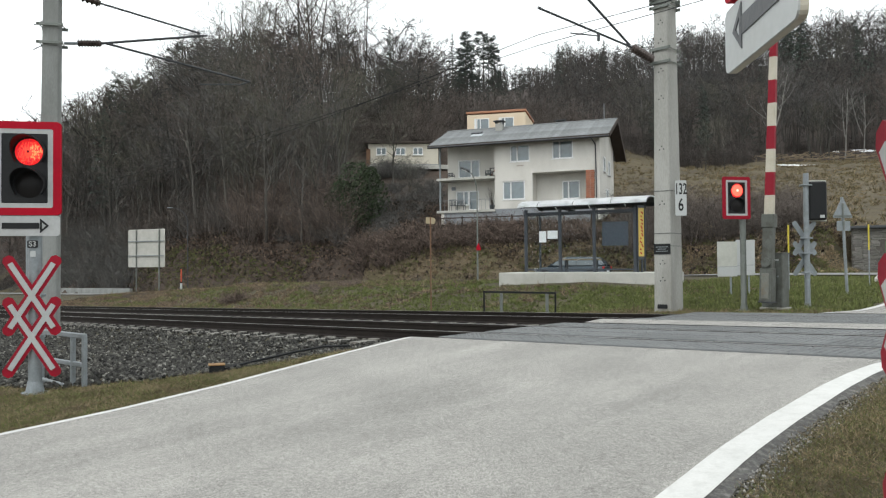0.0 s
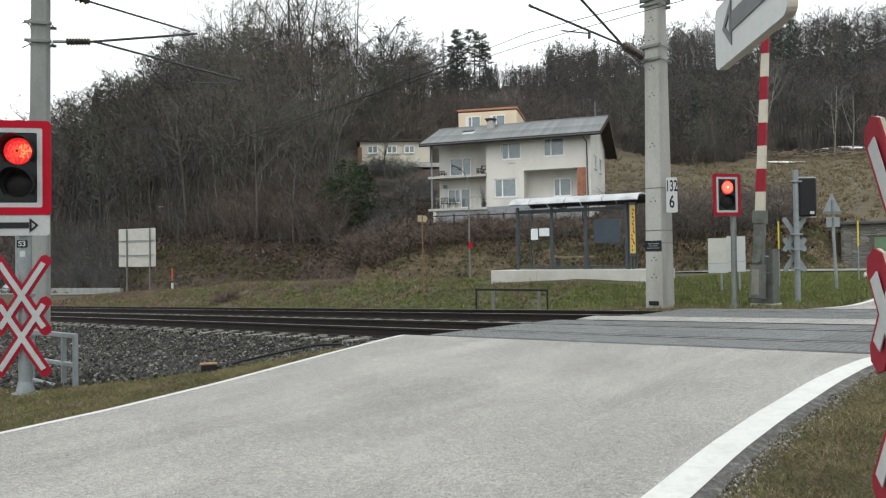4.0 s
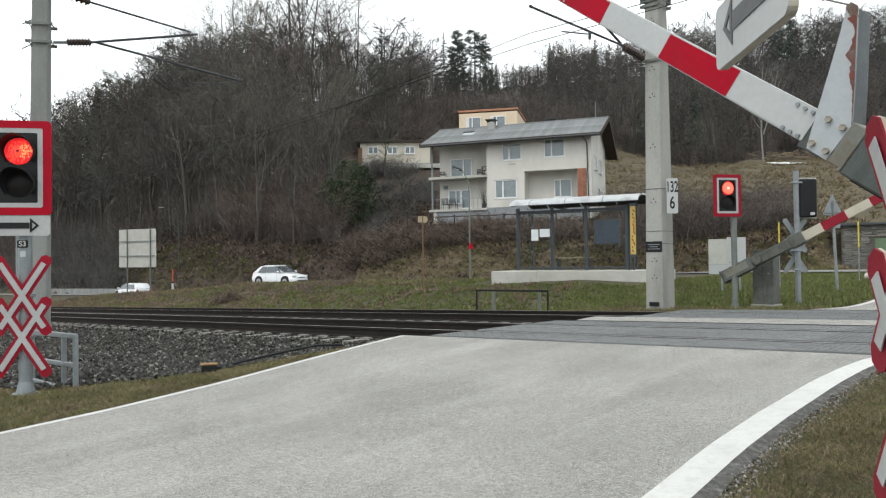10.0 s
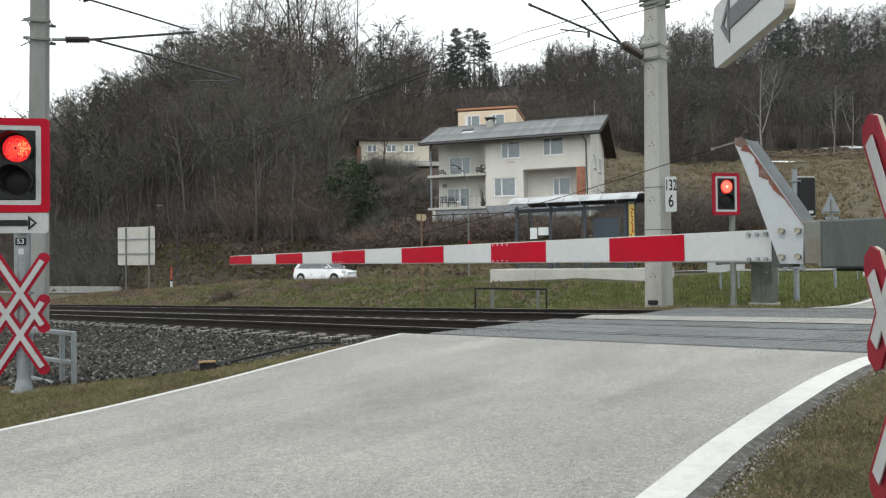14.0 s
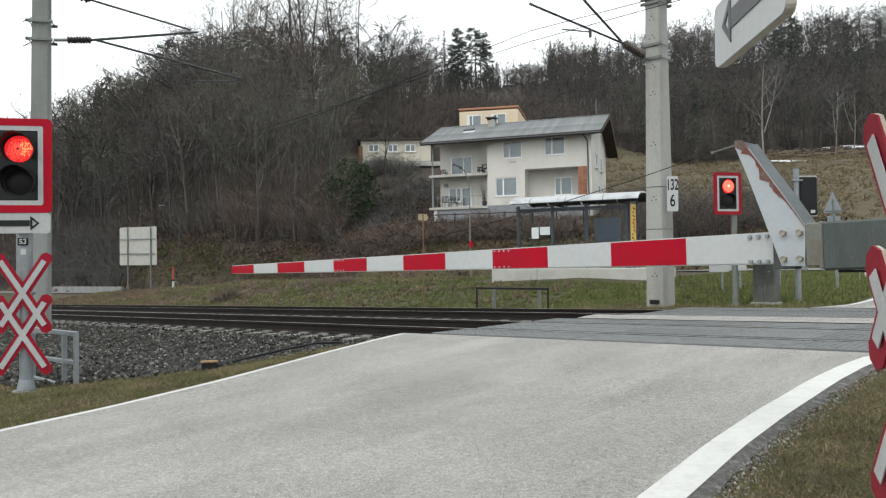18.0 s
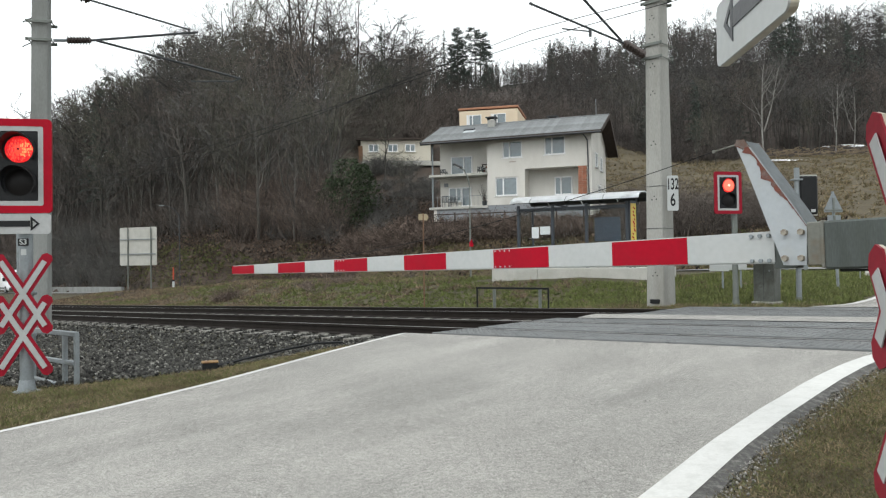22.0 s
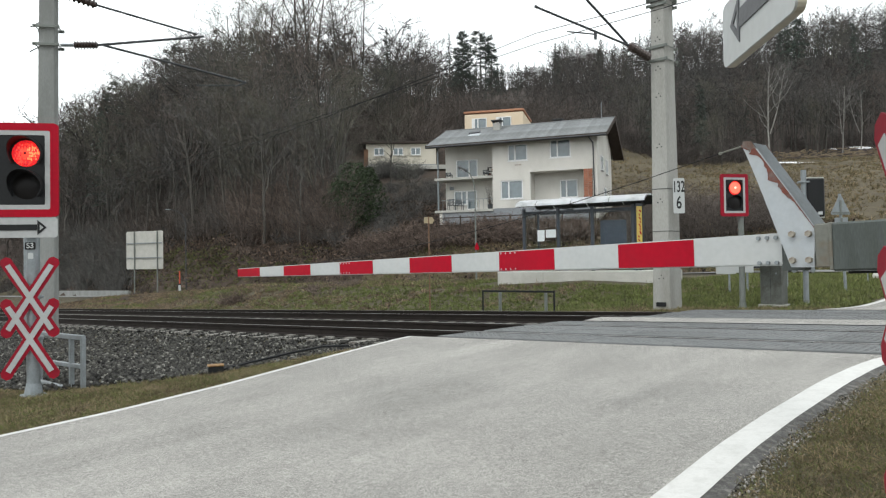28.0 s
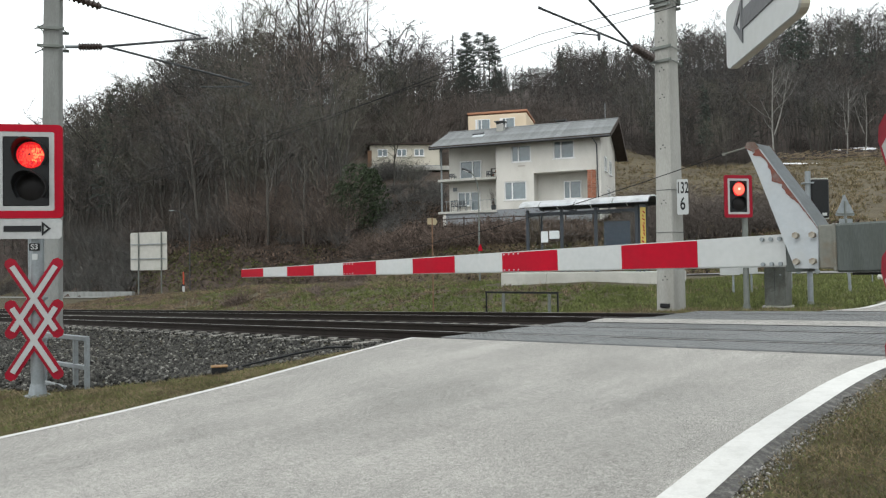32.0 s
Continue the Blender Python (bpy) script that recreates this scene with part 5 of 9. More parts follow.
def masts():
    # mast behind the tracks
    ob = catenary_mast(5.37, 17.5, -0.42, -43.5, 8.2, 0.445, 0.325, 0.0, 1.4)
    inv = ob.matrix_basis.inverted()
    loc = lambda p: tuple(inv @ Vector(p))
    bands(ob, (5.98, 6.3, 7.3, 7.42, 7.5), 0.36, 1.4)
    low, high = Vector((5.0, 17.32, 5.62)), Vector((5.05, 17.35, 7.1))
    end, knee = Vector((2.19, 16.0, 6.40)), Vector((4.45, 17.02, 5.83))
    insulator(ob, loc(low), loc(knee), 0.11)
    part("cantilever_tube", rod(loc(knee), loc(end), 0.026, n=8), M["darkgrey"], ob)
    top = Vector((2.9, 15.95, 6.95))
    part("stay_tube", rod(loc(knee + Vector((-0.05, 0, 0.05))), loc(top), 0.028, n=8), M["darkgrey"], ob)
    part("registration_arm", rod(loc((3.55, 16.6, 5.98)), loc((2.84, 16.0, 5.86)), 0.016, n=6), M["darkgrey"], ob)
    part("dropper", rod(loc((3.58, 16.6, 6.03)), loc((3.58, 16.6, 5.86)), 0.035, n=6), M["darkgrey"], ob)
    part("tube_end", rod(loc(end), loc(end + Vector((-0.06, -0.03, 0.02))), 0.035, n=6), M["darkgrey"], ob)
    insulator(ob, loc(high), loc(high + Vector((-0.75, -0.35, 0.12))), 0.07)
    wide = lambda z: 0.445 - 0.12 * z / 8.2
    for z in (1.62, 2.92, 1.92):
        w, d = wide(z), wide(z) * 1.4
        bm = bmesh.new()
        for s in (-1, 1):
            box((w + 0.014, 0.01, 0.012), (0, s * (d / 2 + 0.003), z), 0, bm)
            box((0.01, d + 0.02, 0.012), (s * (w / 2 + 0.003), 0, z), 0, bm)
        part("strap", bm, M["darkgrey"], ob)
    hole = mesh_of(rod((0, 0.004, 0), (0, -0.004, 0), 0.016, n=8), "bolt_hole", M["black"])
    for z in (2.6, 3.9, 5.1, 5.75, 6.45, 6.9, 1.2, 0.8):
        for x, up in ((-0.05, 0.0), (0.06, 0.01), (0.01, 0.08)):
            part("bolt_hole", hole, None, ob, m=Matrix.Translation((x, -wide(z + up) * 0.7, z + up)))
    part("cable_shoe", box((0.24, 0.06, 0.1), (0.0, -0.32, 0.2), 0.01), M["black"], ob)
    sign = thing("kilometre_sign", pose(5.545, 17.05, 2.31, 0, 0, -16), "white kilometre sign with black numbers on the mast", "railway sign")
    part("plate", plate(rounded(0.25, 0.82, 0.03), 0.012), M["white"], sign)
    words("132", 0.30, M["black"], sign, Matrix.Translation((0, -0.009, 0.2)) @ Matrix.Diagonal((0.6, 1, 1.2, 1)))
    words("6", 0.31, M["black"], sign, Matrix.Translation((0, -0.009, -0.17)) @ Matrix.Diagonal((0.8, 1, 1.3, 1)))
    mark = thing("mast_label", pose(5.37 - 0.688 * 0.305, 17.5 - 0.725 * 0.305, 1.13, 0, 0, -43.5), "black band with worn markings on the mast", "label band")
    part("plate", plate(((-0.21, -0.125), (0.21, -0.125), (0.21, 0.125), (-0.21, 0.125)), 0.006), M["black"], mark)
    bm = bmesh.new()
    for i, (w, z) in enumerate(((0.3, 0.05), (0.22, 0.0), (0.3, -0.05))):
        plate(((-w / 2, z - 0.008), (w / 2, z - 0.008), (w / 2, z + 0.008), (-w / 2, z + 0.008)), 0.004, bm, Matrix.Translation((0, -0.005, 0)))
    part("bars", bm, M["galv"], mark)
    # mast on this side of the tracks
    ob = catenary_mast(-9.6, 17.9, -0.7, 12, 9.0, 0.42, 0.355, 0.5, surface="greyconcrete")
    inv = ob.matrix_basis.inverted()
    bands(ob, (6.98, 7.42, 8.3), 0.44)
    low, high = Vector((-9.27, 17.95, 6.32)), Vector((-9.3, 17.95, 7.62))
    k = Vector((-8.545, 18.35, 6.43))
    part("bracket_tube", rod(loc(low), loc(low.lerp(k, 0.36)), 0.04, n=8), M["galv"], ob)
    insulator(ob, loc(low.lerp(k, 0.36)), loc(k), 0.115)
    end = Vector((-6.406, 20.0, 7.125))
    part("cantilever_tube", rod(loc(k), loc(end), 0.032, n=8), M["darkgrey"], ob)
    hs = Vector((-8.456, 18.1, 7.356))
    insulator(ob, loc(high), loc(hs), 0.11)
    part("stay_tube", rod(loc(hs), loc(hs.lerp(end, 0.93)), 0.026, n=8), M["darkgrey"], ob)
    reg = Vector((-5.382, 20.5, 5.966))
    part("registration_tube", rod(loc(k + Vector((0.1, 0.08, 0.02))), loc(reg), 0.03, n=8), M["darkgrey"], ob)
    part("steady_arm", rod(loc((-6.578, 19.9, 5.758)), loc((-5.656, 20.4, 5.872)), 0.018, n=6), M["darkgrey"], ob)
    part("dropper", rod(loc(reg), loc((-5.656, 20.4, 5.85)), 0.02, n=6), M["darkgrey"], ob)
    for z in (6.95, 7.55):
        part("hook", rod((-0.22, 0, z), (-0.42, 0, z - 0.12), 0.012, n=6), M["wire"], ob)
    # overhead wires
    lines = thing("overhead_wires", Matrix.Identity(4), "thin overhead contact and carrier wires above the tracks", "overhead wire")
    for d, z, sag in ((13.8, 6.57, 1.25), (13.8, 6.22, 0.5)):
        pts = []
        for i in range(25):
            u = -46 + 8 * i
            x, y = from_track(u, d)
            ph = ((u - 8) / 56) % 1
            pts.append(Vector((x, y, GRADE * u + z - sag * 4 * ph * (1 - ph))))
        r = 0.0095
        verts = [p + Vector((0, r * math.cos(q), r * math.sin(q))) for p in pts for q in (0, 2.1, 4.2)]
        faces = [(3 * i + j, 3 * i + (j + 1) % 3, 3 * i + 3 + (j + 1) % 3, 3 * i + 3 + j) for i in range(len(pts) - 1) for j in range(3)]
        part("wire", raw_mesh("wire", verts, faces, M["wire"]), None, lines)


def small_signs():
    # sheet-metal boards seen from behind
    for x, y, w, h, zc, material in ((8.13, 21.0, 0.58, 1.0, 0.89, "boardgrey"), (8.69, 21.1, 0.56, 1.02, 0.93, "white")):
        ob = thing("notice_board", facing(x, y, -0.25, 4), "blank pale metal board on a post seen from behind", "notice board", "pale boards")
        part("board", plate(rounded(w, h, 0.01), 0.02, m=Matrix.Translation((0, 0, zc + 0.25))), M[material], ob)
        part("seam", box((w, 0.008, 0.012), (0, -0.013, zc + 0.03), 0), M["galv"], ob)
        part("lower_board", box((w - 0.004, 0.006, 0.26), (0, -0.0125, zc - 0.11), 0.001), M["white"], ob, "whiter lower strip")
        part("pole", rod((0.12, 0.05, 0), (0.12, 0.05, zc + 0.7), 0.03, n=8), M["galv"], ob)
    ob = thing("warning_sign", facing(11.18, 20.5, -0.15, 6), "triangular road sign with a small plate seen from behind", "road sign")
    part("pole", rod((0.12, 0.03, 0), (0, 0.03, 2.75), 0.04, n=10), M["galv"], ob)
    part("triangle", plate(((-0.29, 2.2), (-0.265, 2.16), (0.265, 2.16), (0.29, 2.2), (0.03, 2.7), (-0.03, 2.7)), 0.012), M["galv"], ob, "grey back of the triangle")
    part("plate", plate(rounded(0.4, 0.28, 0.02), 0.012, m=Matrix.Translation((0.02, 0, 1.94))), M["galv"], ob)
    part("crossbar", box((0.5, 0.03, 0.04), (0, -0.02, 2.22), 0.004), M["greysteel"], ob)
    part("clamp_rail", box((0.05, 0.03, 0.42), (0.0, -0.02, 2.36), 0.004), M["greysteel"], ob)
    part("clamp_rail", box((0.05, 0.03, 0.26), (0.02, -0.02, 1.94), 0.004), M["greysteel"], ob)
    for x, y, z, h in ((10.36, 22.0, -0.1, 2.0), (13.93, 24.0, -0.05, 2.05)):
        ob = thing("marker_post", pose(x, y, z), "thin post with a bright yellow top", "marker post", "yellow marker posts")
        part("pole", rod((0, 0, 0), (0, 0, h), 0.018, n=8), M["galv"], ob)
        part("sleeve", rod((0, 0, h - 0.85), (0, 0, h), 0.024, n=8), M["yellow"], ob, "yellow plastic sleeve")
    # tall thin rusty post in the grass with a small faded sign
    ob = thing("trail_post", pose(-0.39, 23.5, -0.75, 0, 0, 5), "thin rusty post with a small weathered sign", "sign post")
    part("pole", rod((0, 0, 0), (0, 0, 3.08), 0.022, n=8), M["rustpost"], ob)
    part("sign", plate(((-0.15, 2.86), (0.12, 2.84), (0.17, 2.95), (0.12, 3.05), (-0.15, 3.06)), 0.015), M["oldsign"], ob, "faded arrow-shaped sign")
    # low frame in the bank
    ob = thing("culvert_railing", pose(1.17, 21.0, -0.64, 0, 0, math.degrees(math.atan2(-1.2, 1.88))), "low dark steel railing over a culvert", "railing")
    for x in (0.0, 2.2):
        part("post", box((0.04, 0.04, 0.66), (x, 0, 0.33), 0.004), M["black"], ob)
    for x in (0.42, 1.84):
        part("inner_post", box((0.08, 0.05, 0.62), (x, 0.25, 0.30), 0.005), M["greysteel"], ob)
    for z in (0.65, 0.06):
        part("rail", box((2.24, 0.045, 0.055), (1.1, -0.003, z), 0.004), M["black"], ob)
    # big road sign seen from behind, on two posts
    ob = thing("direction_board", facing(-23.4, 58, -1.35, -24), "large grey direction board on two posts seen from behind", "road sign")
    for x in (-1.1, 1.3):
        part("post", box((0.075, 0.09, 5.0), (x, 0, 2.5), 0.01), M["greysteel"], ob)
    part("board", plate(rounded(3.85, 3.0, 0.12), 0.03, m=Matrix.Translation((-0.1, 0.08, 3.55))), M["slab"], ob, "pale sheet-metal back of the board")
    for z in (2.95, 4.1):
        part("beam", box((3.7, 0.06, 0.07), (-0.1, 0.0, z), 0.006), M["galv"], ob)
    ob = thing("delineator", pose(-19.6, 55.0, -1.02), "white roadside post with an orange snow pole", "marker post")
    part("base", rod((0, 0, 0), (0, 0, 0.5), 0.09, n=8), M["white"], ob)
    part("band", rod((0, 0, 0.5), (0, 0, 0.62), 0.092, n=8), M["black"], ob, "black band")
    part("stake", rod((0, 0, 0.6), (0, 0, 1.55), 0.055, n=8), M["stake"], ob, "orange-red stake")
    ob = thing("street_lamp", pose(-23.98, 69, -2.3), "thin grey street lamp with a curved neck", "street lamp", "street lamps")
    bm = rod((0, 0, 0), (0, 0, 7.2), 0.055, 0.04, n=6)
    arc = [(-1.55 * (1 - math.cos(a)), 0, 7.2 + 1.35 * math.sin(a)) for a in (0, 0.3, 0.6, 0.9, 1.2, 1.5)]
    for a, b in zip(arc, arc[1:]):
        rod(a, b, 0.036, n=6, bm=bm)
    part("pole", bm, M["darkgrey"], ob)
    part("lamp_head", box((0.5, 0.18, 0.08), (-1.66, 0, 8.55), 0.02), M["galv"], ob)
    # small junction pot beside the ballast
    ob = thing("track_box", pose(-2.56, 8.3, -0.4, 0, 0, 20), "small black trackside box with a rusty lid", "track box")
    part("box", box((0.165, 0.14, 0.15), (0, 0, 0.04), 0.01), M["black"], ob)
    part("lid", box((0.18, 0.15, 0.014), (0, 0, 0.122), 0.004), M["rustlid"], ob, "rusty yellow lid")
    pts = [(-1.25, 9.75, -0.24), (-1.55, 9.5, -0.22), (-1.9, 9.2, -0.26), (-2.3, 8.7, -0.31), (-2.5, 8.4, -0.34)]
    bm = bmesh.new()
    for a, b in zip(pts, pts[1:]):
        rod(a, b, 0.016, n=6, bm=bm)
    tagged(part("track_cable", bm, M["black"]), "black cable lying on the ballast", "cable")


left_signal()
right_signal()
far_signals()
near_arm = near_barrier()
far_arm = far_barrier()
masts()
small_signs()


# ---- bus shelter ----
def bus_shelter():
    slab = thing("shelter_slab", pose(3.18, 28.0, 0.0, 0, 0, math.degrees(math.atan2(-2.0, 3.7))), "long pale concrete slab in the grass bank", "concrete slab", kind="structure")
    part("block", box((1.85, 2.2, 0.9), (-0.07, 0.75, 0.0), 0.02), M["slab"], slab)
    part("block", box((4.6, 2.2, 0.9), (3.16, 0.75, 0.005), 0.02), M["slab"], slab)
    ob = thing("bus_shelter", pose(3.18, 28.0, 0.47, 0, 0, math.degrees(math.atan2(-2.0, 3.7))), "dark steel and glass bus shelter with a curved roof", "bus shelter")
    xs, h, back = (0.0, 1.36, 2.66, 4.14), 2.36, 1.45
    for x in xs:
        part("post", box((0.11, 0.11, h), (x, 0, h / 2), 0.008), M["shelter"], ob)
        # curved rafters
        bm = bmesh.new()
        pts = [(0.0, -0.45, h + 0.1), (0, -0.1, h + 0.2), (0, 0.45, h + 0.32), (0, 1.0, h + 0.30), (0, 1.75, h + 0.1)]
        for a, b in zip(pts, pts[1:]):
            rod((x, a[1], a[2] - 0.04), (x, b[1], b[2] - 0.04), 0.035, n=6, bm=bm)
        part("rafter", bm, M["shelter"], ob)
    for x in (0.0, 4.14):
        part("post", box((0.07, 0.07, h), (x + (0.02 if x == 0 else 0), back, h / 2), 0.006), M["shelter"], ob)
    part("head_beam", box((4.14, 0.07, 0.1), (2.07, 0.003, h - 0.16), 0.006), M["shelter"], ob)
    part("sill_beam", box((4.1, 0.045, 0.06), (2.07, 0.003, 0.09), 0.006), M["shelter"], ob)
    part("mid_rail", box((4.1, 0.03, 0.03), (2.07, 0.04, 2.13), 0.0), M["shelter"], ob)
    # roof panels, one for each bay
    bays = ((-0.16, 0.62), (0.64, 1.98), (2.0, 3.38), (3.4, 4.66))
    for x0, x1 in bays:
        bm = bmesh.new()
        rows = []
        for y, z in ((-0.47, h + 0.07), (-0.45, h + 0.13), (-0.37, h + 0.2), (-0.2, h + 0.27), (0.1, h + 0.34), (0.5, h + 0.38), (1.0, h + 0.36), (1.5, h + 0.25), (1.8, h + 0.12)):
            rows.append([bm.verts.new((x0, y, z)), bm.verts.new((x1, y, z))])
        for a, b in zip(rows, rows[1:]):
            bm.faces.new((a[0], a[1], b[1], b[0]))
        bmesh.ops.solidify(bm, geom=bm.faces[:], thickness=0.025)
        part("roof_panel", bm, M["shelterroof"], ob, "silvery curved roof panel", smooth=True)
        bm = bmesh.new()
        rows = []
        for y, z in ((-0.44, h + 0.05), (-0.34, h + 0.14), (-0.18, h + 0.22), (0.1, h + 0.29), (0.5, h + 0.33), (1.0, h + 0.31), (1.5, h + 0.2), (1.78, h + 0.08)):
            rows.append([bm.verts.new((x0 + 0.01, y, z)), bm.verts.new((x1 - 0.01, y, z))])
        for a, b in zip(rows, rows[1:]):
            bm.faces.new((a[0], a[1], b[1], b[0]))
        bmesh.ops.solidify(bm, geom=bm.faces[:], thickness=0.008)
        part("roof_lining", bm, M["shelter"], ob, "dark underside of the roof")
    for x0, x1 in zip(xs, xs[1:]):
        pane = part("pane", box((x1 - x0 - 0.12, 0.012, h - 0.34), ((x0 + x1) / 2, 0.02, h / 2 - 0.04), 0), GLASS, ob, "clear dusty glass pane")
        pane.visible_shadow = False
    for x in (0.0, 4.14):
        pane = part("pane", box((0.012, back - 0.12, h - 0.3), (x, back / 2, h / 2 - 0.03), 0), GLASS, ob, "clear dusty glass pane")
        pane.visible_shadow = False
    part("bench", box((1.5, 0.36, 0.05), (2.0, 0.42, 0.46), 0.01), M["wood"], ob, "pale wooden bench")
    for x in (1.45, 2.6):
        part("bench_bracket", box((0.05, 0.3, 0.44), (x, 0.42, 0.22), 0.004), M["shelter"], ob)
    part("notice", box((0.28, 0.01, 0.42), (0.66, 0.03, 1.33), 0), M["paper"], ob, "white timetable sheet")
    part("notice", box((0.40, 0.01, 0.3), (1.05, 0.03, 1.4), 0), M["paper"], ob, "white notice sheet")
    part("dark_panel", box((0.95, 0.012, 0.86), (3.42, 0.035, 1.38), 0), M["screen"], ob, "dark blue-grey panel")
    part("roof_lamp", box((0.45, 0.1, 0.06), (1.65, 0.3, h - 0.06), 0.01, turn=Matrix.Rotation(radians(12), 3, "Y")), M["darkgrey"], ob)
    # advert case at the end wall
    case = thing("advert_case", pose(7.0, 26.1, 0.42, 0, 0, 30), "narrow illuminated-style advert case with a yellow poster", "advert case")
    part("case", box((0.34, 0.16, 1.95), (0, 0, 1.45), 0.02), M["shelter"], case)
    part("poster", box((0.26, 0.01, 1.72), (0.0, -0.085, 1.46), 0), M["poster"], case, "yellow and red poster")
    bm = bmesh.new()
    rnd = random.Random(4)
    for i in range(12):
        x, z, w = rnd.uniform(-0.09, 0.09), 0.72 + 0.13 * i, rnd.uniform(0.07, 0.16)
        box((w, 0.004, 0.05), (x * 0.6, -0.092, z), 0, bm, Matrix.Rotation(radians(rnd.uniform(25, 65)), 3, "Y"))
    part("poster_shapes", bm, M["red"], case, "red shapes on the poster")
    for x in (-0.1, 0.1):
        part("leg", box((0.06, 0.06, 0.5), (x, 0, 0.25), 0.005), M["shelter"], case)


# ---- houses ----
def window(parent, s, z0, w, h, y=0.0, leaves=2, split=0.36, sill=True):
    """A white framed window on a wall that lies in x and z at y; -y looks outwards."""
    ob = new("window")
    ob.parent, ob.matrix_basis = parent, Matrix.Translation((s + w / 2, y, z0 + h / 2))
    t = 0.09
    part("frame", ring_plate(rounded(w, h, 0.004, 1), rounded(w - 2 * t, h - 2 * t, 0.004, 1), 0.1), M["frame"], ob, "white window frame", Matrix.Translation((0, -0.02, 0)))
    x = -w / 2 + w * split
    if leaves == 2:
        part("mullion", box((0.11, 0.09, h - 2 * t), (x, -0.02, 0), 0.004), M["frame"], ob)
        part("pane", box((w * split - t - 0.04, 0.02, h - 2 * t), ((-w / 2 + t + x - 0.05) / 2, 0.01, 0), 0), M["pane"], ob, "grey reflecting glass")
        part("pane", box((w * (1 - split) - t - 0.04, 0.02, h - 2 * t), ((w / 2 - t + x + 0.05) / 2, 0.01, 0), 0), M["pane"], ob, "grey reflecting glass")
    else:
        part("pane", box((w - 2 * t, 0.02, h - 2 * t), (0, 0.01, 0), 0), M["pane"], ob, "grey reflecting glass")
    if sill:
        part("sill", box((w + 0.16, 0.2, 0.05), (0, -0.06, -h / 2 - 0.025), 0.006), M["frame"], ob)
    return ob


def wall_panel(parent, name, x0, x1, z0, z1, y0, y1, material, holes=(), label=""):
    """A wall from x0 to x1 with openings that go through it; built of blocks round the openings."""
    cuts_x = sorted({x0, x1, *[v for h in holes for v in (h[0], h[0] + h[2])]})
    cuts_z = sorted({z0, z1, *[v for h in holes for v in (h[1], h[1] + h[3])]})
    bm = bmesh.new()
    for a, b in zip(cuts_x, cuts_x[1:]):
        for c, d in zip(cuts_z, cuts_z[1:]):
            mx, mz = (a + b) / 2, (c + d) / 2
            if any(h[0] < mx < h[0] + h[2] and h[1] < mz < h[1] + h[3] for h in holes):
                continue
            box((b - a, y1 - y0, d - c), (mx, (y0 + y1) / 2, mz), 0, bm)
    bmesh.ops.remove_doubles(bm, verts=bm.verts, dist=0.0005)
    inner = [f for f in bm.faces if any(g is not f and (g.calc_center_median() - f.calc_center_median()).length < 0.001 for e in f.edges for g in e.link_faces)]
    bmesh.ops.delete(bm, geom=list(set(inner)), context="FACES")
    return part(name, bm, material, parent, label)


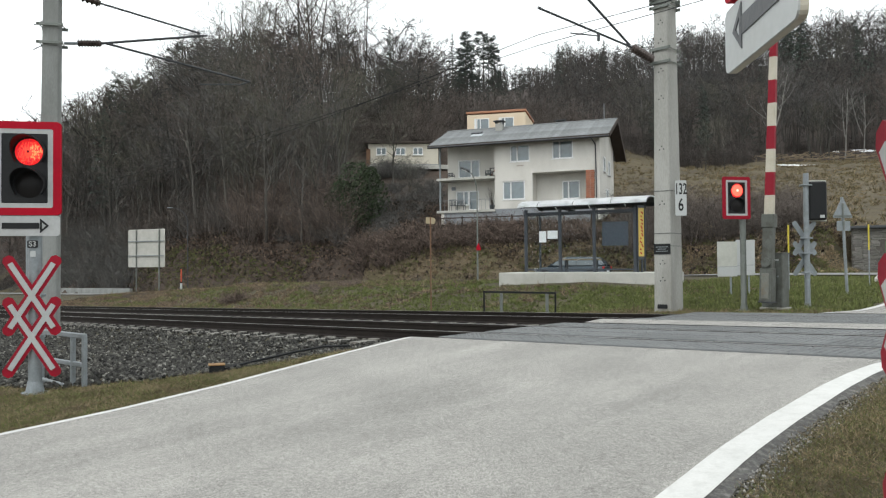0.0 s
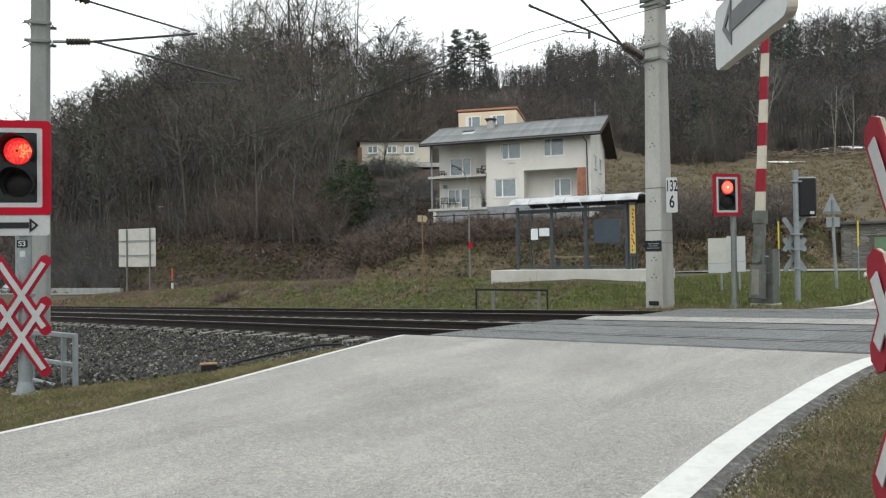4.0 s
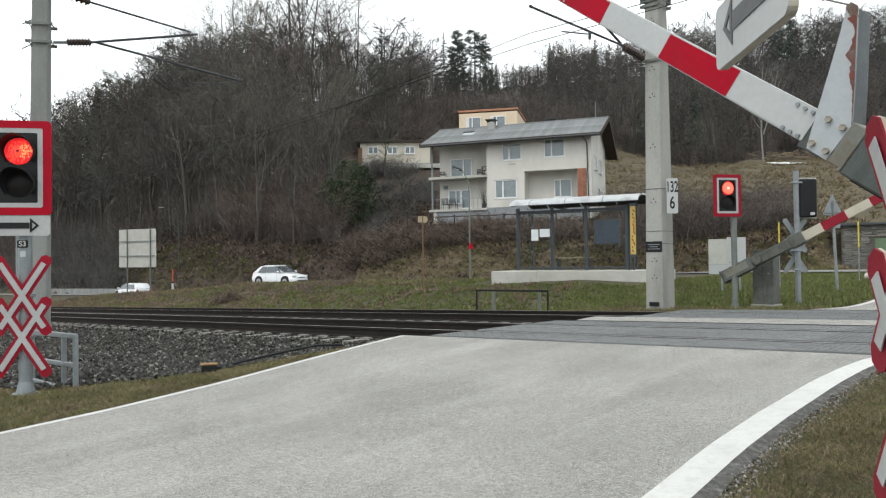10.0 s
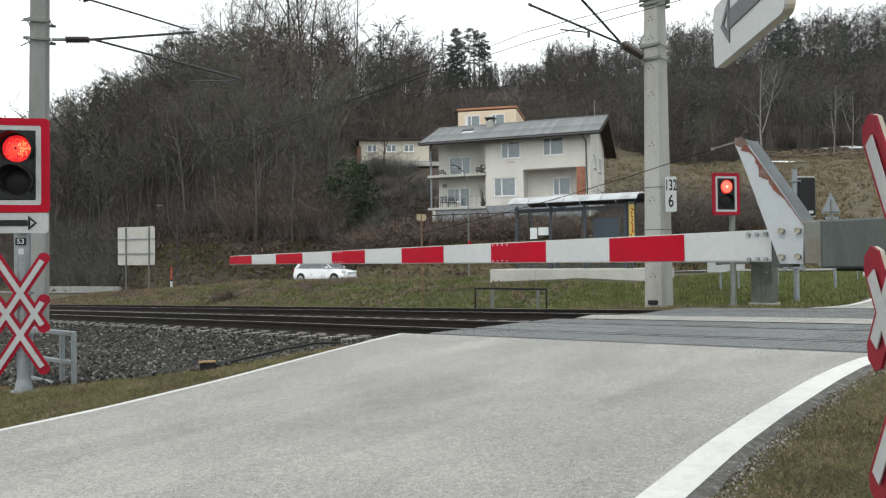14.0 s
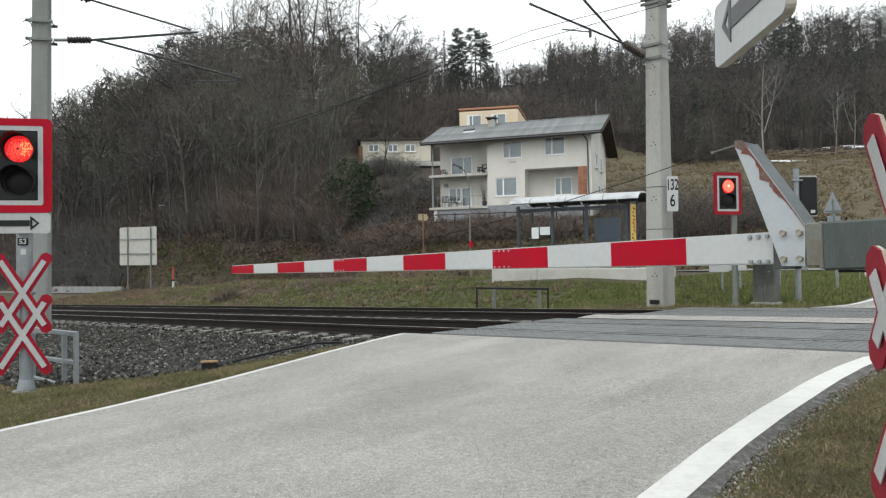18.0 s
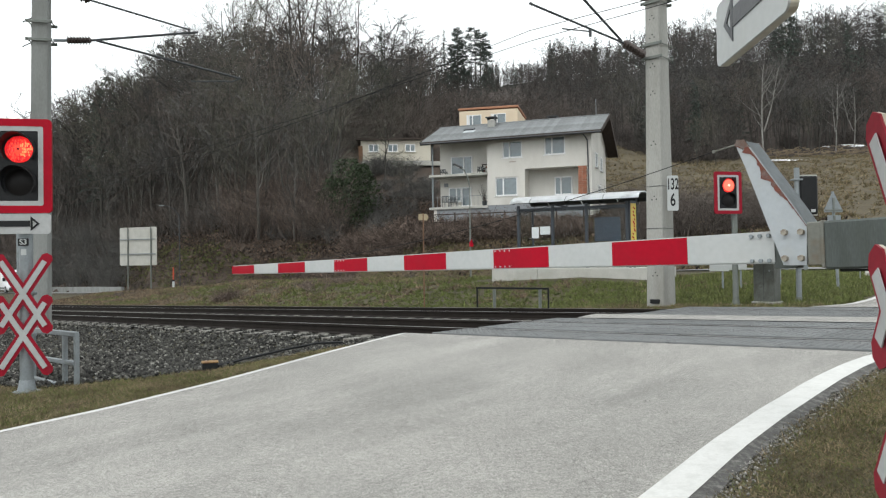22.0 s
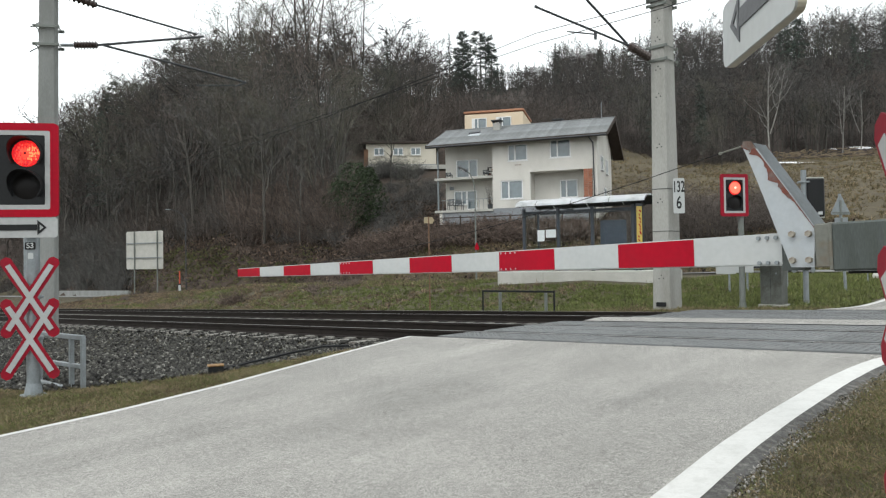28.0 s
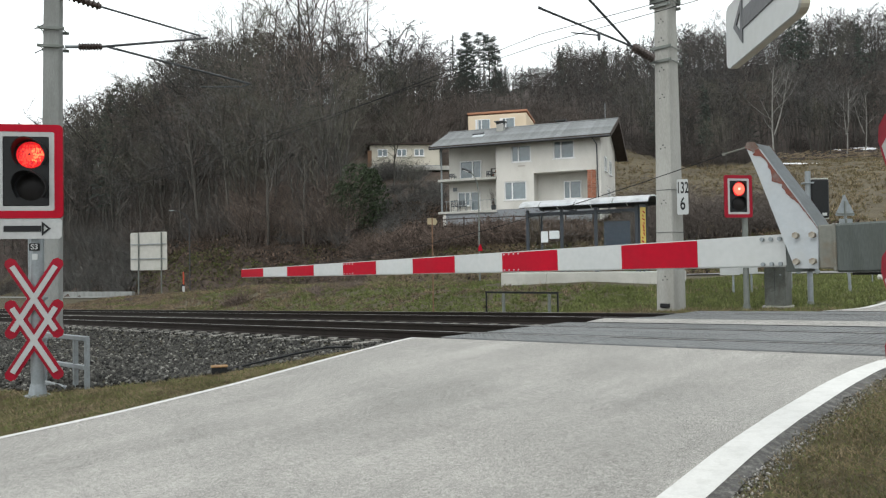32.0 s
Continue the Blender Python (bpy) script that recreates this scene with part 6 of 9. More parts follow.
def white_house():
    """Two storeys with a loggia at one end, a recess with a brick pier, and a shallow grey roof."""
    turn = math.degrees(math.atan2(-0.3615, 0.9324))
    ob = thing("house", pose(-0.1, 62.0, 3.2, 0, 0, turn), "white plastered two-storey house with balconies and grey roof", "house")
    L, W, zb, z1, z2, ze = 13.28, 7.6, 0.0, 2.03, 4.78, 7.45
    up1, up2, low1 = (6.05, 5.83, 1.64, 1.36), (9.53, 5.88, 1.68, 1.45), (5.41, 2.76, 1.86, 1.52)
    recess = (7.91, 2.03, 5.01, 2.83)
    wall_panel(ob, "front_wall", 4.73, L, z1, ze + 0.1, 0.0, 0.3, M["plaster"], (up1, up2, low1, recess), "off-white weathered plaster wall")
    wall_panel(ob, "base_wall", 0.0, L, zb - 1.5, z1, 0.02, 0.3, M["base"], (), "grey rendered base wall")
    wall_panel(ob, "loggia_back_wall", 0.25, 4.85, z1, ze + 0.3, 1.6, 1.85, M["plaster"])
    part("loggia_side_wall", box((0.3, 1.6, ze - z1), (4.88, 0.8 + 0.3, (ze + z1) / 2), 0), M["plaster"], ob)
    part("recess_back_wall", box((5.2, 0.2, 3.0), (10.4, 1.5, z1 + 1.45), 0), M["plaster"], ob)
    part("recess_side_wall", box((0.2, 1.3, 2.85), (7.81, 0.95, z1 + 1.42), 0), M["plaster"], ob)
    part("recess_ceiling", box((5.2, 1.4, 0.12), (10.4, 0.95, 4.93), 0), M["plaster"], ob)
    part("recess_floor", box((5.2, 1.4, 0.15), (10.4, 0.85, z1 - 0.02), 0), M["slab"], ob)
    # gable wall with its triangle
    bm = bmesh.new()
    plate(((0, z1 - 2), (W, z1 - 2), (W, ze - 0.25), (W / 2, ze + 1.88), (0, ze)), 0.3, bm, Matrix.Translation((L - 0.147, 0.004, 0)) @ Matrix.Rotation(radians(90), 4, "Z"))
    part("gable_wall", bm, M["plaster"], ob)
    bm = bmesh.new()
    plate(((0, z1 - 2), (W, z1 - 2), (W, ze - 0.25), (W / 2, ze + 1.88), (1.6, ze + 0.6), (1.6, z1), (0, z1)), 0.25, bm, Matrix.Translation((0.13, 0.004, 0)) @ Matrix.Rotation(radians(90), 4, "Z"))
    part("gable_wall", bm, M["plaster"], ob)
    part("back_wall", box((L, 0.3, ze + 1.5), (L / 2, W - 0.15, (ze - 1.5) / 2), 0), M["plaster"], ob)
    # balcony slabs, posts and rails
    for z in (z1 + 0.0, z2 - 0.02):
        part("balcony_slab", box((5.15, 1.75, 0.2), (2.2, 0.75, z - 0.1), 0.01), M["slab"], ob, "pale concrete balcony slab")
    part("corner_post", rod((-0.1, 0.05, z1), (-0.1, 0.05, ze + 0.1), 0.075, n=10), M["galv"], ob, "thin grey steel post")
    rail = new("balcony_rail")
    rail.parent = ob
    part("hand_rail", box((4.5, 0.03, 0.035), (2.45, 0.05, z1 + 0.86), 0), M["galv"], rail)
    for i in range(13):
        part("bar", box((0.02, 0.02, 0.86), (0.3 + i * 0.36, 0.05, z1 + 0.43), 0), M["galv"], rail)
    # stains under the windows and a vent
    part("vent", box((0.55, 0.03, 0.1), (6.9, -0.012, 5.5), 0), M["mortar"], ob, "rusty-brown vent grille")
    part("meter_box", box((0.36, 0.1, 0.3), (0.55, 1.56, z1 + 2.0), 0.01), M["base"], ob)
    # brick pier
    pier = part("brick_pier", box((0.68, 0.66, 2.83), (12.54, 0.30, z1 + 1.415), 0), M["mortar"], ob, "red brick pier")
    brick = mesh_of(box((0.315, 0.05, 0.13), (0, 0, 0), 0.008), "brick", M["brick"])
    for r in range(19):
        for c in range(2):
            part("brick", brick, None, pier, m=Matrix.Translation((12.37 + 0.34 * c + (0.03 if r % 2 else -0.01), -0.03, z1 + 0.1 + 0.147 * r)))
    # windows and balcony doors
    for s, z, w, h in (up1, up2, low1):
        window(ob, s, z, w, h, 0.12)
    window(ob, 10.05, z1 + 0.72, 1.45, 1.48, 1.36)
    window(ob, 1.02, z2 + 0.1, 1.95, 1.55, 1.56, split=0.6)
    window(ob, 0.8, z1 + 0.55, 1.15, 1.2, 1.56, split=0.6)
    window(ob, 1.95, z1 + 0.1, 0.9, 1.65, 1.56, leaves=1, sill=False)
    for y, z in ((1.6, 4.9), (4.2, 4.85), (3.1, 2.4)):
        w = window(ob, 0, 0, 0.95, 1.2, 0, leaves=1)
        w.matrix_basis = Matrix.Translation((L + 0.02, y + 0.5, z + 0.6)) @ Matrix.Rotation(radians(90), 4, "Z")
    # roof: two slopes of long ridged sheets
    roof = new("roof")
    roof.parent = ob
    run, rise = W / 2 + 0.9, 1.95
    ang = math.atan2(rise, run)
    length = math.hypot(run, rise)
    n = 34
    step = (L + 1.7) / n
    bm = bmesh.new()
    plate(((0, 0), (step * 0.985, 0), (step * 0.985, 0.04), (step * 0.93, 0.055), (step * 0.5, 0.035), (step * 0.07, 0.055), (0, 0.04)), length, bm)
    front = mesh_of(bm, "roof_sheet", M["rooftile"])
    for i in range(n):
        m = Matrix.Translation((-0.8 + i * step, -0.9 + run / 2, ze - 0.02 + rise / 2)) @ Matrix.Rotation(ang, 4, "X")
        part("roof_sheet", front, None, roof, m=m)
    # the rear slope is steeper and comes lower down
    drop, back = 2.75, W / 2 + 1.25
    rear, tilt = math.hypot(back, drop), math.atan2(drop, back)
    part("rear_slope", box((L + 1.7, rear, 0.09), (L / 2 + 0.05, W / 2 + back / 2, ze + rise - drop / 2 - 0.02), 0, turn=Matrix.Rotation(-tilt, 3, "X")), M["rooftile"], roof)
    part("ridge_cap", rod((-0.8, W / 2, ze + rise + 0.01), (L + 0.9, W / 2, ze + rise + 0.01), 0.1, n=8), M["rooftile"], roof)
    part("soffit", box((L + 1.6, 0.9, 0.04), (L / 2 + 0.05, -0.44, ze + 0.06), 0, turn=Matrix.Rotation(ang, 3, "X")), M["darkwood"], roof)
    part("eaves_board", box((L + 1.7, 0.06, 0.26), (L / 2 + 0.05, -0.93, ze - 0.13), 0), M["darkwood"], roof, "dark brown eaves board")
    for x in (-0.83, L + 0.92):
        part("barge_board", box((0.06, length + 0.05, 0.3), (x, W / 2 - run / 2, ze + rise / 2 - 0.1), 0, turn=Matrix.Rotation(ang, 3, "X")), M["darkwood"], roof, "dark brown barge board")
        part("barge_board", box((0.06, rear + 0.05, 0.3), (x, W / 2 + back / 2, ze + rise - drop / 2 - 0.1), 0, turn=Matrix.Rotation(-tilt, 3, "X")), M["darkwood"], roof, "dark brown barge board")
    part("gable_soffit", box((0.85, rear, 0.03), (L + 0.45, W / 2 + back / 2, ze + rise - drop / 2 - 0.12), 0, turn=Matrix.Rotation(-tilt, 3, "X")), M["darkwood"], roof)
    part("gable_soffit", box((0.85, length, 0.03), (L + 0.45, W / 2 - run / 2, ze + rise / 2 - 0.12), 0, turn=Matrix.Rotation(ang, 3, "X")), M["darkwood"], roof)
    part("gutter", rod((-0.8, -1.0, ze - 0.16), (L + 0.9, -1.0, ze - 0.16), 0.07, n=8), M["darkgrey"], ob, "dark metal gutter")
    bm = rod((L - 0.55, -0.95, ze - 0.15), (L - 0.3, -0.06, ze - 0.6), 0.05, n=6)
    rod((L - 0.3, -0.06, ze - 0.6), (L - 0.2, -0.06, 0.3), 0.05, n=6, bm=bm)
    part("downpipe", bm, M["darkgrey"], ob, "dark downpipe")
    for x, y, h, s in ((4.3, 3.0, 0.3, 0.6), (9.3, 4.6, 0.25, 0.6)):
        zc = ze + rise - 0.3
        part("chimney", box((s, s, h + 0.8), (x, y, zc + h / 2 - 0.2), 0.01), M["concrete"], ob)
        part("chimney_cap", box((s + 0.3, s + 0.3, 0.08), (x, y, zc + h + 0.42), 0.01), M["darkgrey"], ob)
        for a in (-1, 1):
            part("cap_leg", box((0.06, s, 0.22), (x + a * s / 2, y, zc + h + 0.28), 0), M["darkgrey"], ob)
    part("roof_window", box((1.0, 0.75, 0.1), (2.7, 1.6, ze + 1.05), 0.01, turn=Matrix.Rotation(ang, 3, "X")), M["sheet"], ob)
    part("roof_hatch", box((0.9, 0.5, 0.14), (2.5, 2.25, ze + 1.38), 0.01, turn=Matrix.Rotation(ang, 3, "X")), M["darkgrey"], ob)
    part("roof_mast", rod((13.1, W / 2, ze + rise), (13.1, W / 2, ze + rise + 1.4), 0.03, n=6), M["galv"], ob)
    # things kept on the balconies
    def seat(s, y, z, w, h, slats):
        g = ob.matrix_basis @ Vector((s + w / 2, y, z))
        t = thing("garden_chair", pose(g.x, g.y, g.z, 0, 0, turn), "dark slatted garden chair standing on the balcony", "garden chair", "balcony seats")
        part("seat", box((w, 0.48, 0.05), (0, 0, h * 0.48), 0.01), M["darkgrey"], t)
        part("back_rail", box((w, 0.05, 0.06), (0, -0.22, h - 0.03), 0.01), M["darkgrey"], t)
        for i in range(slats):
            part("back_slat", box((w / slats * 0.6, 0.03, h * 0.5), (-w / 2 + w * (i + 0.5) / slats, -0.22, h * 0.72), 0.004), M["darkgrey"], t)
        for a in (-1, 1):
            part("armrest", box((0.05, 0.46, 0.03), (a * (w / 2 - 0.02), 0, h * 0.7), 0.005), M["darkgrey"], t)
            for b in (-1, 1):
                part("leg", box((0.04, 0.04, h * 0.7), (a * (w / 2 - 0.03), b * 0.21, h * 0.35), 0), M["darkgrey"], t)
    seat(0.62, 0.5, z1, 0.62, 0.95, 5)
    seat(1.3, 0.52, z1, 0.62, 0.92, 5)
    seat(0.42, 0.7, z2, 0.5, 0.5, 4)
    seat(3.7, 0.8, z2, 0.55, 0.55, 4)
    g = ob.matrix_basis @ Vector((4.35, 0.9, z2))
    t = thing("plant_shelf", pose(g.x, g.y, g.z, 0, 0, turn), "small dark wooden shelf with pots on the balcony", "shelf")
    for z in (0.12, 0.45, 0.75):
        part("board", box((0.6, 0.3, 0.03), (0, 0, z), 0.004), M["darkwood"], t)
    for a in (-0.28, 0.28):
        part("side", box((0.03, 0.28, 0.8), (a, 0.012, 0.4), 0.004), M["darkwood"], t)
    for a, z in ((-0.15, 0.14), (0.12, 0.47)):
        part("pot", rod((a, 0, z), (a, 0, z + 0.16), 0.06, 0.085, 10), M["brick"], t, "terracotta pot")
    g = ob.matrix_basis @ Vector((4.3, 0.6, z1))
    t = thing("potted_plant", pose(g.x, g.y, g.z, 0, 0, turn), "tall bare potted plant on the lower balcony", "potted plant")
    part("pot", rod((0, 0, 0), (0, 0, 0.42), 0.17, 0.24, 12), M["darkgrey"], t)
    stems = bmesh.new()
    r3 = random.Random(9)
    for i in range(26):
        p = Vector((r3.uniform(-0.1, 0.1), r3.uniform(-0.1, 0.1), 0.4))
        q = p + Vector((r3.uniform(-0.4, 0.4), r3.uniform(-0.3, 0.3), r3.uniform(0.4, 1.5)))
        rod(p, q, 0.016, 0.006, 4, stems)
    part("stems", stems, M["browntwig"], t, "brown dry stems")
    # fence along the garden's edge
    fence = thing("garden_fence", pose(-2.2, 58.6, 3.2, 0, 0, turn), "dark garden fence with thin rails below the house", "fence")
    for i in range(9):
        part("post", box((0.09, 0.09, 2.2), (i * 2.0, 0, 0.2), 0.01), M["darkwood"], fence)
    for z in (0.55, 1.15):
        part("rail", box((16.0, 0.05, 0.08), (8.0, 0.0, z), 0.005), M["darkwood"], fence)


def back_houses():
    ob = thing("house", pose(3.0, 86.5, 9.0, 0, 0, -14), "peach rendered house with a flat orange-edged roof", "house")
    w, d, h = 6.9, 7.5, 9.56
    part("wall", box((w, d, h), (w / 2, d / 2, h / 2 - 0.3), 0), M["peach"], ob)
    part("roof", box((w + 0.2, d + 0.2, 0.24), (w / 2, d / 2, h - 0.05), 0.03), M["orange"], ob, "orange-edged flat roof")
    for s in (1.15, 4.05):
        window(ob, s, h - 2.25, 1.5, 1.45, -0.03, split=0.3)
        part("shutter", box((0.24, 0.05, 1.5), (s - 0.16, -0.05, h - 1.53), 0.005), M["frame"], ob)
    part("back_extension", box((2.2, 3.0, 8.3), (8.1, 5.5, 3.85), 0.02), M["darkwood"], ob, "dark timber extension")
    ob = thing("house", pose(-8.85, 88.0, 12.6, 0, 0, 2), "low pale bungalow with a flat dark roof", "house")
    w, d, h = 8.4, 5.0, 2.65
    part("wall", box((w, d, h), (w / 2, d / 2, h / 2), 0), M["pale"], ob)
    part("base_wall", box((w + 0.02, d + 0.02, 1.8), (w / 2, d / 2, -0.75), 0), M["base"], ob)
    part("roof", box((w + 1.0, d + 1.0, 0.2), (w / 2, d / 2, h + 0.08), 0.02), M["darkwood"], ob, "dark flat roof")
    for s in (0.95, 3.25, 5.35):
        window(ob, s, 1.25, 1.2, 0.9, -0.03, split=0.5)
    part("shed_door", box((0.5, 0.06, 2.0), (0.0, -0.03, 1.0), 0.005), M["rustpost"], ob, "reddish-brown timber door")
    ob = thing("terrace", pose(-8.4, 86.3, 12.05, 0, 0, 2), "pale paved terrace edge in front of the bungalow", "terrace")
    part("slab", box((9.5, 2.2, 0.5), (4.6, 0, 0), 0.03), M["slab"], ob)
    # stone outbuilding across the street
    ob = thing("stone_outbuilding", pose(24.6, 44.2, 0.0, 0, 0, -30), "grey rubble-stone outbuilding with a flat roof and green door", "outbuilding")
    core = part("wall", box((9.0, 4.0, 3.0), (4.5, 2.05, 1.2), 0), M["rubble"], ob, "rubble-stone wall")
    part("roof", box((9.5, 4.6, 0.16), (4.5, 2.0, 2.78), 0.02), M["darkgrey"], ob, "dark flat roof edge")
    part("door", box((1.2, 0.08, 1.9), (2.35, -0.06, 0.95), 0.01), M["door"], ob, "green wooden door")
    rnd = random.Random(3)
    shapes = []
    for i in range(5):
        bm = box((0.3 + 0.05 * i, 0.1, 0.1 + 0.012 * i), (0, 0, 0), 0.02)
        for v in bm.verts:
            v.co += Vector((rnd.uniform(-0.03, 0.03), rnd.uniform(-0.015, 0.015), rnd.uniform(-0.014, 0.014)))
        shapes.append(mesh_of(bm, "stone", M["walls"]))
    for r in range(20):
        x = rnd.uniform(0.05, 0.2)
        while x < 4.6:
            i = rnd.randrange(5)
            w = 0.3 + 0.05 * i
            z = 0.05 + 0.135 * r
            if not (1.55 < x + w / 2 < 3.15 and z < 2.0):
                part("stone", shapes[i], None, core, m=Matrix.Translation((x + w / 2, 0.03 + rnd.uniform(-0.015, 0.01), z + rnd.uniform(-0.012, 0.012))) @ Matrix.Rotation(radians(rnd.uniform(-4, 4)), 4, "Y"))
            x += w + 0.03
    # heap of pale stones at the bend
    rock = mesh_of(box((0.5, 0.4, 0.3), (0, 0, 0), 0.09), "boulder", M["slab"])
    for i in range(7):
        x, y = 15.6 + 0.5 * i * 0.8, 26.3 + rnd.uniform(-0.5, 0.5)
        b = part("boulder", rock, None, m=pose(x, y, ground_z(x, y) + 0.1, rnd.uniform(-20, 20), rnd.uniform(-20, 20), rnd.uniform(0, 180)))
        tagged(b, "pale rough boulder beside the road bend", "boulder", "boulders at the bend")


def street_lamp():
    x, y = 2.1, 44.5
    ob = thing("street_lamp", pose(x, y, ground_z(x, y) - 0.05, 0, 0, 8), "slender grey street lamp with a curved neck", "street lamp")
    part("pole", rod((0, 0, 0), (0, 0, 5.6), 0.055, 0.04, 10), M["greysteel"], ob)
    bm = bmesh.new()
    pts = [(0, 0, 5.6), (-0.04, 0, 6.0), (-0.13, 0, 6.38), (-0.29, 0, 6.7), (-0.5, 0, 6.9)]
    for a, b in zip(pts, pts[1:]):
        rod(a, b, 0.036, n=8, bm=bm)
    part("neck", bm, M["greysteel"], ob)
    part("lamp_head", box((0.6, 0.26, 0.13), (-0.72, 0, 7.0), 0.05, turn=Matrix.Rotation(radians(24), 3, "Y")), M["darkgrey"], ob)
    part("lamp_glass", box((0.36, 0.18, 0.05), (-0.76, 0, 6.95), 0.02, turn=Matrix.Rotation(radians(24), 3, "Y")), M["paper"], ob, "pale glass under the lamp head")
    part("collar_sign", plate(((-0.12, 2.1), (0.14, 2.1), (0.14, 2.25), (0.02, 2.55), (-0.1, 2.35)), 0.03, m=Matrix.Translation((0.03, -0.1, 0))), M["red"], ob, "small red sign on the pole")


bus_shelter()
white_house()
back_houses()
street_lamp()


# ---- cars ----
def loft(stations, material, name, parent, label=""):
    """A closed body through cross-sections: (x, half width at sill, at belt, at top, z sill, z belt, z top)."""
    bm = bmesh.new()
    rings = []
    for x, a, b, c, z0, z1, z2 in stations:
        ring = []
        for y, z in ((-a * 0.9, z0), (-a, z0 + 0.08), (-b, (z0 + z1) / 2), (-b * 0.985, z1), (-c, z2 - 0.04), (-c * 0.85, z2), (c * 0.85, z2), (c, z2 - 0.04), (b * 0.985, z1), (b, (z0 + z1) / 2), (a, z0 + 0.08), (a * 0.9, z0)):
            ring.append(bm.verts.new((x, y, z)))
        rings.append(ring)
    n = len(rings[0])
    for r0, r1 in zip(rings, rings[1:]):
        for i in range(n):
            bm.faces.new((r0[i], r0[(i + 1) % n], r1[(i + 1) % n], r1[i]))
    bm.faces.new(rings[0])
    bm.faces.new(rings[-1][::-1])
    bmesh.ops.recalc_face_normals(bm, faces=bm.faces)
    return part(name, bm, material, parent, label, smooth=True)


def wheels(ob, xs, half, r):
    for x in xs:
        for s in (-1, 1):
            w = new("wheel")
            w.parent, w.matrix_basis = ob, Matrix.Translation((x, s * (half - 0.09), r))
            bm = rod((0, -0.1, 0), (0, 0.1, 0), r, n=18)
            part("tyre", bm, M["tyre"], w)
            bm = rod((0, s * 0.06, 0), (0, s * 0.106, 0), r * 0.66, n=14)
            part("rim", bm, M["rim"], w, "silver rim")
            part("hub", rod((0, s * 0.1, 0), (0, s * 0.115, 0), r * 0.2, n=8), M["darkgrey"], w)


def side_glass(ob, pts, half_low, half_top, z_low, z_top, name="side_window"):
    """Side windows: quads given by their lower and upper x, on both flanks."""
    for s in (-1, 1):
        for x0, x1, x2, x3 in pts:
            bm = bmesh.new()
            v = [bm.verts.new(p) for p in ((x0, s * half_low, z_low), (x1, s * half_low, z_low), (x2, s * half_top, z_top), (x3, s * half_top, z_top))]
            bm.faces.new(v)
            bmesh.ops.recalc_face_normals(bm, faces=bm.faces)
            bmesh.ops.solidify(bm, geom=bm.faces[:], thickness=0.012)
            part(name, bm, M["carglass"], ob, "dark side window")


def cross_glass(ob, x0, z0, x1, z1, w0, w1, name, label):
    bm = bmesh.new()
    bm.faces.new([bm.verts.new(p) for p in ((x0, -w0, z0), (x0, w0, z0), (x1, w1, z1), (x1, -w1, z1))])
    bmesh.ops.solidify(bm, geom=bm.faces[:], thickness=0.012)
    part(name, bm, M["carglass"], ob, label)


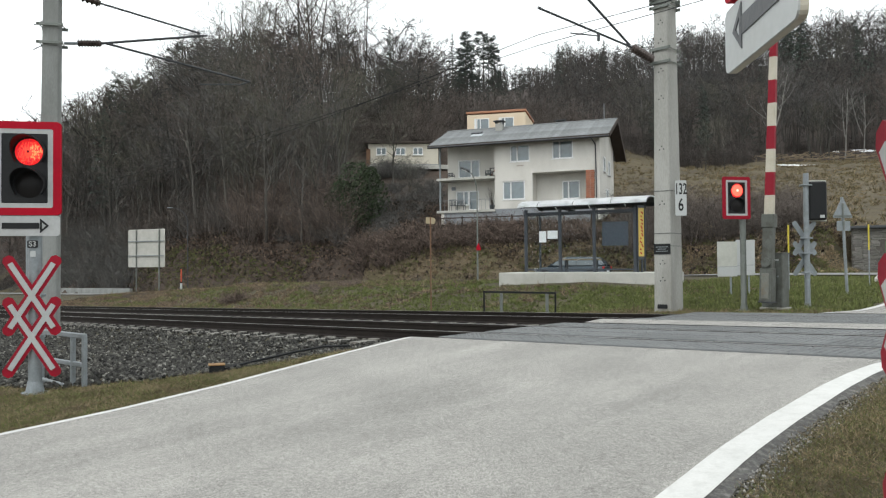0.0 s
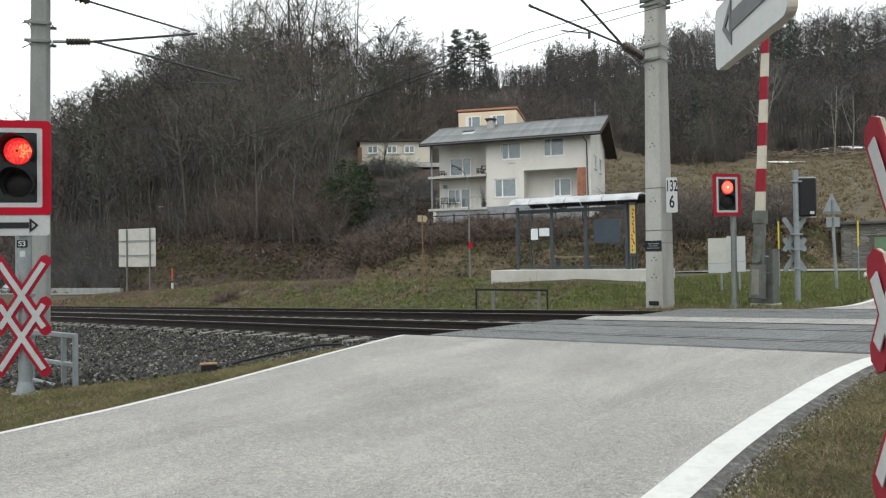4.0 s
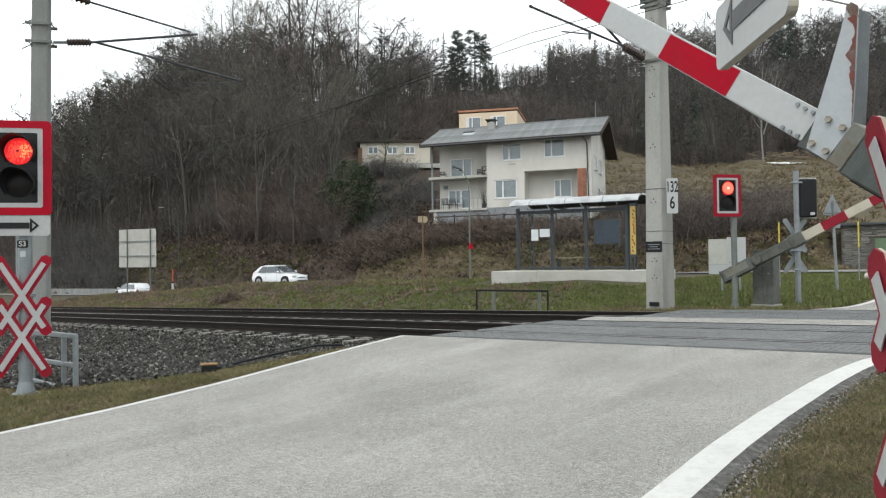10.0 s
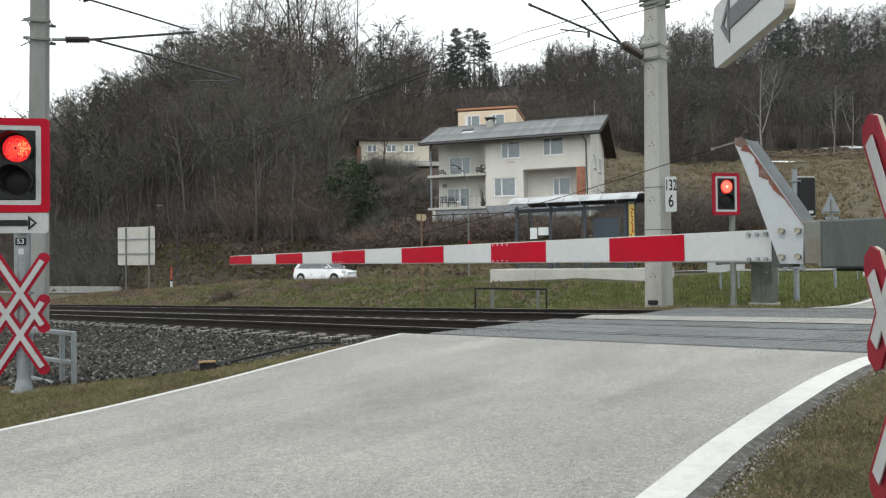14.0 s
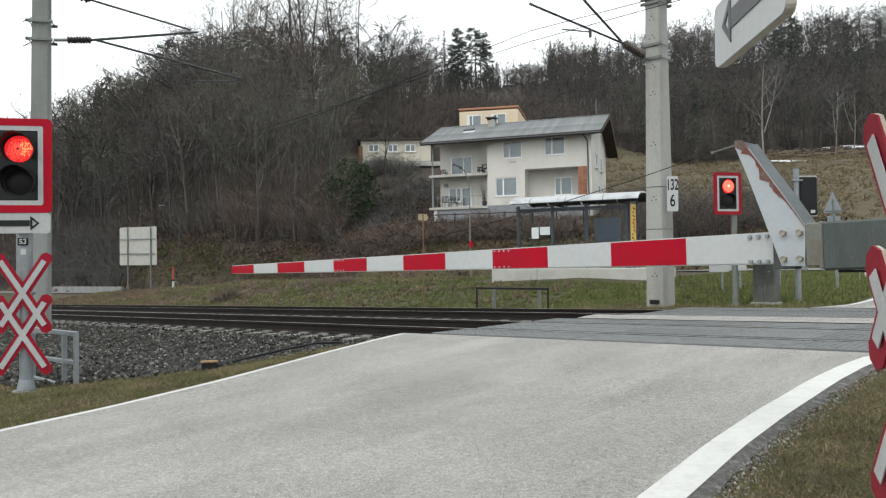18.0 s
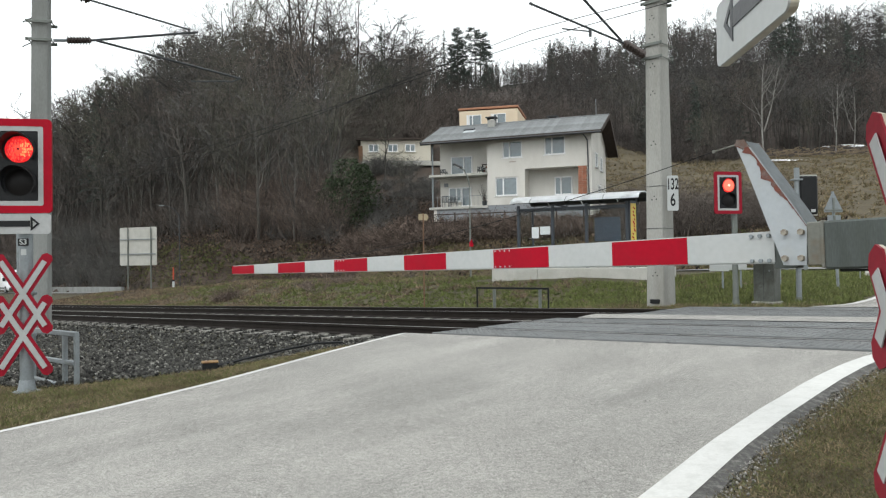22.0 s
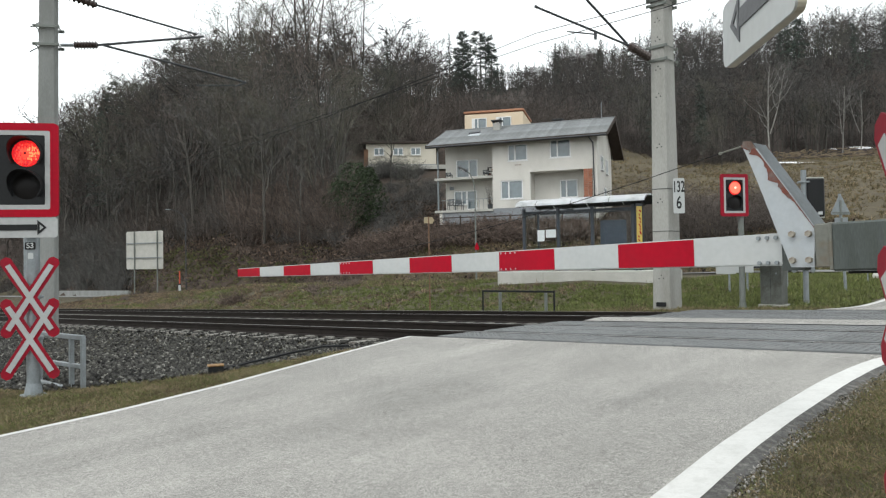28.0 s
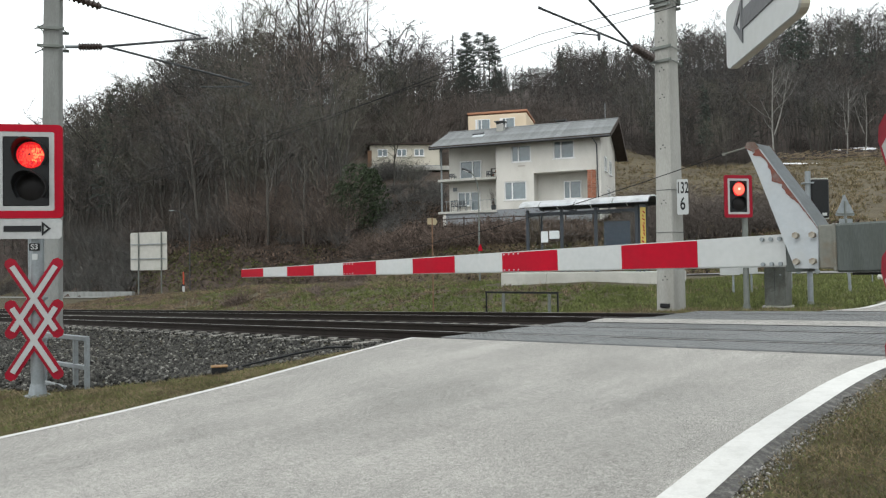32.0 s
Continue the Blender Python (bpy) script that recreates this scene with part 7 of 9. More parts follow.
def car(label, length, height, paint, back=0.0, group="passing cars"):
    """A car that drives along +x; its wheels stand at z = 0. back: how far the roof runs to the tail (0 hatchback, 1 estate)."""
    ob = thing("car", Matrix.Identity(4), label, "car", group)
    f, h, w = length / 2, height, 0.86
    belt, hood_z = 0.62 * h, 0.6 * h
    loft(((-f, 0.70, 0.72, 0.60, 0.36, 0.55, belt - 0.06), (-f + 0.12, 0.78, 0.82, 0.70, 0.26, 0.55, belt + 0.01), (-f + 0.6, w, w, 0.76, 0.2, 0.6, belt + 0.02), (0, w, w, 0.77, 0.18, 0.6, belt + 0.0),
          (f - 1.25, w, w, 0.77, 0.2, 0.58, belt - 0.02), (f - 1.0, w, w, 0.72, 0.2, 0.56, hood_z), (f - 0.35, 0.80, 0.82, 0.66, 0.22, 0.5, hood_z - 0.1), (f - 0.08, 0.70, 0.72, 0.56, 0.25, 0.45, hood_z - 0.2), (f, 0.60, 0.62, 0.5, 0.3, 0.42, hood_z - 0.3)), paint, "body", ob)
    tail = -f + 0.10
    top_tail = -f + 0.75 - 0.35 * back
    loft(((tail, 0.70, 0.70, 0.66, belt - 0.04, belt, belt + 0.06), (top_tail, 0.72, 0.70, 0.58, belt - 0.04, belt + 0.15, h - 0.07), (top_tail + 0.5, 0.74, 0.71, 0.58, belt - 0.04, belt + 0.15, h - 0.01), (0.05, 0.75, 0.72, 0.6, belt - 0.04, belt + 0.15, h),
          (f - 1.95, 0.75, 0.72, 0.58, belt - 0.04, belt + 0.1, h - 0.07), (f - 1.02, 0.74, 0.73, 0.7, belt - 0.06, belt - 0.03, belt + 0.0)), paint, "cabin", ob)
    hi = h - 0.12
    side_glass(ob, ((top_tail - 0.08, -0.60, -0.60, top_tail + 0.3), (-0.56, 0.38, 0.34, -0.56), (0.42, f - 1.24, f - 1.84, 0.38)), 0.768, 0.652, belt + 0.03, hi + 0.02)
    cross_glass(ob, f - 1.07, belt + 0.04, f - 1.86, h - 0.08, 0.68, 0.56, "windscreen", "dark windscreen")
    cross_glass(ob, tail - 0.005 + 0.02, belt + 0.07, top_tail - 0.01, h - 0.11, 0.62, 0.52, "rear_window", "dark rear window")
    wheels(ob, (-f + 0.78, f - 0.82), w, 0.31)
    for x in (-f + 0.78, f - 0.82):
        for s in (-1, 1):
            part("wheel_arch", rod((x, s * (w - 0.2), 0.33), (x, s * (w + 0.004), 0.33), 0.37, n=16), M["black"], ob)
    for s in (-1, 1):
        part("headlight", box((0.3, 0.26, 0.14), (f - 0.2, s * 0.58, hood_z - 0.2), 0.03, turn=Matrix.Rotation(radians(-s * 22), 3, "Z")), M["headlight"], ob, "clear headlight")
        part("tail_light", box((0.12, 0.22, 0.2), (-f + 0.06, s * 0.62, belt - 0.14), 0.03), M["taillight"], ob, "red tail light")
        part("mirror", box((0.12, 0.2, 0.13), (f - 1.35, s * 0.93, belt + 0.08), 0.03), paint, ob)
    part("grille", box((0.06, 0.8, 0.09), (f - 0.03, 0, hood_z - 0.3), 0.01), M["black"], ob, "black grille")
    part("lower_grille", box((0.06, 1.05, 0.14), (f - 0.015, 0, 0.32), 0.01), M["black"], ob)
    part("number_plate", box((0.02, 0.5, 0.11), (f + 0.015, 0, 0.46), 0.0), M["paper"], ob, "pale number plate")
    part("number_plate", box((0.02, 0.5, 0.11), (-f - 0.008, 0, 0.55), 0.0), M["paper"], ob, "pale number plate")
    for s in (-1, 1):
        for x in (-0.55, 0.42):
            part("door_seam", box((0.012, 0.006, 0.5), (x, s * (w + 0.001), 0.55), 0), M["darkgrey"], ob)
        part("sill_trim", box((length - 2.2, 0.012, 0.08), (0, s * (w + 0.001), 0.24), 0), M["black"], ob)
    return ob


def van():
    ob = thing("van", Matrix.Identity(4), "white high-roofed delivery van with black trim", "van")
    L, h, w = 5.8, 2.55, 0.98
    f = L / 2
    loft(((-f, 0.92, 0.94, 0.84, 0.35, 1.2, h - 0.12), (-f + 0.1, w, w, 0.88, 0.3, 1.2, h - 0.02), (0.6, w, w, 0.88, 0.3, 1.2, h), (1.05, w, w, 0.86, 0.3, 1.2, h - 0.06), (1.42, w, 0.97, 0.80, 0.3, 1.2, h - 0.32),
          (2.05, w, 0.96, 0.80, 0.3, 1.1, 1.52), (2.6, 0.9, 0.92, 0.72, 0.32, 0.9, 1.25), (2.86, 0.82, 0.84, 0.66, 0.35, 0.8, 1.08), (f, 0.76, 0.78, 0.6, 0.4, 0.7, 0.9)), M["carpaint"], "body", ob)
    side_glass(ob, ((0.92, 1.92, 1.46, 0.95),), 0.972, 0.89, 1.36, 2.12)
    cross_glass(ob, 2.06, 1.54, 1.46, 2.34, 0.76, 0.76, "windscreen", "dark windscreen")
    wheels(ob, (-f + 1.25, f - 1.05), w, 0.34)
    for x in (-f + 1.25, f - 1.05):
        for s in (-1, 1):
            part("wheel_arch", rod((x, s * (w - 0.2), 0.36), (x, s * (w + 0.004), 0.36), 0.41, n=16), M["black"], ob)
    for s in (-1, 1):
        part("side_trim", box((4.9, 0.02, 0.16), (-0.1, s * (w + 0.003), 0.55), 0.004), M["darkgrey"], ob)
        part("rub_strip", box((2.3, 0.015, 0.05), (-1.5, s * (w + 0.001), 1.25), 0.0), M["darkgrey"], ob)
        part("mirror", box((0.14, 0.24, 0.36), (1.75, s * 1.1, 1.5), 0.03), M["black"], ob)
        part("headlight", box((0.32, 0.26, 0.26), (2.72, s * 0.68, 0.98), 0.04, turn=Matrix.Rotation(radians(-s * 20), 3, "Z")), M["headlight"], ob, "clear headlight")
        part("door_seam", box((0.012, 0.006, 1.5), (0.86, s * (w + 0.001), 1.15), 0), M["galv"], ob)
        part("tail_light", box((0.06, 0.12, 0.45), (-f - 0.01, s * 0.86, 0.95), 0.01), M["taillight"], ob)
    part("bumper", box((0.2, 1.7, 0.3), (2.86, 0, 0.48), 0.05), M["darkgrey"], ob, "dark plastic bumper")
    part("grille", box((0.08, 0.9, 0.14), (2.9, 0, 0.84), 0.01), M["black"], ob)
    return ob


CARS = {
    "dark": car("grey-blue estate car driving along the street", 4.55, 1.46, mat("greyblue", (0.045, 0.06, 0.075), (0.036, 0.05, 0.062), 0.22, metal=0.4, scale=2, fine=20, bump=0.0, spec=0.6), 0.7),
    "estate": car("white estate car driving along the street", 4.6, 1.40, M["carpaint"], 0.8),
    "hatch": car("white hatchback driving along the street", 3.98, 1.46, M["carpaint"], 0.15),
    "suv": car("white compact sport utility car driving along the street", 4.4, 1.62, M["carpaint"], 0.6),
    "late": car("pale silver compact sport utility car driving along the street", 4.35, 1.62, M["silver"], 0.5),
    "van": van(),
}


# ---- woods, shrubs and grass ----
class Twigs:
    """Gathers thin tapered sticks and flat slivers into one mesh."""

    def __init__(self):
        self.v, self.f, self.m = [], [], []

    def stick(self, a, b, r0, r1, n=3, mat_id=0):
        a, b = Vector(a), Vector(b)
        way = (b - a).normalized()
        side = way.orthogonal().normalized()
        up = way.cross(side)
        k = len(self.v)
        for p, r in ((a, r0), (b, r1)):
            for i in range(n):
                q = 2 * math.pi * i / n
                self.v.append(p + side * (r * math.cos(q)) + up * (r * math.sin(q)))
        for i in range(n):
            j = (i + 1) % n
            self.f.append((k + i, k + j, k + n + j, k + n + i))
            self.m.append(mat_id)

    def sliver(self, a, b, w, flat, mat_id=1):
        a, b = Vector(a), Vector(b)
        side = (b - a).cross(flat)
        if side.length < 1e-6:
            side = Vector((1, 0, 0))
        side = side.normalized() * w / 2
        k = len(self.v)
        self.v += [a - side, a + side, b]
        self.f.append((k, k + 1, k + 2))
        self.m.append(mat_id)

    def strip(self, a, b, w0, w1, flat, mat_id=1):
        a, b = Vector(a), Vector(b)
        side = (b - a).cross(flat)
        side = side.normalized() if side.length > 1e-6 else Vector((1, 0, 0))
        k = len(self.v)
        self.v += [a - side * (w0 / 2), a + side * (w0 / 2), b + side * (w1 / 2), b - side * (w1 / 2)]
        self.f.append((k, k + 1, k + 2, k + 3))
        self.m.append(mat_id)

    def leaf(self, p, size, rnd, mat_id=1):
        n = Vector((rnd.uniform(-1, 1), rnd.uniform(-1, 1), rnd.uniform(-0.4, 1))).normalized()
        s = n.orthogonal().normalized() * size
        t = n.cross(s)
        k = len(self.v)
        self.v += [p - s, p + t * 0.5, p + s, p - t * 0.5]
        self.f.append((k, k + 1, k + 2, k + 3))
        self.m.append(mat_id)

    def arrays(self):
        return np.array([tuple(v) for v in self.v], dtype=np.float64), self.f, np.array(self.m)

    def mesh(self, name, materials, only=None):
        if only is None:
            me = raw_mesh(name, self.v, self.f, materials)
            me.polygons.foreach_set("material_index", self.m)
            return me
        keep = [f for f, m in zip(self.f, self.m) if m == only]
        ids = sorted({i for f in keep for i in f})
        back = {i: k for k, i in enumerate(ids)}
        return raw_mesh(name, [self.v[i] for i in ids], [tuple(back[i] for i in f) for f in keep], materials)


def bare_tree(seed, height, counts=(12, 6, 6), crown=0.3, low=0.3, twig_w=0.03, stout=0.0105, rise=0.12, fork=0.0, thin=False, pale=False):
    """A leafless broad-leaved tree: a wandering trunk, rising limbs, branches and fine twigs."""
    rnd = random.Random(seed)
    tw = Twigs()

    def grow(p, way, length, r, level):
        bits = (6, 4, 3, 2)[level] if not thin else (4, 2, 1, 1)[level]
        wander = (0.07, 0.2, 0.26, 0.3)[level]
        pts, ways = [p], [way]
        for i in range(bits):
            way = (way + Vector((rnd.uniform(-1, 1), rnd.uniform(-1, 1), rnd.uniform(-1, 1))) * wander + Vector((0, 0, rise if level else 0.05))).normalized()
            pts.append(pts[-1] + way * (length / bits))
            ways.append(way)
        flat = Vector((rnd.uniform(-1, 1), rnd.uniform(-1, 1), rnd.uniform(-0.4, 0.4)))
        for i in range(bits):
            r1, r2 = r * (1 - 0.75 * i / bits), r * (1 - 0.75 * (i + 1) / bits)
            if level == 0 or (level == 1 and not thin and r1 > 0.02):
                tw.stick(pts[i], pts[i + 1], r1, r2, 5 if level == 0 and not thin else 3, 0 if level == 0 or pale else 1)
            else:
                w = max(2 * r1, twig_w * (1.0, 1.5, 1.15, 0.9)[level])
                tw.strip(pts[i], pts[i + 1], w, w * (0.75 if i < bits - 1 else 0.4), flat)
        if level == 3:
            if not thin:
                tip = pts[1]
                tw.sliver(tip, tip + (ways[1] + Vector((rnd.uniform(-1, 1), rnd.uniform(-1, 1), rnd.uniform(-0.7, 0.9)))) * length * 0.5, twig_w * 0.8, flat)
            return
        for i in range(counts[level]):
            k = low + (1 - low) * (i + rnd.random()) / counts[0] if level == 0 else rnd.uniform(0.22, 1.0)
            k = min(k, 0.995)
            j = min(bits - 1, int(k * bits))
            at = pts[j].lerp(pts[j + 1], k * bits - j)
            side = ways[j + 1].orthogonal().normalized()
            side = Matrix.Rotation(rnd.uniform(0, 6.283), 3, ways[j + 1]) @ side
            a = radians(rnd.uniform(32, 68) if level == 0 else rnd.uniform(25, 70))
            if level == 0:
                q = (k - low) / (1 - low)
                reach = height * crown * (0.55 + 0.75 * math.sin(math.pi * min(1.0, 0.18 + 0.8 * q))) * rnd.uniform(0.7, 1.15) * (1.0 if q < 0.8 else 0.75)
                thick = r * (1 - 0.75 * k) * 0.62
            else:
                reach = length * rnd.uniform(0.34, 0.6) * (1.2 - 0.55 * k)
                thick = r * (1 - 0.75 * k) * 0.55
            grow(at, ways[j + 1] * math.cos(a) + side * math.sin(a), reach, thick, level + 1)

    lean = Vector((rnd.uniform(-0.08, 0.08), rnd.uniform(-0.08, 0.08), 1)).normalized()
    grow(Vector((0, 0, -0.3)), lean, height * 0.92, height * stout, 0)
    if fork:
        grow(Vector((0, 0, height * fork)), (lean + Vector((rnd.uniform(-0.5, 0.5), rnd.uniform(-0.5, 0.5), 0))).normalized(), height * (0.9 - fork), height * stout * 0.7, 0)
    return tw


def conifer(seed, height, width, bare=0.2, tiers=22, arms=6):
    """A spruce: a straight trunk with tiers of drooping boughs that narrow to a pointed top."""
    rnd = random.Random(seed)
    tw = Twigs()
    tw.stick((0, 0, -0.3), (0, 0, height * 0.6), height * 0.011, height * 0.007, 5, 0)
    tw.stick((0, 0, height * 0.6), (0, 0, height), height * 0.007, 0.02, 4, 0)
    for i in range(tiers):
        k = bare + (1 - bare) * (i + 0.5) / tiers
        reach = width * ((1.0 - k) / (1 - bare)) ** 0.85 * rnd.uniform(0.8, 1.1) + 0.18
        for j in range(arms):
            z = height * (k + rnd.uniform(-0.6, 0.6) / tiers)
            a = 6.283 * (j + rnd.random()) / arms
            r = reach * rnd.uniform(0.55, 1.1)
            out = Vector((math.cos(a), math.sin(a), 0))
            side = Vector((-out.y, out.x, 0))
            droop = rnd.uniform(0.15, 0.5) * (1.2 - k)
            base, mid, tip = Vector((0, 0, z)), Vector((0, 0, z - r * droop * 0.6)) + out * r * 0.55, Vector((0, 0, z - r * droop * 0.8)) + out * r
            tw.sliver(base, tip, 0.06, Vector((0, 0, 1)), 0)
            for q in range(7):
                c = base.lerp(mid, rnd.random()) if q < 3 else mid.lerp(tip, rnd.random())
                way = (side * rnd.choice((-1, 1)) * rnd.uniform(0.3, 0.9) + out * rnd.uniform(0.2, 0.8) + Vector((0, 0, rnd.uniform(-0.9, 0.05)))).normalized()
                l = (0.22 + 0.25 * r) * rnd.uniform(0.5, 1.1)
                tw.sliver(c, c + way * l, 0.16 + 0.06 * r, Vector((rnd.uniform(-0.5, 0.5), rnd.uniform(-0.5, 0.5), 1)) if q % 2 else out)
    tw.sliver((0, 0, height * 0.97), (0, 0, height * 1.03), 0.1, Vector((1, 0.3, 0)))
    return tw


def pine(seed, height, bare=0.5, limbs=30, girth=1.0):
    """A pine: a long bare trunk, and a loose crown of needle tufts on upturned limbs."""
    rnd = random.Random(seed)
    tw = Twigs()
    top = Vector((rnd.uniform(-0.5, 0.5), rnd.uniform(-0.5, 0.5), height))
    tw.stick((0, 0, -0.3), top * 0.55, height * 0.011, height * 0.008, 5, 0)
    tw.stick(top * 0.55, top * 0.98, height * 0.008, 0.05, 4, 0)
    for i in range(limbs):
        k = bare + (1 - bare) * (i + rnd.random()) / limbs
        a = rnd.uniform(0, 6.283)
        base = top * k
        reach = girth * rnd.uniform(0.7, 1.5) * (1.9 - 1.3 * k) * height / 11
        tip = base + Vector((math.cos(a), math.sin(a), rnd.uniform(-0.1, 0.35))) * reach
        tw.stick(base, tip, 0.05, 0.02, 3, 0)
        for c in range(4):
            p0 = base.lerp(tip, rnd.uniform(0.45, 1.05))
            for q in range(15):
                d = Vector((rnd.gauss(0, 1), rnd.gauss(0, 1), rnd.gauss(0.35, 0.6)))
                p = p0 + Vector((rnd.gauss(0, 0.22), rnd.gauss(0, 0.22), rnd.gauss(0, 0.12)))
                tw.sliver(p, p + d.normalized() * rnd.uniform(0.2, 0.42), 0.11, Vector((rnd.uniform(-1, 1), rnd.uniform(-1, 1), rnd.uniform(-1, 1))))
    return tw


def shrub(seed, h, count, w=0.02, lean=0.7, side_twigs=4):
    """A leafless bush: many thin arching stems with side twigs from one root."""
    rnd = random.Random(seed)
    tw = Twigs()
    for i in range(count):
        a = rnd.uniform(0, 2 * math.pi)
        out = Vector((math.cos(a), math.sin(a), 0)) * rnd.uniform(0.1, lean)
        p = Vector((rnd.gauss(0, 0.3), rnd.gauss(0, 0.3), -0.1))
        l = h * rnd.uniform(0.5, 1.05)
        q = p + (out + Vector((0, 0, 1))).normalized() * l * 0.5
        r = q + (out * 1.6 + Vector((rnd.gauss(0, 0.2), rnd.gauss(0, 0.2), 0.75))).normalized() * l * 0.5
        flat = Vector((rnd.uniform(-1, 1), rnd.uniform(-1, 1), 0.2))
        tw.strip(p, q, w, w * 0.8, flat)
        tw.sliver(q, r, w * 0.9, flat)
        for j in range(side_twigs):
            b = q.lerp(r, rnd.random()) if j % 2 else p.lerp(q, rnd.uniform(0.35, 1))
            d = out * 0.5 + Vector((rnd.gauss(0, 0.6), rnd.gauss(0, 0.6), rnd.uniform(0.0, 0.9)))
            tw.sliver(b, b + d * l * 0.3, w * 0.75, Vector((rnd.uniform(-1, 1), rnd.uniform(-1, 1), rnd.uniform(-1, 1))))
    return tw


def scatter(name, kinds, spots, materials, label, category):
    """Many copies of a few shapes joined into one mesh. spots: (kind, x, y, z, turn, size)."""
    vs, fs3, ms, base = [], [], [], 0
    data = []
    for tw in kinds:
        v, f, m = tw.arrays()
        tri, tm = [], []
        for face, mm in zip(f, m):
            tri.append(face[:3])
            tm.append(mm)
            if len(face) == 4:
                tri.append((face[0], face[2], face[3]))
                tm.append(mm)
        data.append((v, np.array(tri, dtype=np.int64), np.array(tm, dtype=np.int32)))
    for k, x, y, z, turn, size in spots:
        v, f, m = data[k]
        c, s = math.cos(turn) * size, math.sin(turn) * size
        out = np.empty_like(v)
        out[:, 0] = v[:, 0] * c - v[:, 1] * s + x
        out[:, 1] = v[:, 0] * s + v[:, 1] * c + y
        out[:, 2] = v[:, 2] * size + z
        vs.append(out), fs3.append(f + base), ms.append(m)
        base += len(v)
    v, f, m = np.concatenate(vs), np.concatenate(fs3), np.concatenate(ms)
    me = bpy.data.meshes.new(name)
    me.vertices.add(len(v))
    me.vertices.foreach_set("co", v.ravel())
    me.loops.add(len(f) * 3)
    me.loops.foreach_set("vertex_index", f.ravel().astype(np.int32))
    me.polygons.add(len(f))
    me.polygons.foreach_set("loop_start", np.arange(0, len(f) * 3, 3, dtype=np.int32))
    me.polygons.foreach_set("loop_total", np.full(len(f), 3, dtype=np.int32))
    for one in materials:
        me.materials.append(one)
    me.polygons.foreach_set("material_index", m)
    me.update()
    return tagged(new(name, me), label, category, kind="stuff")


def tree_thing(name, tw, m, mats, label, group, crown_label):
    ob = thing(name, m, label, "tree", group)
    part("trunk", tw.mesh("trunk", mats[0], 0), None, ob)
    part("crown", tw.mesh("crown", mats[1], 1), None, ob, crown_label)
    return ob


def woods():
    rnd = random.Random(11)
    far_kinds = [bare_tree(20 + i, 15, (8, 5, 4), (0.24, 0.3, 0.27, 0.2, 0.33, 0.28)[i], 0.25, 0.07, 0.008, thin=True) for i in range(6)]
    far_kinds += [conifer(40, 15, 3.2, 0.1, 17, 6), conifer(41, 16, 2.8, 0.2, 17, 6)]

    def wooded(t, y):
        """How far the woods reach down the slope."""
        edge = np.interp(t, (-0.8, -0.62, -0.45, -0.26, -0.1, -0.03, 0.05, 0.12, 0.2, 0.33, 0.5, 0.7), (122, 112, 90, 74, 80, 100, 106, 104, 104, 128, 130, 126))
        return y > edge
    groups = {"woodland": [], "woodland_brown": []}
    for i in range(3420):
        if i >= 3250:
            t, y = rnd.uniform(-0.35, -0.1), rnd.uniform(94, 142)
        elif i >= 3000:
            t = rnd.uniform(-0.62, -0.28)
            y = np.interp(t, (-0.62, -0.45, -0.28), (112, 98, 84)) + rnd.uniform(0, 45)
        elif i < 1700:
            t, y = rnd.uniform(-0.72, 0.74), rnd.uniform(70, 285)
        elif i < 2500:
            t, y = rnd.uniform(-0.06, 0.74), rnd.uniform(200, 272)
        else:
            t, y = rnd.uniform(0.12, 0.74), rnd.uniform(126, 200)
        if rnd.random() > 0.4 + 0.6 * (y / 262) or not wooded(t, y):
            continue
        x = t * y
        if -14 < x < 13 and 70 < y < 99:
            continue
        conifers = (0.22 if t < 0.29 else 0.1) if t > 0.0 and y > 190 else 0.06 if t > 0.3 and y > 150 else 0.03
        kind = rnd.choice((6, 7)) if rnd.random() < conifers else rnd.randrange(6)
        low_ridge = (0.5 if y > 190 else 0.62) if 0.0 < t < 0.155 else 0.8 if 0.0 < t < 0.29 else 1.0
        brown = noise.noise((x * 0.035, y * 0.02, 4)) + 0.5 * rnd.uniform(-1, 1) > 0.05
        groups["woodland_brown" if brown and kind < 6 else "woodland"].append((kind, x, y, ground_z(x, y) - 0.2, rnd.uniform(0, 6.28), low_ridge * rnd.uniform(0.6, 1.2)))
    grey = [s for s in groups["woodland"] if s[0] < 6]
    scatter("woodland", far_kinds, grey, [M["bark"], M["fartwig"]], "dense leafless grey winter woods covering the hillside", "woods")
    scatter("woodland_brown", far_kinds, groups["woodland_brown"], [M["bark"], M["farbrown"]], "leafless brownish winter woods covering the hillside", "woods")
    scatter("woodland_spruce", far_kinds, [s for s in groups["woodland"] if s[0] > 5], [M["bark"], M["needle"]], "dark pointed spruces standing among the bare woods", "woods")
    # single trees at the edge of the woods
    made = []
    for i, (twig, fork, crown, counts) in enumerate((("twig", 0.0, 0.3, (13, 6, 6)), ("olivetwig", 0.3, 0.26, (11, 6, 5)), ("browntwig", 0.0, 0.34, (13, 6, 6)), ("twig", 0.25, 0.24, (11, 6, 5)), ("olivetwig", 0.0, 0.3, (14, 6, 6)), ("browntwig", 0.2, 0.25, (11, 6, 5)))):
        tw = bare_tree(60 + i, 16, counts, crown, 0.26, 0.026, 0.0095, fork=fork)
        hue = {"twig": "grey", "olivetwig": "olive-grey", "browntwig": "reddish-brown"}[twig]
        made.append(tree_thing("tree", tw, pose(0, 0, -500), (M["bark"], M[twig]), "tall leafless tree with " + hue + " twigs on the slope", "trees on the slope", "haze of fine bare twigs"))
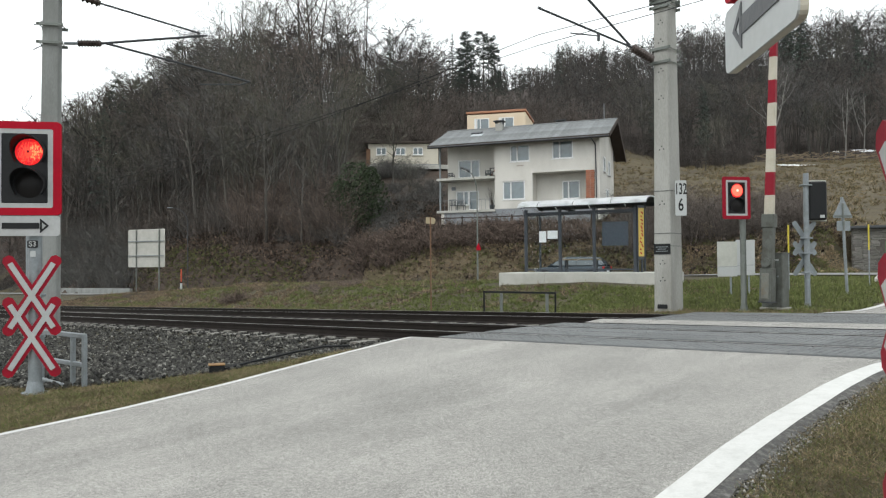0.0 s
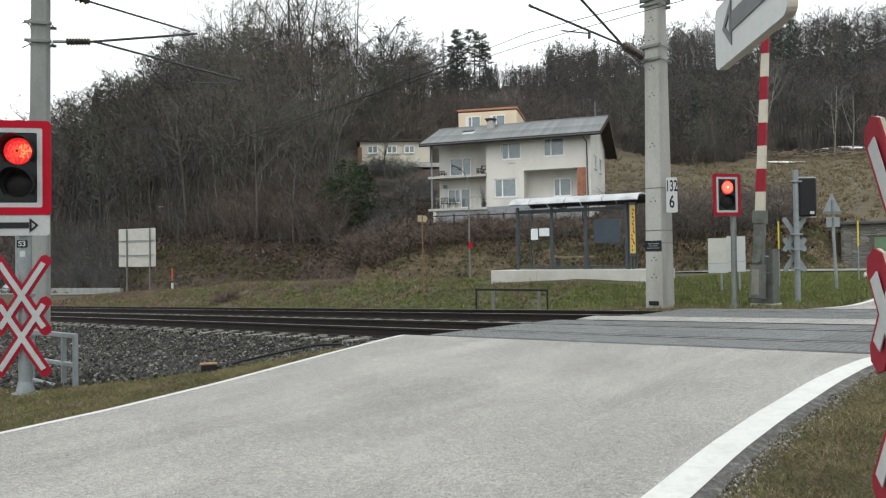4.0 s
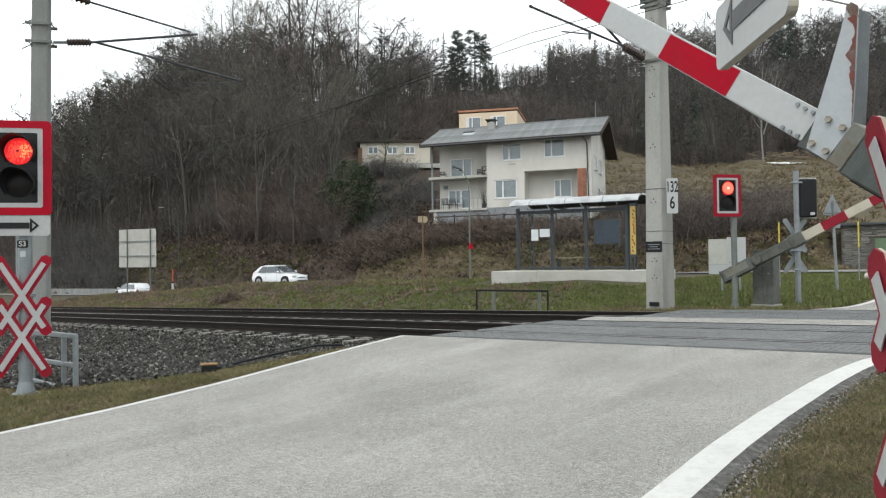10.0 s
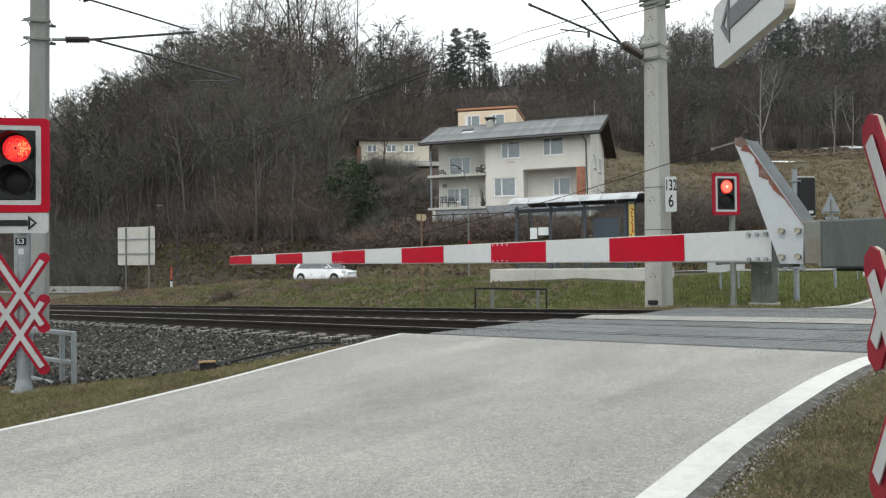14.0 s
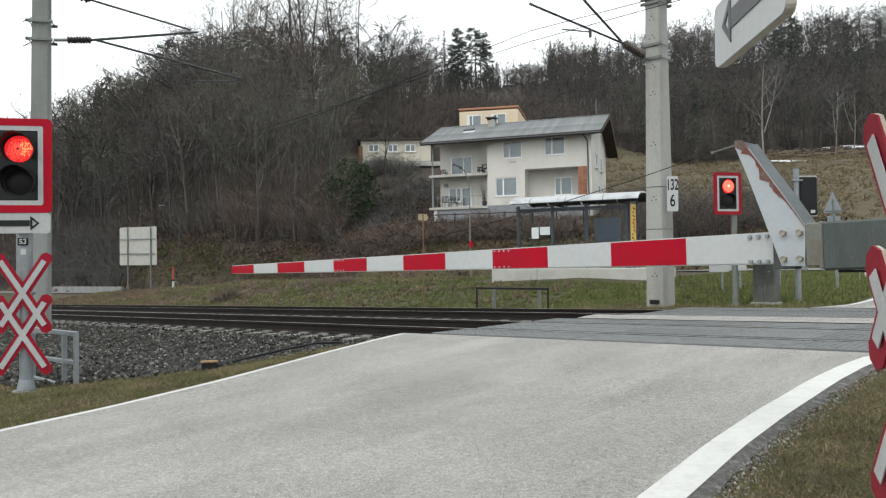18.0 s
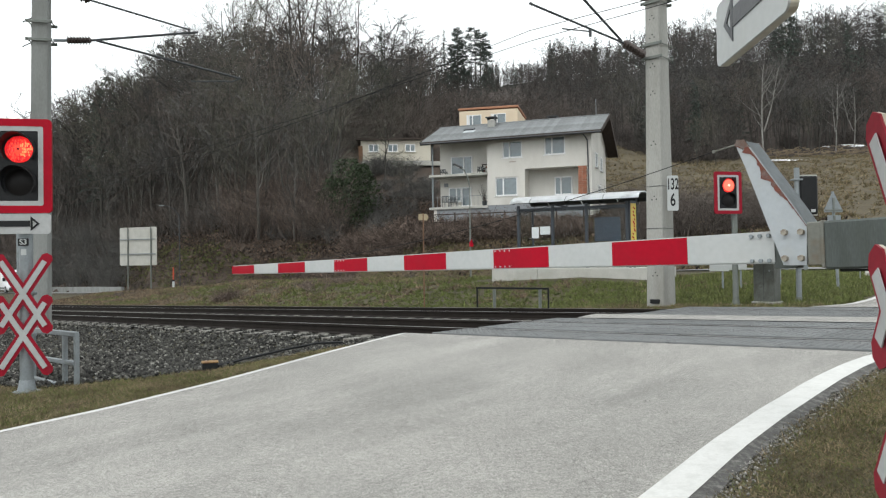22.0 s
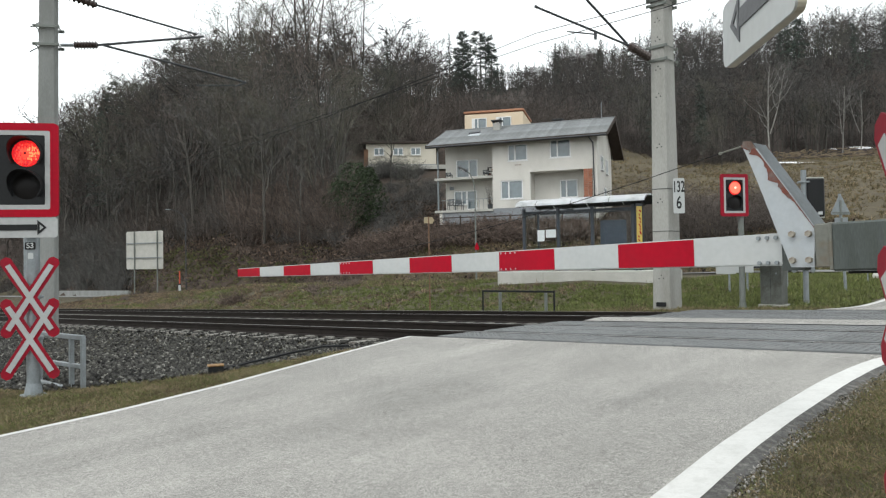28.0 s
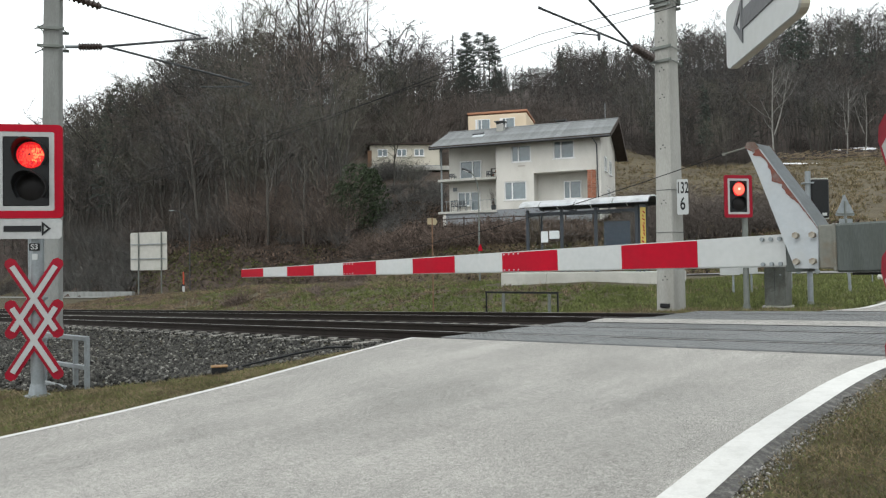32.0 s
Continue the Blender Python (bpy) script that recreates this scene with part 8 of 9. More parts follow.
    tw = bare_tree(71, 14, (11, 5, 5), 0.26, 0.35, 0.032, 0.0095, 0.2, pale=True, fork=0.28)
    birch = tree_thing("birch", tw, pose(0, 0, -500), (M["birch"], M["twig"]), "leafless birch with a pale trunk above the meadow", "birches", "fine bare twigs")
    pines = [tree_thing("pine", pine(80 + i, 16, (0.42, 0.6)[i]), pose(0, 0, -500), (M["bark"], M["needle"]), "tall pine with dark tufted crown above the woods", "pines", "dark needle tufts") for i in range(2)]
    firs = [tree_thing("spruce", conifer(90 + i, 19, (2.7, 2.2)[i], (0.1, 0.3)[i], 26, 7), pose(0, 0, -500), (M["bark"], M["needle"]), "dark green spruce among the bare trees", "spruces", "dark drooping needle sprays") for i in range(2)]

    def put(ob, t, y, size, sink=0.2):
        x = t * y
        m = Matrix.Translation((x, y, ground_z(x, y) - sink)) @ Matrix.Rotation(rnd.uniform(0, 6.28), 4, "Z") @ Matrix.Diagonal((size, size, size, 1))
        c = copy_thing(ob, m)
        c.matrix_basis = m
        return c
    # slope above the street, from the far end to the houses
    for i in range(88):
        t = rnd.uniform(-0.6, -0.125)
        edge = np.interp(t, (-0.62, -0.45, -0.26, -0.1, -0.05), (112, 88, 69, 64, 74))
        y = edge + abs(rnd.gauss(0, 14)) + rnd.uniform(0, 6)
        put(rnd.choice(made), t, y, rnd.uniform(0.55, 1.1))
    for i in range(46):
        t = rnd.uniform(-0.56, -0.3)
        put(rnd.choice(made), t, np.interp(t, (-0.56, -0.45, -0.3), (114, 104, 92)) + rnd.uniform(0, 16), rnd.uniform(0.85, 1.2) * (0.75 if t < -0.5 else 1.0))
    for i in range(34):
        t, y = rnd.uniform(-0.13, -0.015), rnd.uniform(99, 128)
        put(rnd.choice(made), t, y, rnd.uniform(0.5, 0.75))
    for t, y, s in ((-0.175, 100, 1.6), (-0.262, 98, 1.35), (-0.24, 92, 1.45), (-0.19, 94, 1.7), (-0.155, 92, 1.65), (-0.285, 96, 1.4), (-0.13, 98, 1.35), (-0.11, 104, 1.3), (-0.3, 90, 1.2), (0.17, 190, 1.0), (0.185, 196, 1.1), (0.215, 200, 0.9), (0.24, 188, 0.9), (0.265, 196, 1.0), (0.30, 190, 1.3), (0.325, 200, 1.4), (0.345, 195, 1.4), (0.37, 205, 1.5), (0.39, 200, 1.5), (0.5, 190, 1.3), (0.54, 180, 1.4), (0.58, 185, 1.5)):
        put(made[rnd.randrange(6)], t, y, s)
    # trees along the upper edge of the meadow
    for i in range(40):
        t, y = rnd.uniform(0.24, 0.66), rnd.uniform(129, 150)
        put(rnd.choice(made), t, y, rnd.uniform(0.55, 1.0))
    for t, y, s in ((0.452, 119, 1.25), (0.55, 132, 1.0), (0.575, 134, 0.9)):
        put(birch, t, y, s)
    for t, y, s in ((-0.46, 112, 1.1), (-0.44, 114, 1.1), (-0.41, 118, 0.95), (-0.366, 120, 1.2), (-0.385, 124, 0.85), (0.33, 180, 1.0)):
        put(pines[rnd.randrange(2)], t, y, s)
    # dense group of pines above the houses
    full = [tree_thing("pine", pine(84 + i, 16, (0.3, 0.62, 0.25)[i], (95, 42, 80)[i], (0.95, 1.25, 0.9)[i]), pose(0, 0, -500), (M["bark"], M["needle"]), "tall pine with a dense dark crown above the woods", "pines", "dark needle tufts") for i in range(3)]
    for kind, t, y, s in ((0, 0.0335, 138, 0.95), (1, 0.0575, 142, 1.0), (2, 0.073, 138, 0.84), (2, 0.043, 142, 0.8), (0, 0.025, 140, 0.76), (1, 0.064, 140, 0.92)):
        put(full[kind], t, y, s)
    for t, y, s in ((0.492, 172, 1.6), (0.475, 178, 1.4), (0.36, 128, 0.7), (-0.07, 114, 0.8), (0.015, 150, 0.8), (0.57, 165, 1.2), (0.16, 190, 0.8)):
        put(firs[rnd.randrange(2)], t, y, s)
    # stouter pale-barked trees along the foot of the woods
    stouts = [tree_thing("tree", bare_tree(160 + i, 14, (10, 5, 5), 0.32, 0.36, 0.026, 0.0135, pale=True, fork=0.3 * (i % 2)), pose(0, 0, -500), (M["greybark"], M["twig"]), "leafless grey-barked tree at the foot of the slope", "trees on the slope", "sparse bare twigs") for i in range(3)]
    for i in range(13):
        t = -0.57 + 0.38 * (i + rnd.random()) / 13
        edge = np.interp(t, (-0.62, -0.45, -0.26, -0.1, -0.05), (112, 88, 69, 64, 74))
        put(rnd.choice(stouts), t, edge + rnd.uniform(-1, 9), rnd.uniform(0.55, 1.05))
    made += stouts
    # trees in the gardens
    for t, y, s in ((-0.068, 79, 0.62), (0.36, 108, 0.5), (0.385, 112, 0.55), (-0.045, 74, 0.3), (0.30, 120, 0.55)):
        put(made[1], t, y, s)
    for ob in [*made, birch, *pines, *full, *firs]:
        for o in (*ob.children_recursive, ob):
            bpy.data.objects.remove(o)


def brush():
    rnd = random.Random(5)
    kinds = [shrub(1, 2.6, 52, 0.02), shrub(2, 2.0, 54, 0.021, 1.0), shrub(3, 1.2, 48, 0.025, 1.4), shrub(4, 3.2, 52, 0.02, 0.5)]

    kinds += [shrub(5, 1.9, 40, 0.042, 1.5, 3), shrub(6, 1.3, 40, 0.042, 2.0, 3), shrub(7, 2.6, 40, 0.036, 0.9, 3)]

    def fill(name, count, t0, t1, y0, y1, sizes, pick, material, label, keep=lambda t, y: True):
        spots = []
        for i in range(count):
            t = rnd.uniform(t0, t1)
            a, b = (y0(t), y1(t)) if callable(y0) else (y0, y1)
            y = rnd.uniform(a, b)
            if not keep(t, y):
                continue
            x = t * y
            spots.append((rnd.choice(pick), x, y, ground_z(x, y), rnd.uniform(0, 6.28), rnd.uniform(*sizes)))
        scatter(name, kinds, spots, [M["bark"], material], label, "brush")
    foot = lambda t: float(np.interp(t, (-0.62, -0.45, -0.26, -0.1, 0.05), (108, 86, 65, 57, 52.5)))
    fill("brown_brush", 560, -0.6, -0.13, lambda t: foot(t) + (4 if t > -0.4 else -1), lambda t: foot(t) + 30, (0.6, 2.0), (0, 1, 3), M["browntwig"], "brown leafless saplings on the steep slope")
    fill("hillside_brush", 640, -0.64, -0.13, lambda t: foot(t) - 7 if t < -0.42 else foot(t) + 4, lambda t: foot(t) + 40, (0.5, 1.7), (0, 1, 2, 3), M["twig"], "tangled grey-brown undergrowth on the steep slope")
    fill("red_brush", 360, -0.285, -0.13, lambda t: foot(t) + 5, lambda t: foot(t) + 16, (0.9, 1.6), (0, 3, 6), M["redtwig"], "reddish bare shrubs at the foot of the slope")
    fill("garden_hedge", 400, -0.12, 0.2, lambda t: float(np.interp(t, (-0.12, 0.05, 0.2), (57.5, 54, 51.5))), lambda t: float(np.interp(t, (-0.12, 0.05, 0.2), (62, 57.5, 54.5))), (0.6, 1.15), (4, 5), M["bramble"], "brown tangled hedge below the garden")
    fill("garden_bushes", 130, -0.11, 0.0, 62, 80, (0.5, 1.2), (1, 2), M["twig"], "leafless garden bushes beside the house", lambda t, y: not (-2 < t * y and y < 72))
    fill("meadow_hedge", 230, 0.25, 0.49, 48, 62, (0.8, 1.5), (0, 1), M["browntwig"], "brown leafless hedge below the meadow", lambda t, y: t < 0.33 or y < 55 or rnd.random() < 0.4)
    fill("wood_edge", 330, 0.2, 0.66, 117, 140, (0.8, 2.3), (0, 1, 3), M["farbrown"], "bare undergrowth at the edge of the woods", lambda t, y: t < 0.42 or y > 137)
    spots = []
    for i in range(420):
        u = rnd.uniform(18, 100)
        x, y = from_track(u, street_d(u) + rnd.uniform(4.6, 15))
        if -0.6 < x / y < -0.11 and (x / y < -0.38 or to_track(x, y)[1] > street_d(u) + 10):
            spots.append((rnd.choice((1, 2)), x, y, ground_z(x, y), rnd.uniform(0, 6.28), rnd.uniform(0.3, 0.8)))
    scatter("slope_scrub", kinds, spots, [M["bark"], M["browntwig"]], "low brown scrub and brambles on the slope", "brush")
    spots = []
    for i in range(330):
        u = rnd.uniform(52, 112)
        x, y = from_track(u, street_d(u) + rnd.uniform(4.2, 9))
        if -0.64 < x / y < -0.42:
            spots.append((rnd.choice((0, 3)), x, y, ground_z(x, y), rnd.uniform(0, 6.28), rnd.uniform(0.7, 1.5)))
    scatter("roadside_brush", kinds, spots, [M["bark"], M["twig"]], "tall thin leafless stems beside the street", "brush")
    fill("saplings", 150, -0.14, 0.0, 92, 124, (1.4, 2.6), (0, 1, 3), M["browntwig"], "brown saplings on the slope behind the houses")
    fill("upper_saplings", 170, 0.0, 0.2, 108, 138, (1.2, 2.4), (0, 3), M["browntwig"], "brown saplings below the pines behind the houses")
    fill("ridge_brush", 220, -0.06, 0.72, 200, 262, (1.0, 1.7), (0, 3), M["fartwig"], "dense undergrowth along the ridge of the woods")
    fill("terrace_bushes", 46, -0.105, -0.025, 82, 86, (0.9, 1.5), (1, 2), M["twig"], "leafless bushes below the bungalow")
    spots = []
    for i in range(70):
        u, d = rnd.uniform(20, 60), rnd.uniform(20.5, 26.5)
        x, y = from_track(u, d)
        if noise.noise((u * 0.3, d * 0.5, 9)) > 0.05:
            spots.append((2, x, y, ground_z(x, y), rnd.uniform(0, 6.28), rnd.uniform(0.18, 0.42)))
    scatter("bank_stalks", kinds, spots, [M["bark"], M["browntwig"]], "dead brown stalks in the grass bank", "brush")
    # heaps of cut brushwood in the bank
    fill("brushwood", 11, -0.296, -0.272, 35.8, 37.2, (0.5, 0.75), (2, 5), M["bramble"], "heap of cut brushwood in the bank")
    fill("brambles", 26, -0.19, -0.11, 33, 38, (0.25, 0.45), (2, 5), M["redtwig"], "low brown brambles in the bank")
    # clipped brown-green bush above the bank across the street
    tw, r2 = Twigs(), random.Random(77)
    tw.stick((0, 0, -0.3), (0, 0, 0.9), 0.08, 0.03, 5, 0)
    for i in range(2600):
        a, k = r2.uniform(0, 6.28), r2.uniform(0.0, 1.0)
        rr = math.sqrt(1 - k * k) * r2.uniform(0.75, 1.05)
        tw.leaf(Vector((1.3 * rr * math.cos(a), 1.0 * rr * math.sin(a), 1.9 * k * r2.uniform(0.9, 1.04))), r2.uniform(0.04, 0.1), r2)
    tree_thing("bush", tw, pose(0.423 * 54, 54, ground_z(0.423 * 54, 54) - 0.1), (M["bark"], M["bronzeleaf"]), "rounded brown-green bush above the bank", "clipped bushes", "dense small leaves")
    # evergreen bushes
    for t, y, h, w in ((-0.118, 66, 6.0, 1.9), (-0.10, 68, 4.8, 1.5), (-0.135, 68, 4.0, 1.5)):
        x = t * y
        tw = Twigs()
        r2 = random.Random(int(h * 10))
        tw.stick((0, 0, -0.3), (0, 0, h * 0.8), 0.14, 0.04, 5, 0)
        for i in range(1500):
            a, k = r2.uniform(0, 6.28), r2.random()
            rr = w * (0.35 + 0.75 * math.sin(math.pi * (0.12 + 0.85 * k))) * math.sqrt(r2.uniform(0.35, 1)) * (1 + 0.25 * math.sin(3 * a + 5 * k))
            tw.leaf(Vector((rr * math.cos(a), rr * math.sin(a), 0.3 + h * k)), r2.uniform(0.09, 0.2), r2)
        tree_thing("evergreen_bush", tw, pose(x, y, ground_z(x, y) - 0.1), (M["bark"], M["ivy"]), "dark green ivy-grown evergreen bush beside the garden", "evergreen bushes", "dense dark leaves")


def grass():
    rnd = random.Random(8)

    def tuft(seed, blades, h, w, lean):
        r = random.Random(seed)
        tw = Twigs()
        for i in range(blades):
            a = r.uniform(0, 6.28)
            p = Vector((r.gauss(0, 0.05), r.gauss(0, 0.05), -0.01))
            out = Vector((math.cos(a), math.sin(a), 0)) * r.uniform(0.1, lean)
            tw.sliver(p, p + (out + Vector((0, 0, r.uniform(0.35, 1)))) * h * r.uniform(0.6, 1.2), w, Vector((-out.y, out.x, 0.1)) if r.random() < 0.5 else out + Vector((0, 0, 0.3)), 1 if r.random() < 0.62 else 0)
        return tw
    near = [tuft(i, 18, 0.036, 0.005, 1.9) for i in range(6)]
    far = [tuft(10 + i, 12, 0.25, 0.036, 1.5) for i in range(4)]

    def fill(name, count, area, kinds, mats, label, size=(0.7, 1.3), keep=lambda u, d: True, lift=0.0):
        spots = []
        u0, u1, d0, d1 = area
        for i in range(count):
            u, d = rnd.uniform(u0, u1), rnd.uniform(d0, d1)
            if not keep(u, d):
                continue
            x, y = from_track(u, d)
            spots.append((rnd.randrange(len(kinds)), x, y, ground_z(x, y) + lift, rnd.uniform(0, 6.28), rnd.uniform(*size)))
        scatter(name, kinds, spots, mats, label, "grass")
    left = lambda u, d: u > np.interp(d, ROAD_LEFT_D, ROAD_LEFT_U) + 0.14
    right = lambda u, d: u < np.interp(d, ROAD_RIGHT_D, ROAD_RIGHT_U) - 0.11 - 0.13 * rnd.random() ** 2 - 0.05 * noise.noise((d * 3, 0, 2))
    seam = lambda u, d: left(u, d) and u < np.interp(d, ROAD_LEFT_D, ROAD_LEFT_U) + np.interp(d, VERGE_D, VERGE_W) + 0.15 * rnd.random()
    fill("verge_grass_left", 20000, (6.2, 9.6, 0.3, 6.2), near, [M["drygrass"], M["deadgrass"]], "short dry winter grass on the road verge", (0.7, 1.5), seam)
    fill("verge_grass_left_green", 13000, (6.2, 9.6, 0.3, 6.2), near, [M["grass"], M["freshgrass"]], "green tufts between the dry grass of the verge", (0.7, 1.5), lambda u, d: seam(u, d) and noise.noise((u * 2.2, d * 2.2, 4)) > -0.22)
    fill("verge_grass_right_green", 9500, (-0.6, 1.7, 1.0, 6.6), near, [M["grass"], M["freshgrass"]], "greener tufts of winter grass on the road verge", (0.5, 1.0), right)
    fill("verge_grass_behind", 2200, (-3.5, 1.4, -4.5, 2.5), near, [M["drygrass"], M["deadgrass"]], "short winter grass behind the verge", (1.0, 1.7), lambda u, d: u < np.interp(d, ROAD_RIGHT_D, ROAD_RIGHT_U) - 0.15 and (u < -0.5 or d < 1.1))
    fill("verge_grass_right", 14500, (-0.6, 1.7, 1.0, 6.6), near, [M["drygrass"], M["deadgrass"]], "short brown and green winter grass on the road verge", (0.6, 1.25), right)
    spread = lambda u, d: noise.noise((u * 0.22, d * 0.5, 5)) + 0.7 * noise.noise((u * 0.9, d * 1.3, 2))
    bank = lambda u, d: d < street_d(u) - 4.2 and not (11.5 < u < 19 and 21.8 < d < 25)
    fill("bank_grass", 15000, (6, 60, 16.9, 27), far, [M["freshgrass"], M["grass"]], "patchy green winter grass on the bank", (0.35, 0.8), lambda u, d: bank(u, d) and spread(u, d) > (-0.7 if u < 20 else -0.3) + max(0, u - 24) * 0.02)
    fill("bank_straw", 12000, (6, 60, 16.9, 27), far, [M["deadgrass"], M["leaflitter"]], "straw-coloured dead grass on the bank", (0.35, 0.85), lambda u, d: bank(u, d) and spread(u, d) < (-0.3 if u < 20 else 0.1) + max(0, u - 22) * 0.02)
    far_side = lambda u, d: street_d(u) + 3.4 < d
    spots = []
    for i in range(6000):
        t, y = rnd.uniform(0.2, 0.8), 48 + 80 * rnd.random() ** 0.8
        x = t * y
        if to_track(x, y)[1] > street_d(to_track(x, y)[0]) + 4:
            spots.append((rnd.randrange(4), x, y, ground_z(x, y), rnd.uniform(0, 6.28), rnd.uniform(0.9, 2.2)))
    scatter("meadow_tufts", far, spots, [M["deadgrass"], M["drygrass"]], "matted tufts of dead grass on the meadow", "grass")
    spots = []
    for i in range(19500):
        t, y = rnd.uniform(-0.13, 0.56), rnd.uniform(38, 56)
        x = t * y
        u, d = to_track(x, y)
        if d > street_d(u) + 3.6 and u > 8:
            spots.append((rnd.randrange(4), x, y, ground_z(x, y), rnd.uniform(0, 6.28), rnd.uniform(0.6, 1.3)))
    green = [q for q in spots if noise.noise((q[1] * 0.45, q[2] * 0.6, 12)) > -0.02]
    spots = [q for q in spots if noise.noise((q[1] * 0.45, q[2] * 0.6, 12)) <= -0.02]
    scatter("garden_bank_green", far, green, [M["grass"], M["drygrass"]], "green patches of grass on the bank below the garden", "grass")
    scatter("garden_bank_grass", far, spots, [M["deadgrass"], M["deadgrass"]], "dead brown grass on the bank below the garden", "grass")
    fill("foot_grass", 9000, (50, 86, 32, 45), far, [M["freshgrass"], M["grass"]], "bright green grass at the foot of the wooded slope", (0.6, 1.3), lambda u, d: far_side(u, d) and d < street_d(u) + np.interp(u, (50, 58, 70, 82, 86), (6.5, 7.0, 8.5, 9.0, 6)) + 2.5 * spread(u, d) and spread(u, d) > -0.45)
    fill("slope_grass", 12000, (14, 88, 31, 46), far, [M["drygrass"], M["freshgrass"]], "green grass at the foot of the wooded slope", (0.6, 1.3), lambda u, d: far_side(u, d) and d < street_d(u) + 7.5 + 3 * spread(u, d) and (spread(u, d) > 0.0 or d < street_d(u) + 5))
    fill("slope_straw", 14000, (14, 100, 31, 52), far, [M["leaflitter"], M["litter"]], "dead brown leaves and stalks on the slope", (0.6, 1.4), lambda u, d: far_side(u, d) and d < street_d(u) + 14 + 3 * spread(u, d))
    leaf = []
    for i in range(3):
        tw, r = Twigs(), random.Random(70 + i)
        for j in range(9):
            tw.leaf(Vector((r.gauss(0, 0.5), r.gauss(0, 0.5), r.uniform(0.0, 0.12))), r.uniform(0.05, 0.13), r, j % 2)
        for j in range(6):
            p, a = Vector((r.gauss(0, 0.4), r.gauss(0, 0.4), 0.05)), r.uniform(0, 6.28)
            tw.sliver(p, p + Vector((math.cos(a), math.sin(a), r.uniform(0.0, 0.5))) * r.uniform(0.4, 1.4), 0.03, Vector((0, 0, 1)), j % 2)
        leaf.append(tw)
    fill("leaf_litter", 13000, (14, 100, 31, 56), leaf, [M["leaflitter"], M["darkleaf"]], "fallen brown leaves and twigs on the wooded slope", (0.6, 1.5), lambda u, d: street_d(u) + 4.5 < d < street_d(u) + 22)
    fill("bank_foot_straw", 2600, (4.5, 14, 15.42, 17.2), far, [M["deadgrass"], M["drygrass"]], "dry straw-coloured grass along the foot of the bank", (0.2, 0.42), lambda u, d: u > 4.75)
    fill("verge_grass_far", 9000, (4, 13, 15.45, 34), far, [M["grass"], M["freshgrass"]], "green winter grass beside the crossing", (0.3, 0.7), lambda u, d: (d > 17.0 or rnd.random() < 0.3) and u > np.interp(d, (15.36, 15.9, 16.6, 18, 20, 22, 26, 34, 37), (4.55, 4.25, 4.15, 4.22, 4.4, 4.2, 3.3, 2.6, 5)) + 0.12 and not (8 < u < 19 and 21.8 < d < 25))


def ballast_stones():
    rnd = random.Random(2)
    kinds = []
    for i in range(6):
        tw = Twigs()
        r = random.Random(i)
        pts = [Vector((r.uniform(0.6, 1) * a, r.uniform(0.6, 1) * b, r.uniform(0.5, 0.9) * c)) * 0.025 for a, b, c in ((1, 0, 0), (-1, 0, 0), (0, 1, 0), (0, -1, 0), (0, 0, 1), (0, 0, -1))]
        tw.v = [p + Vector((r.uniform(-1, 1), r.uniform(-1, 1), r.uniform(-1, 1))) * 0.008 for p in pts]
        tw.f = [(0, 2, 4), (2, 1, 4), (1, 3, 4), (3, 0, 4), (2, 0, 5), (1, 2, 5), (3, 1, 5), (0, 3, 5)]
        tw.m = [1 if i == 0 else 0] * 8
        kinds.append(tw)
    spots = []
    for i in range(50000):
        u = 6.9 + 30 * rnd.random() ** 1.8
        d = rnd.uniform(2.6, 8.35)
        if d > 7.7 and (u - 7.75 + 0.16) % 0.6 < 0.32:
            continue
        if u < np.interp(d, ROAD_LEFT_D, ROAD_LEFT_U) + np.interp(d, VERGE_D, VERGE_W) - 0.08 + 0.15 * rnd.random():
            continue
        x, y = from_track(u, d)
        spots.append((rnd.randrange(6), x, y, max(ground_z(x, y), GRADE * u + np.interp(d, (5.6, 6.3, 7.0, 7.45, 7.8), (-0.5, -0.42, -0.34, -0.26, -0.21))) + rnd.uniform(0, 0.03), rnd.uniform(0, 6.28), rnd.choice((0.7, 0.9, 1.1, 1.3, 1.6, 2.0))))
    scatter("ballast_stones", kinds, spots, [M["stone"], M["palestone"]], "loose grey crushed stones of the track bed", "gravel")
    spots = []
    for i in range(170):
        d = rnd.uniform(1.0, 7.2)
        u = rnd.uniform(np.interp(d, ROAD_RIGHT_D, ROAD_RIGHT_U) + 0.25, np.interp(d, ROAD_LEFT_D, ROAD_LEFT_U))
        x, y = from_track(u, d)
        spots.append((rnd.randrange(6), x, y, road_z(u, d), rnd.uniform(0, 6.28), rnd.uniform(0.08, 0.26)))
    scatter("road_grit", kinds, spots, [M["stone"], M["palestone"]], "tiny loose stones on the asphalt", "gravel")
    spots = []
    for i in range(9000):
        d = rnd.uniform(0.6, 7.2)
        u = np.interp(d, ROAD_RIGHT_D, ROAD_RIGHT_U) - 0.05 - abs(rnd.gauss(0.06, 0.05) + 0.03 * noise.noise((d * 3, 1, 8)))
        x, y = from_track(u, d)
        spots.append((rnd.randrange(6), x, y, ground_z(x, y) + rnd.uniform(-0.01, 0.01), rnd.uniform(0, 6.28), rnd.choice((0.12, 0.15, 0.18, 0.24, 0.38)) * rnd.uniform(0.7, 1.2)))
    scatter("road_edge_gravel", kinds, spots, [M["gravel"], M["stone"]], "fine loose gravel along the road's edge", "gravel")


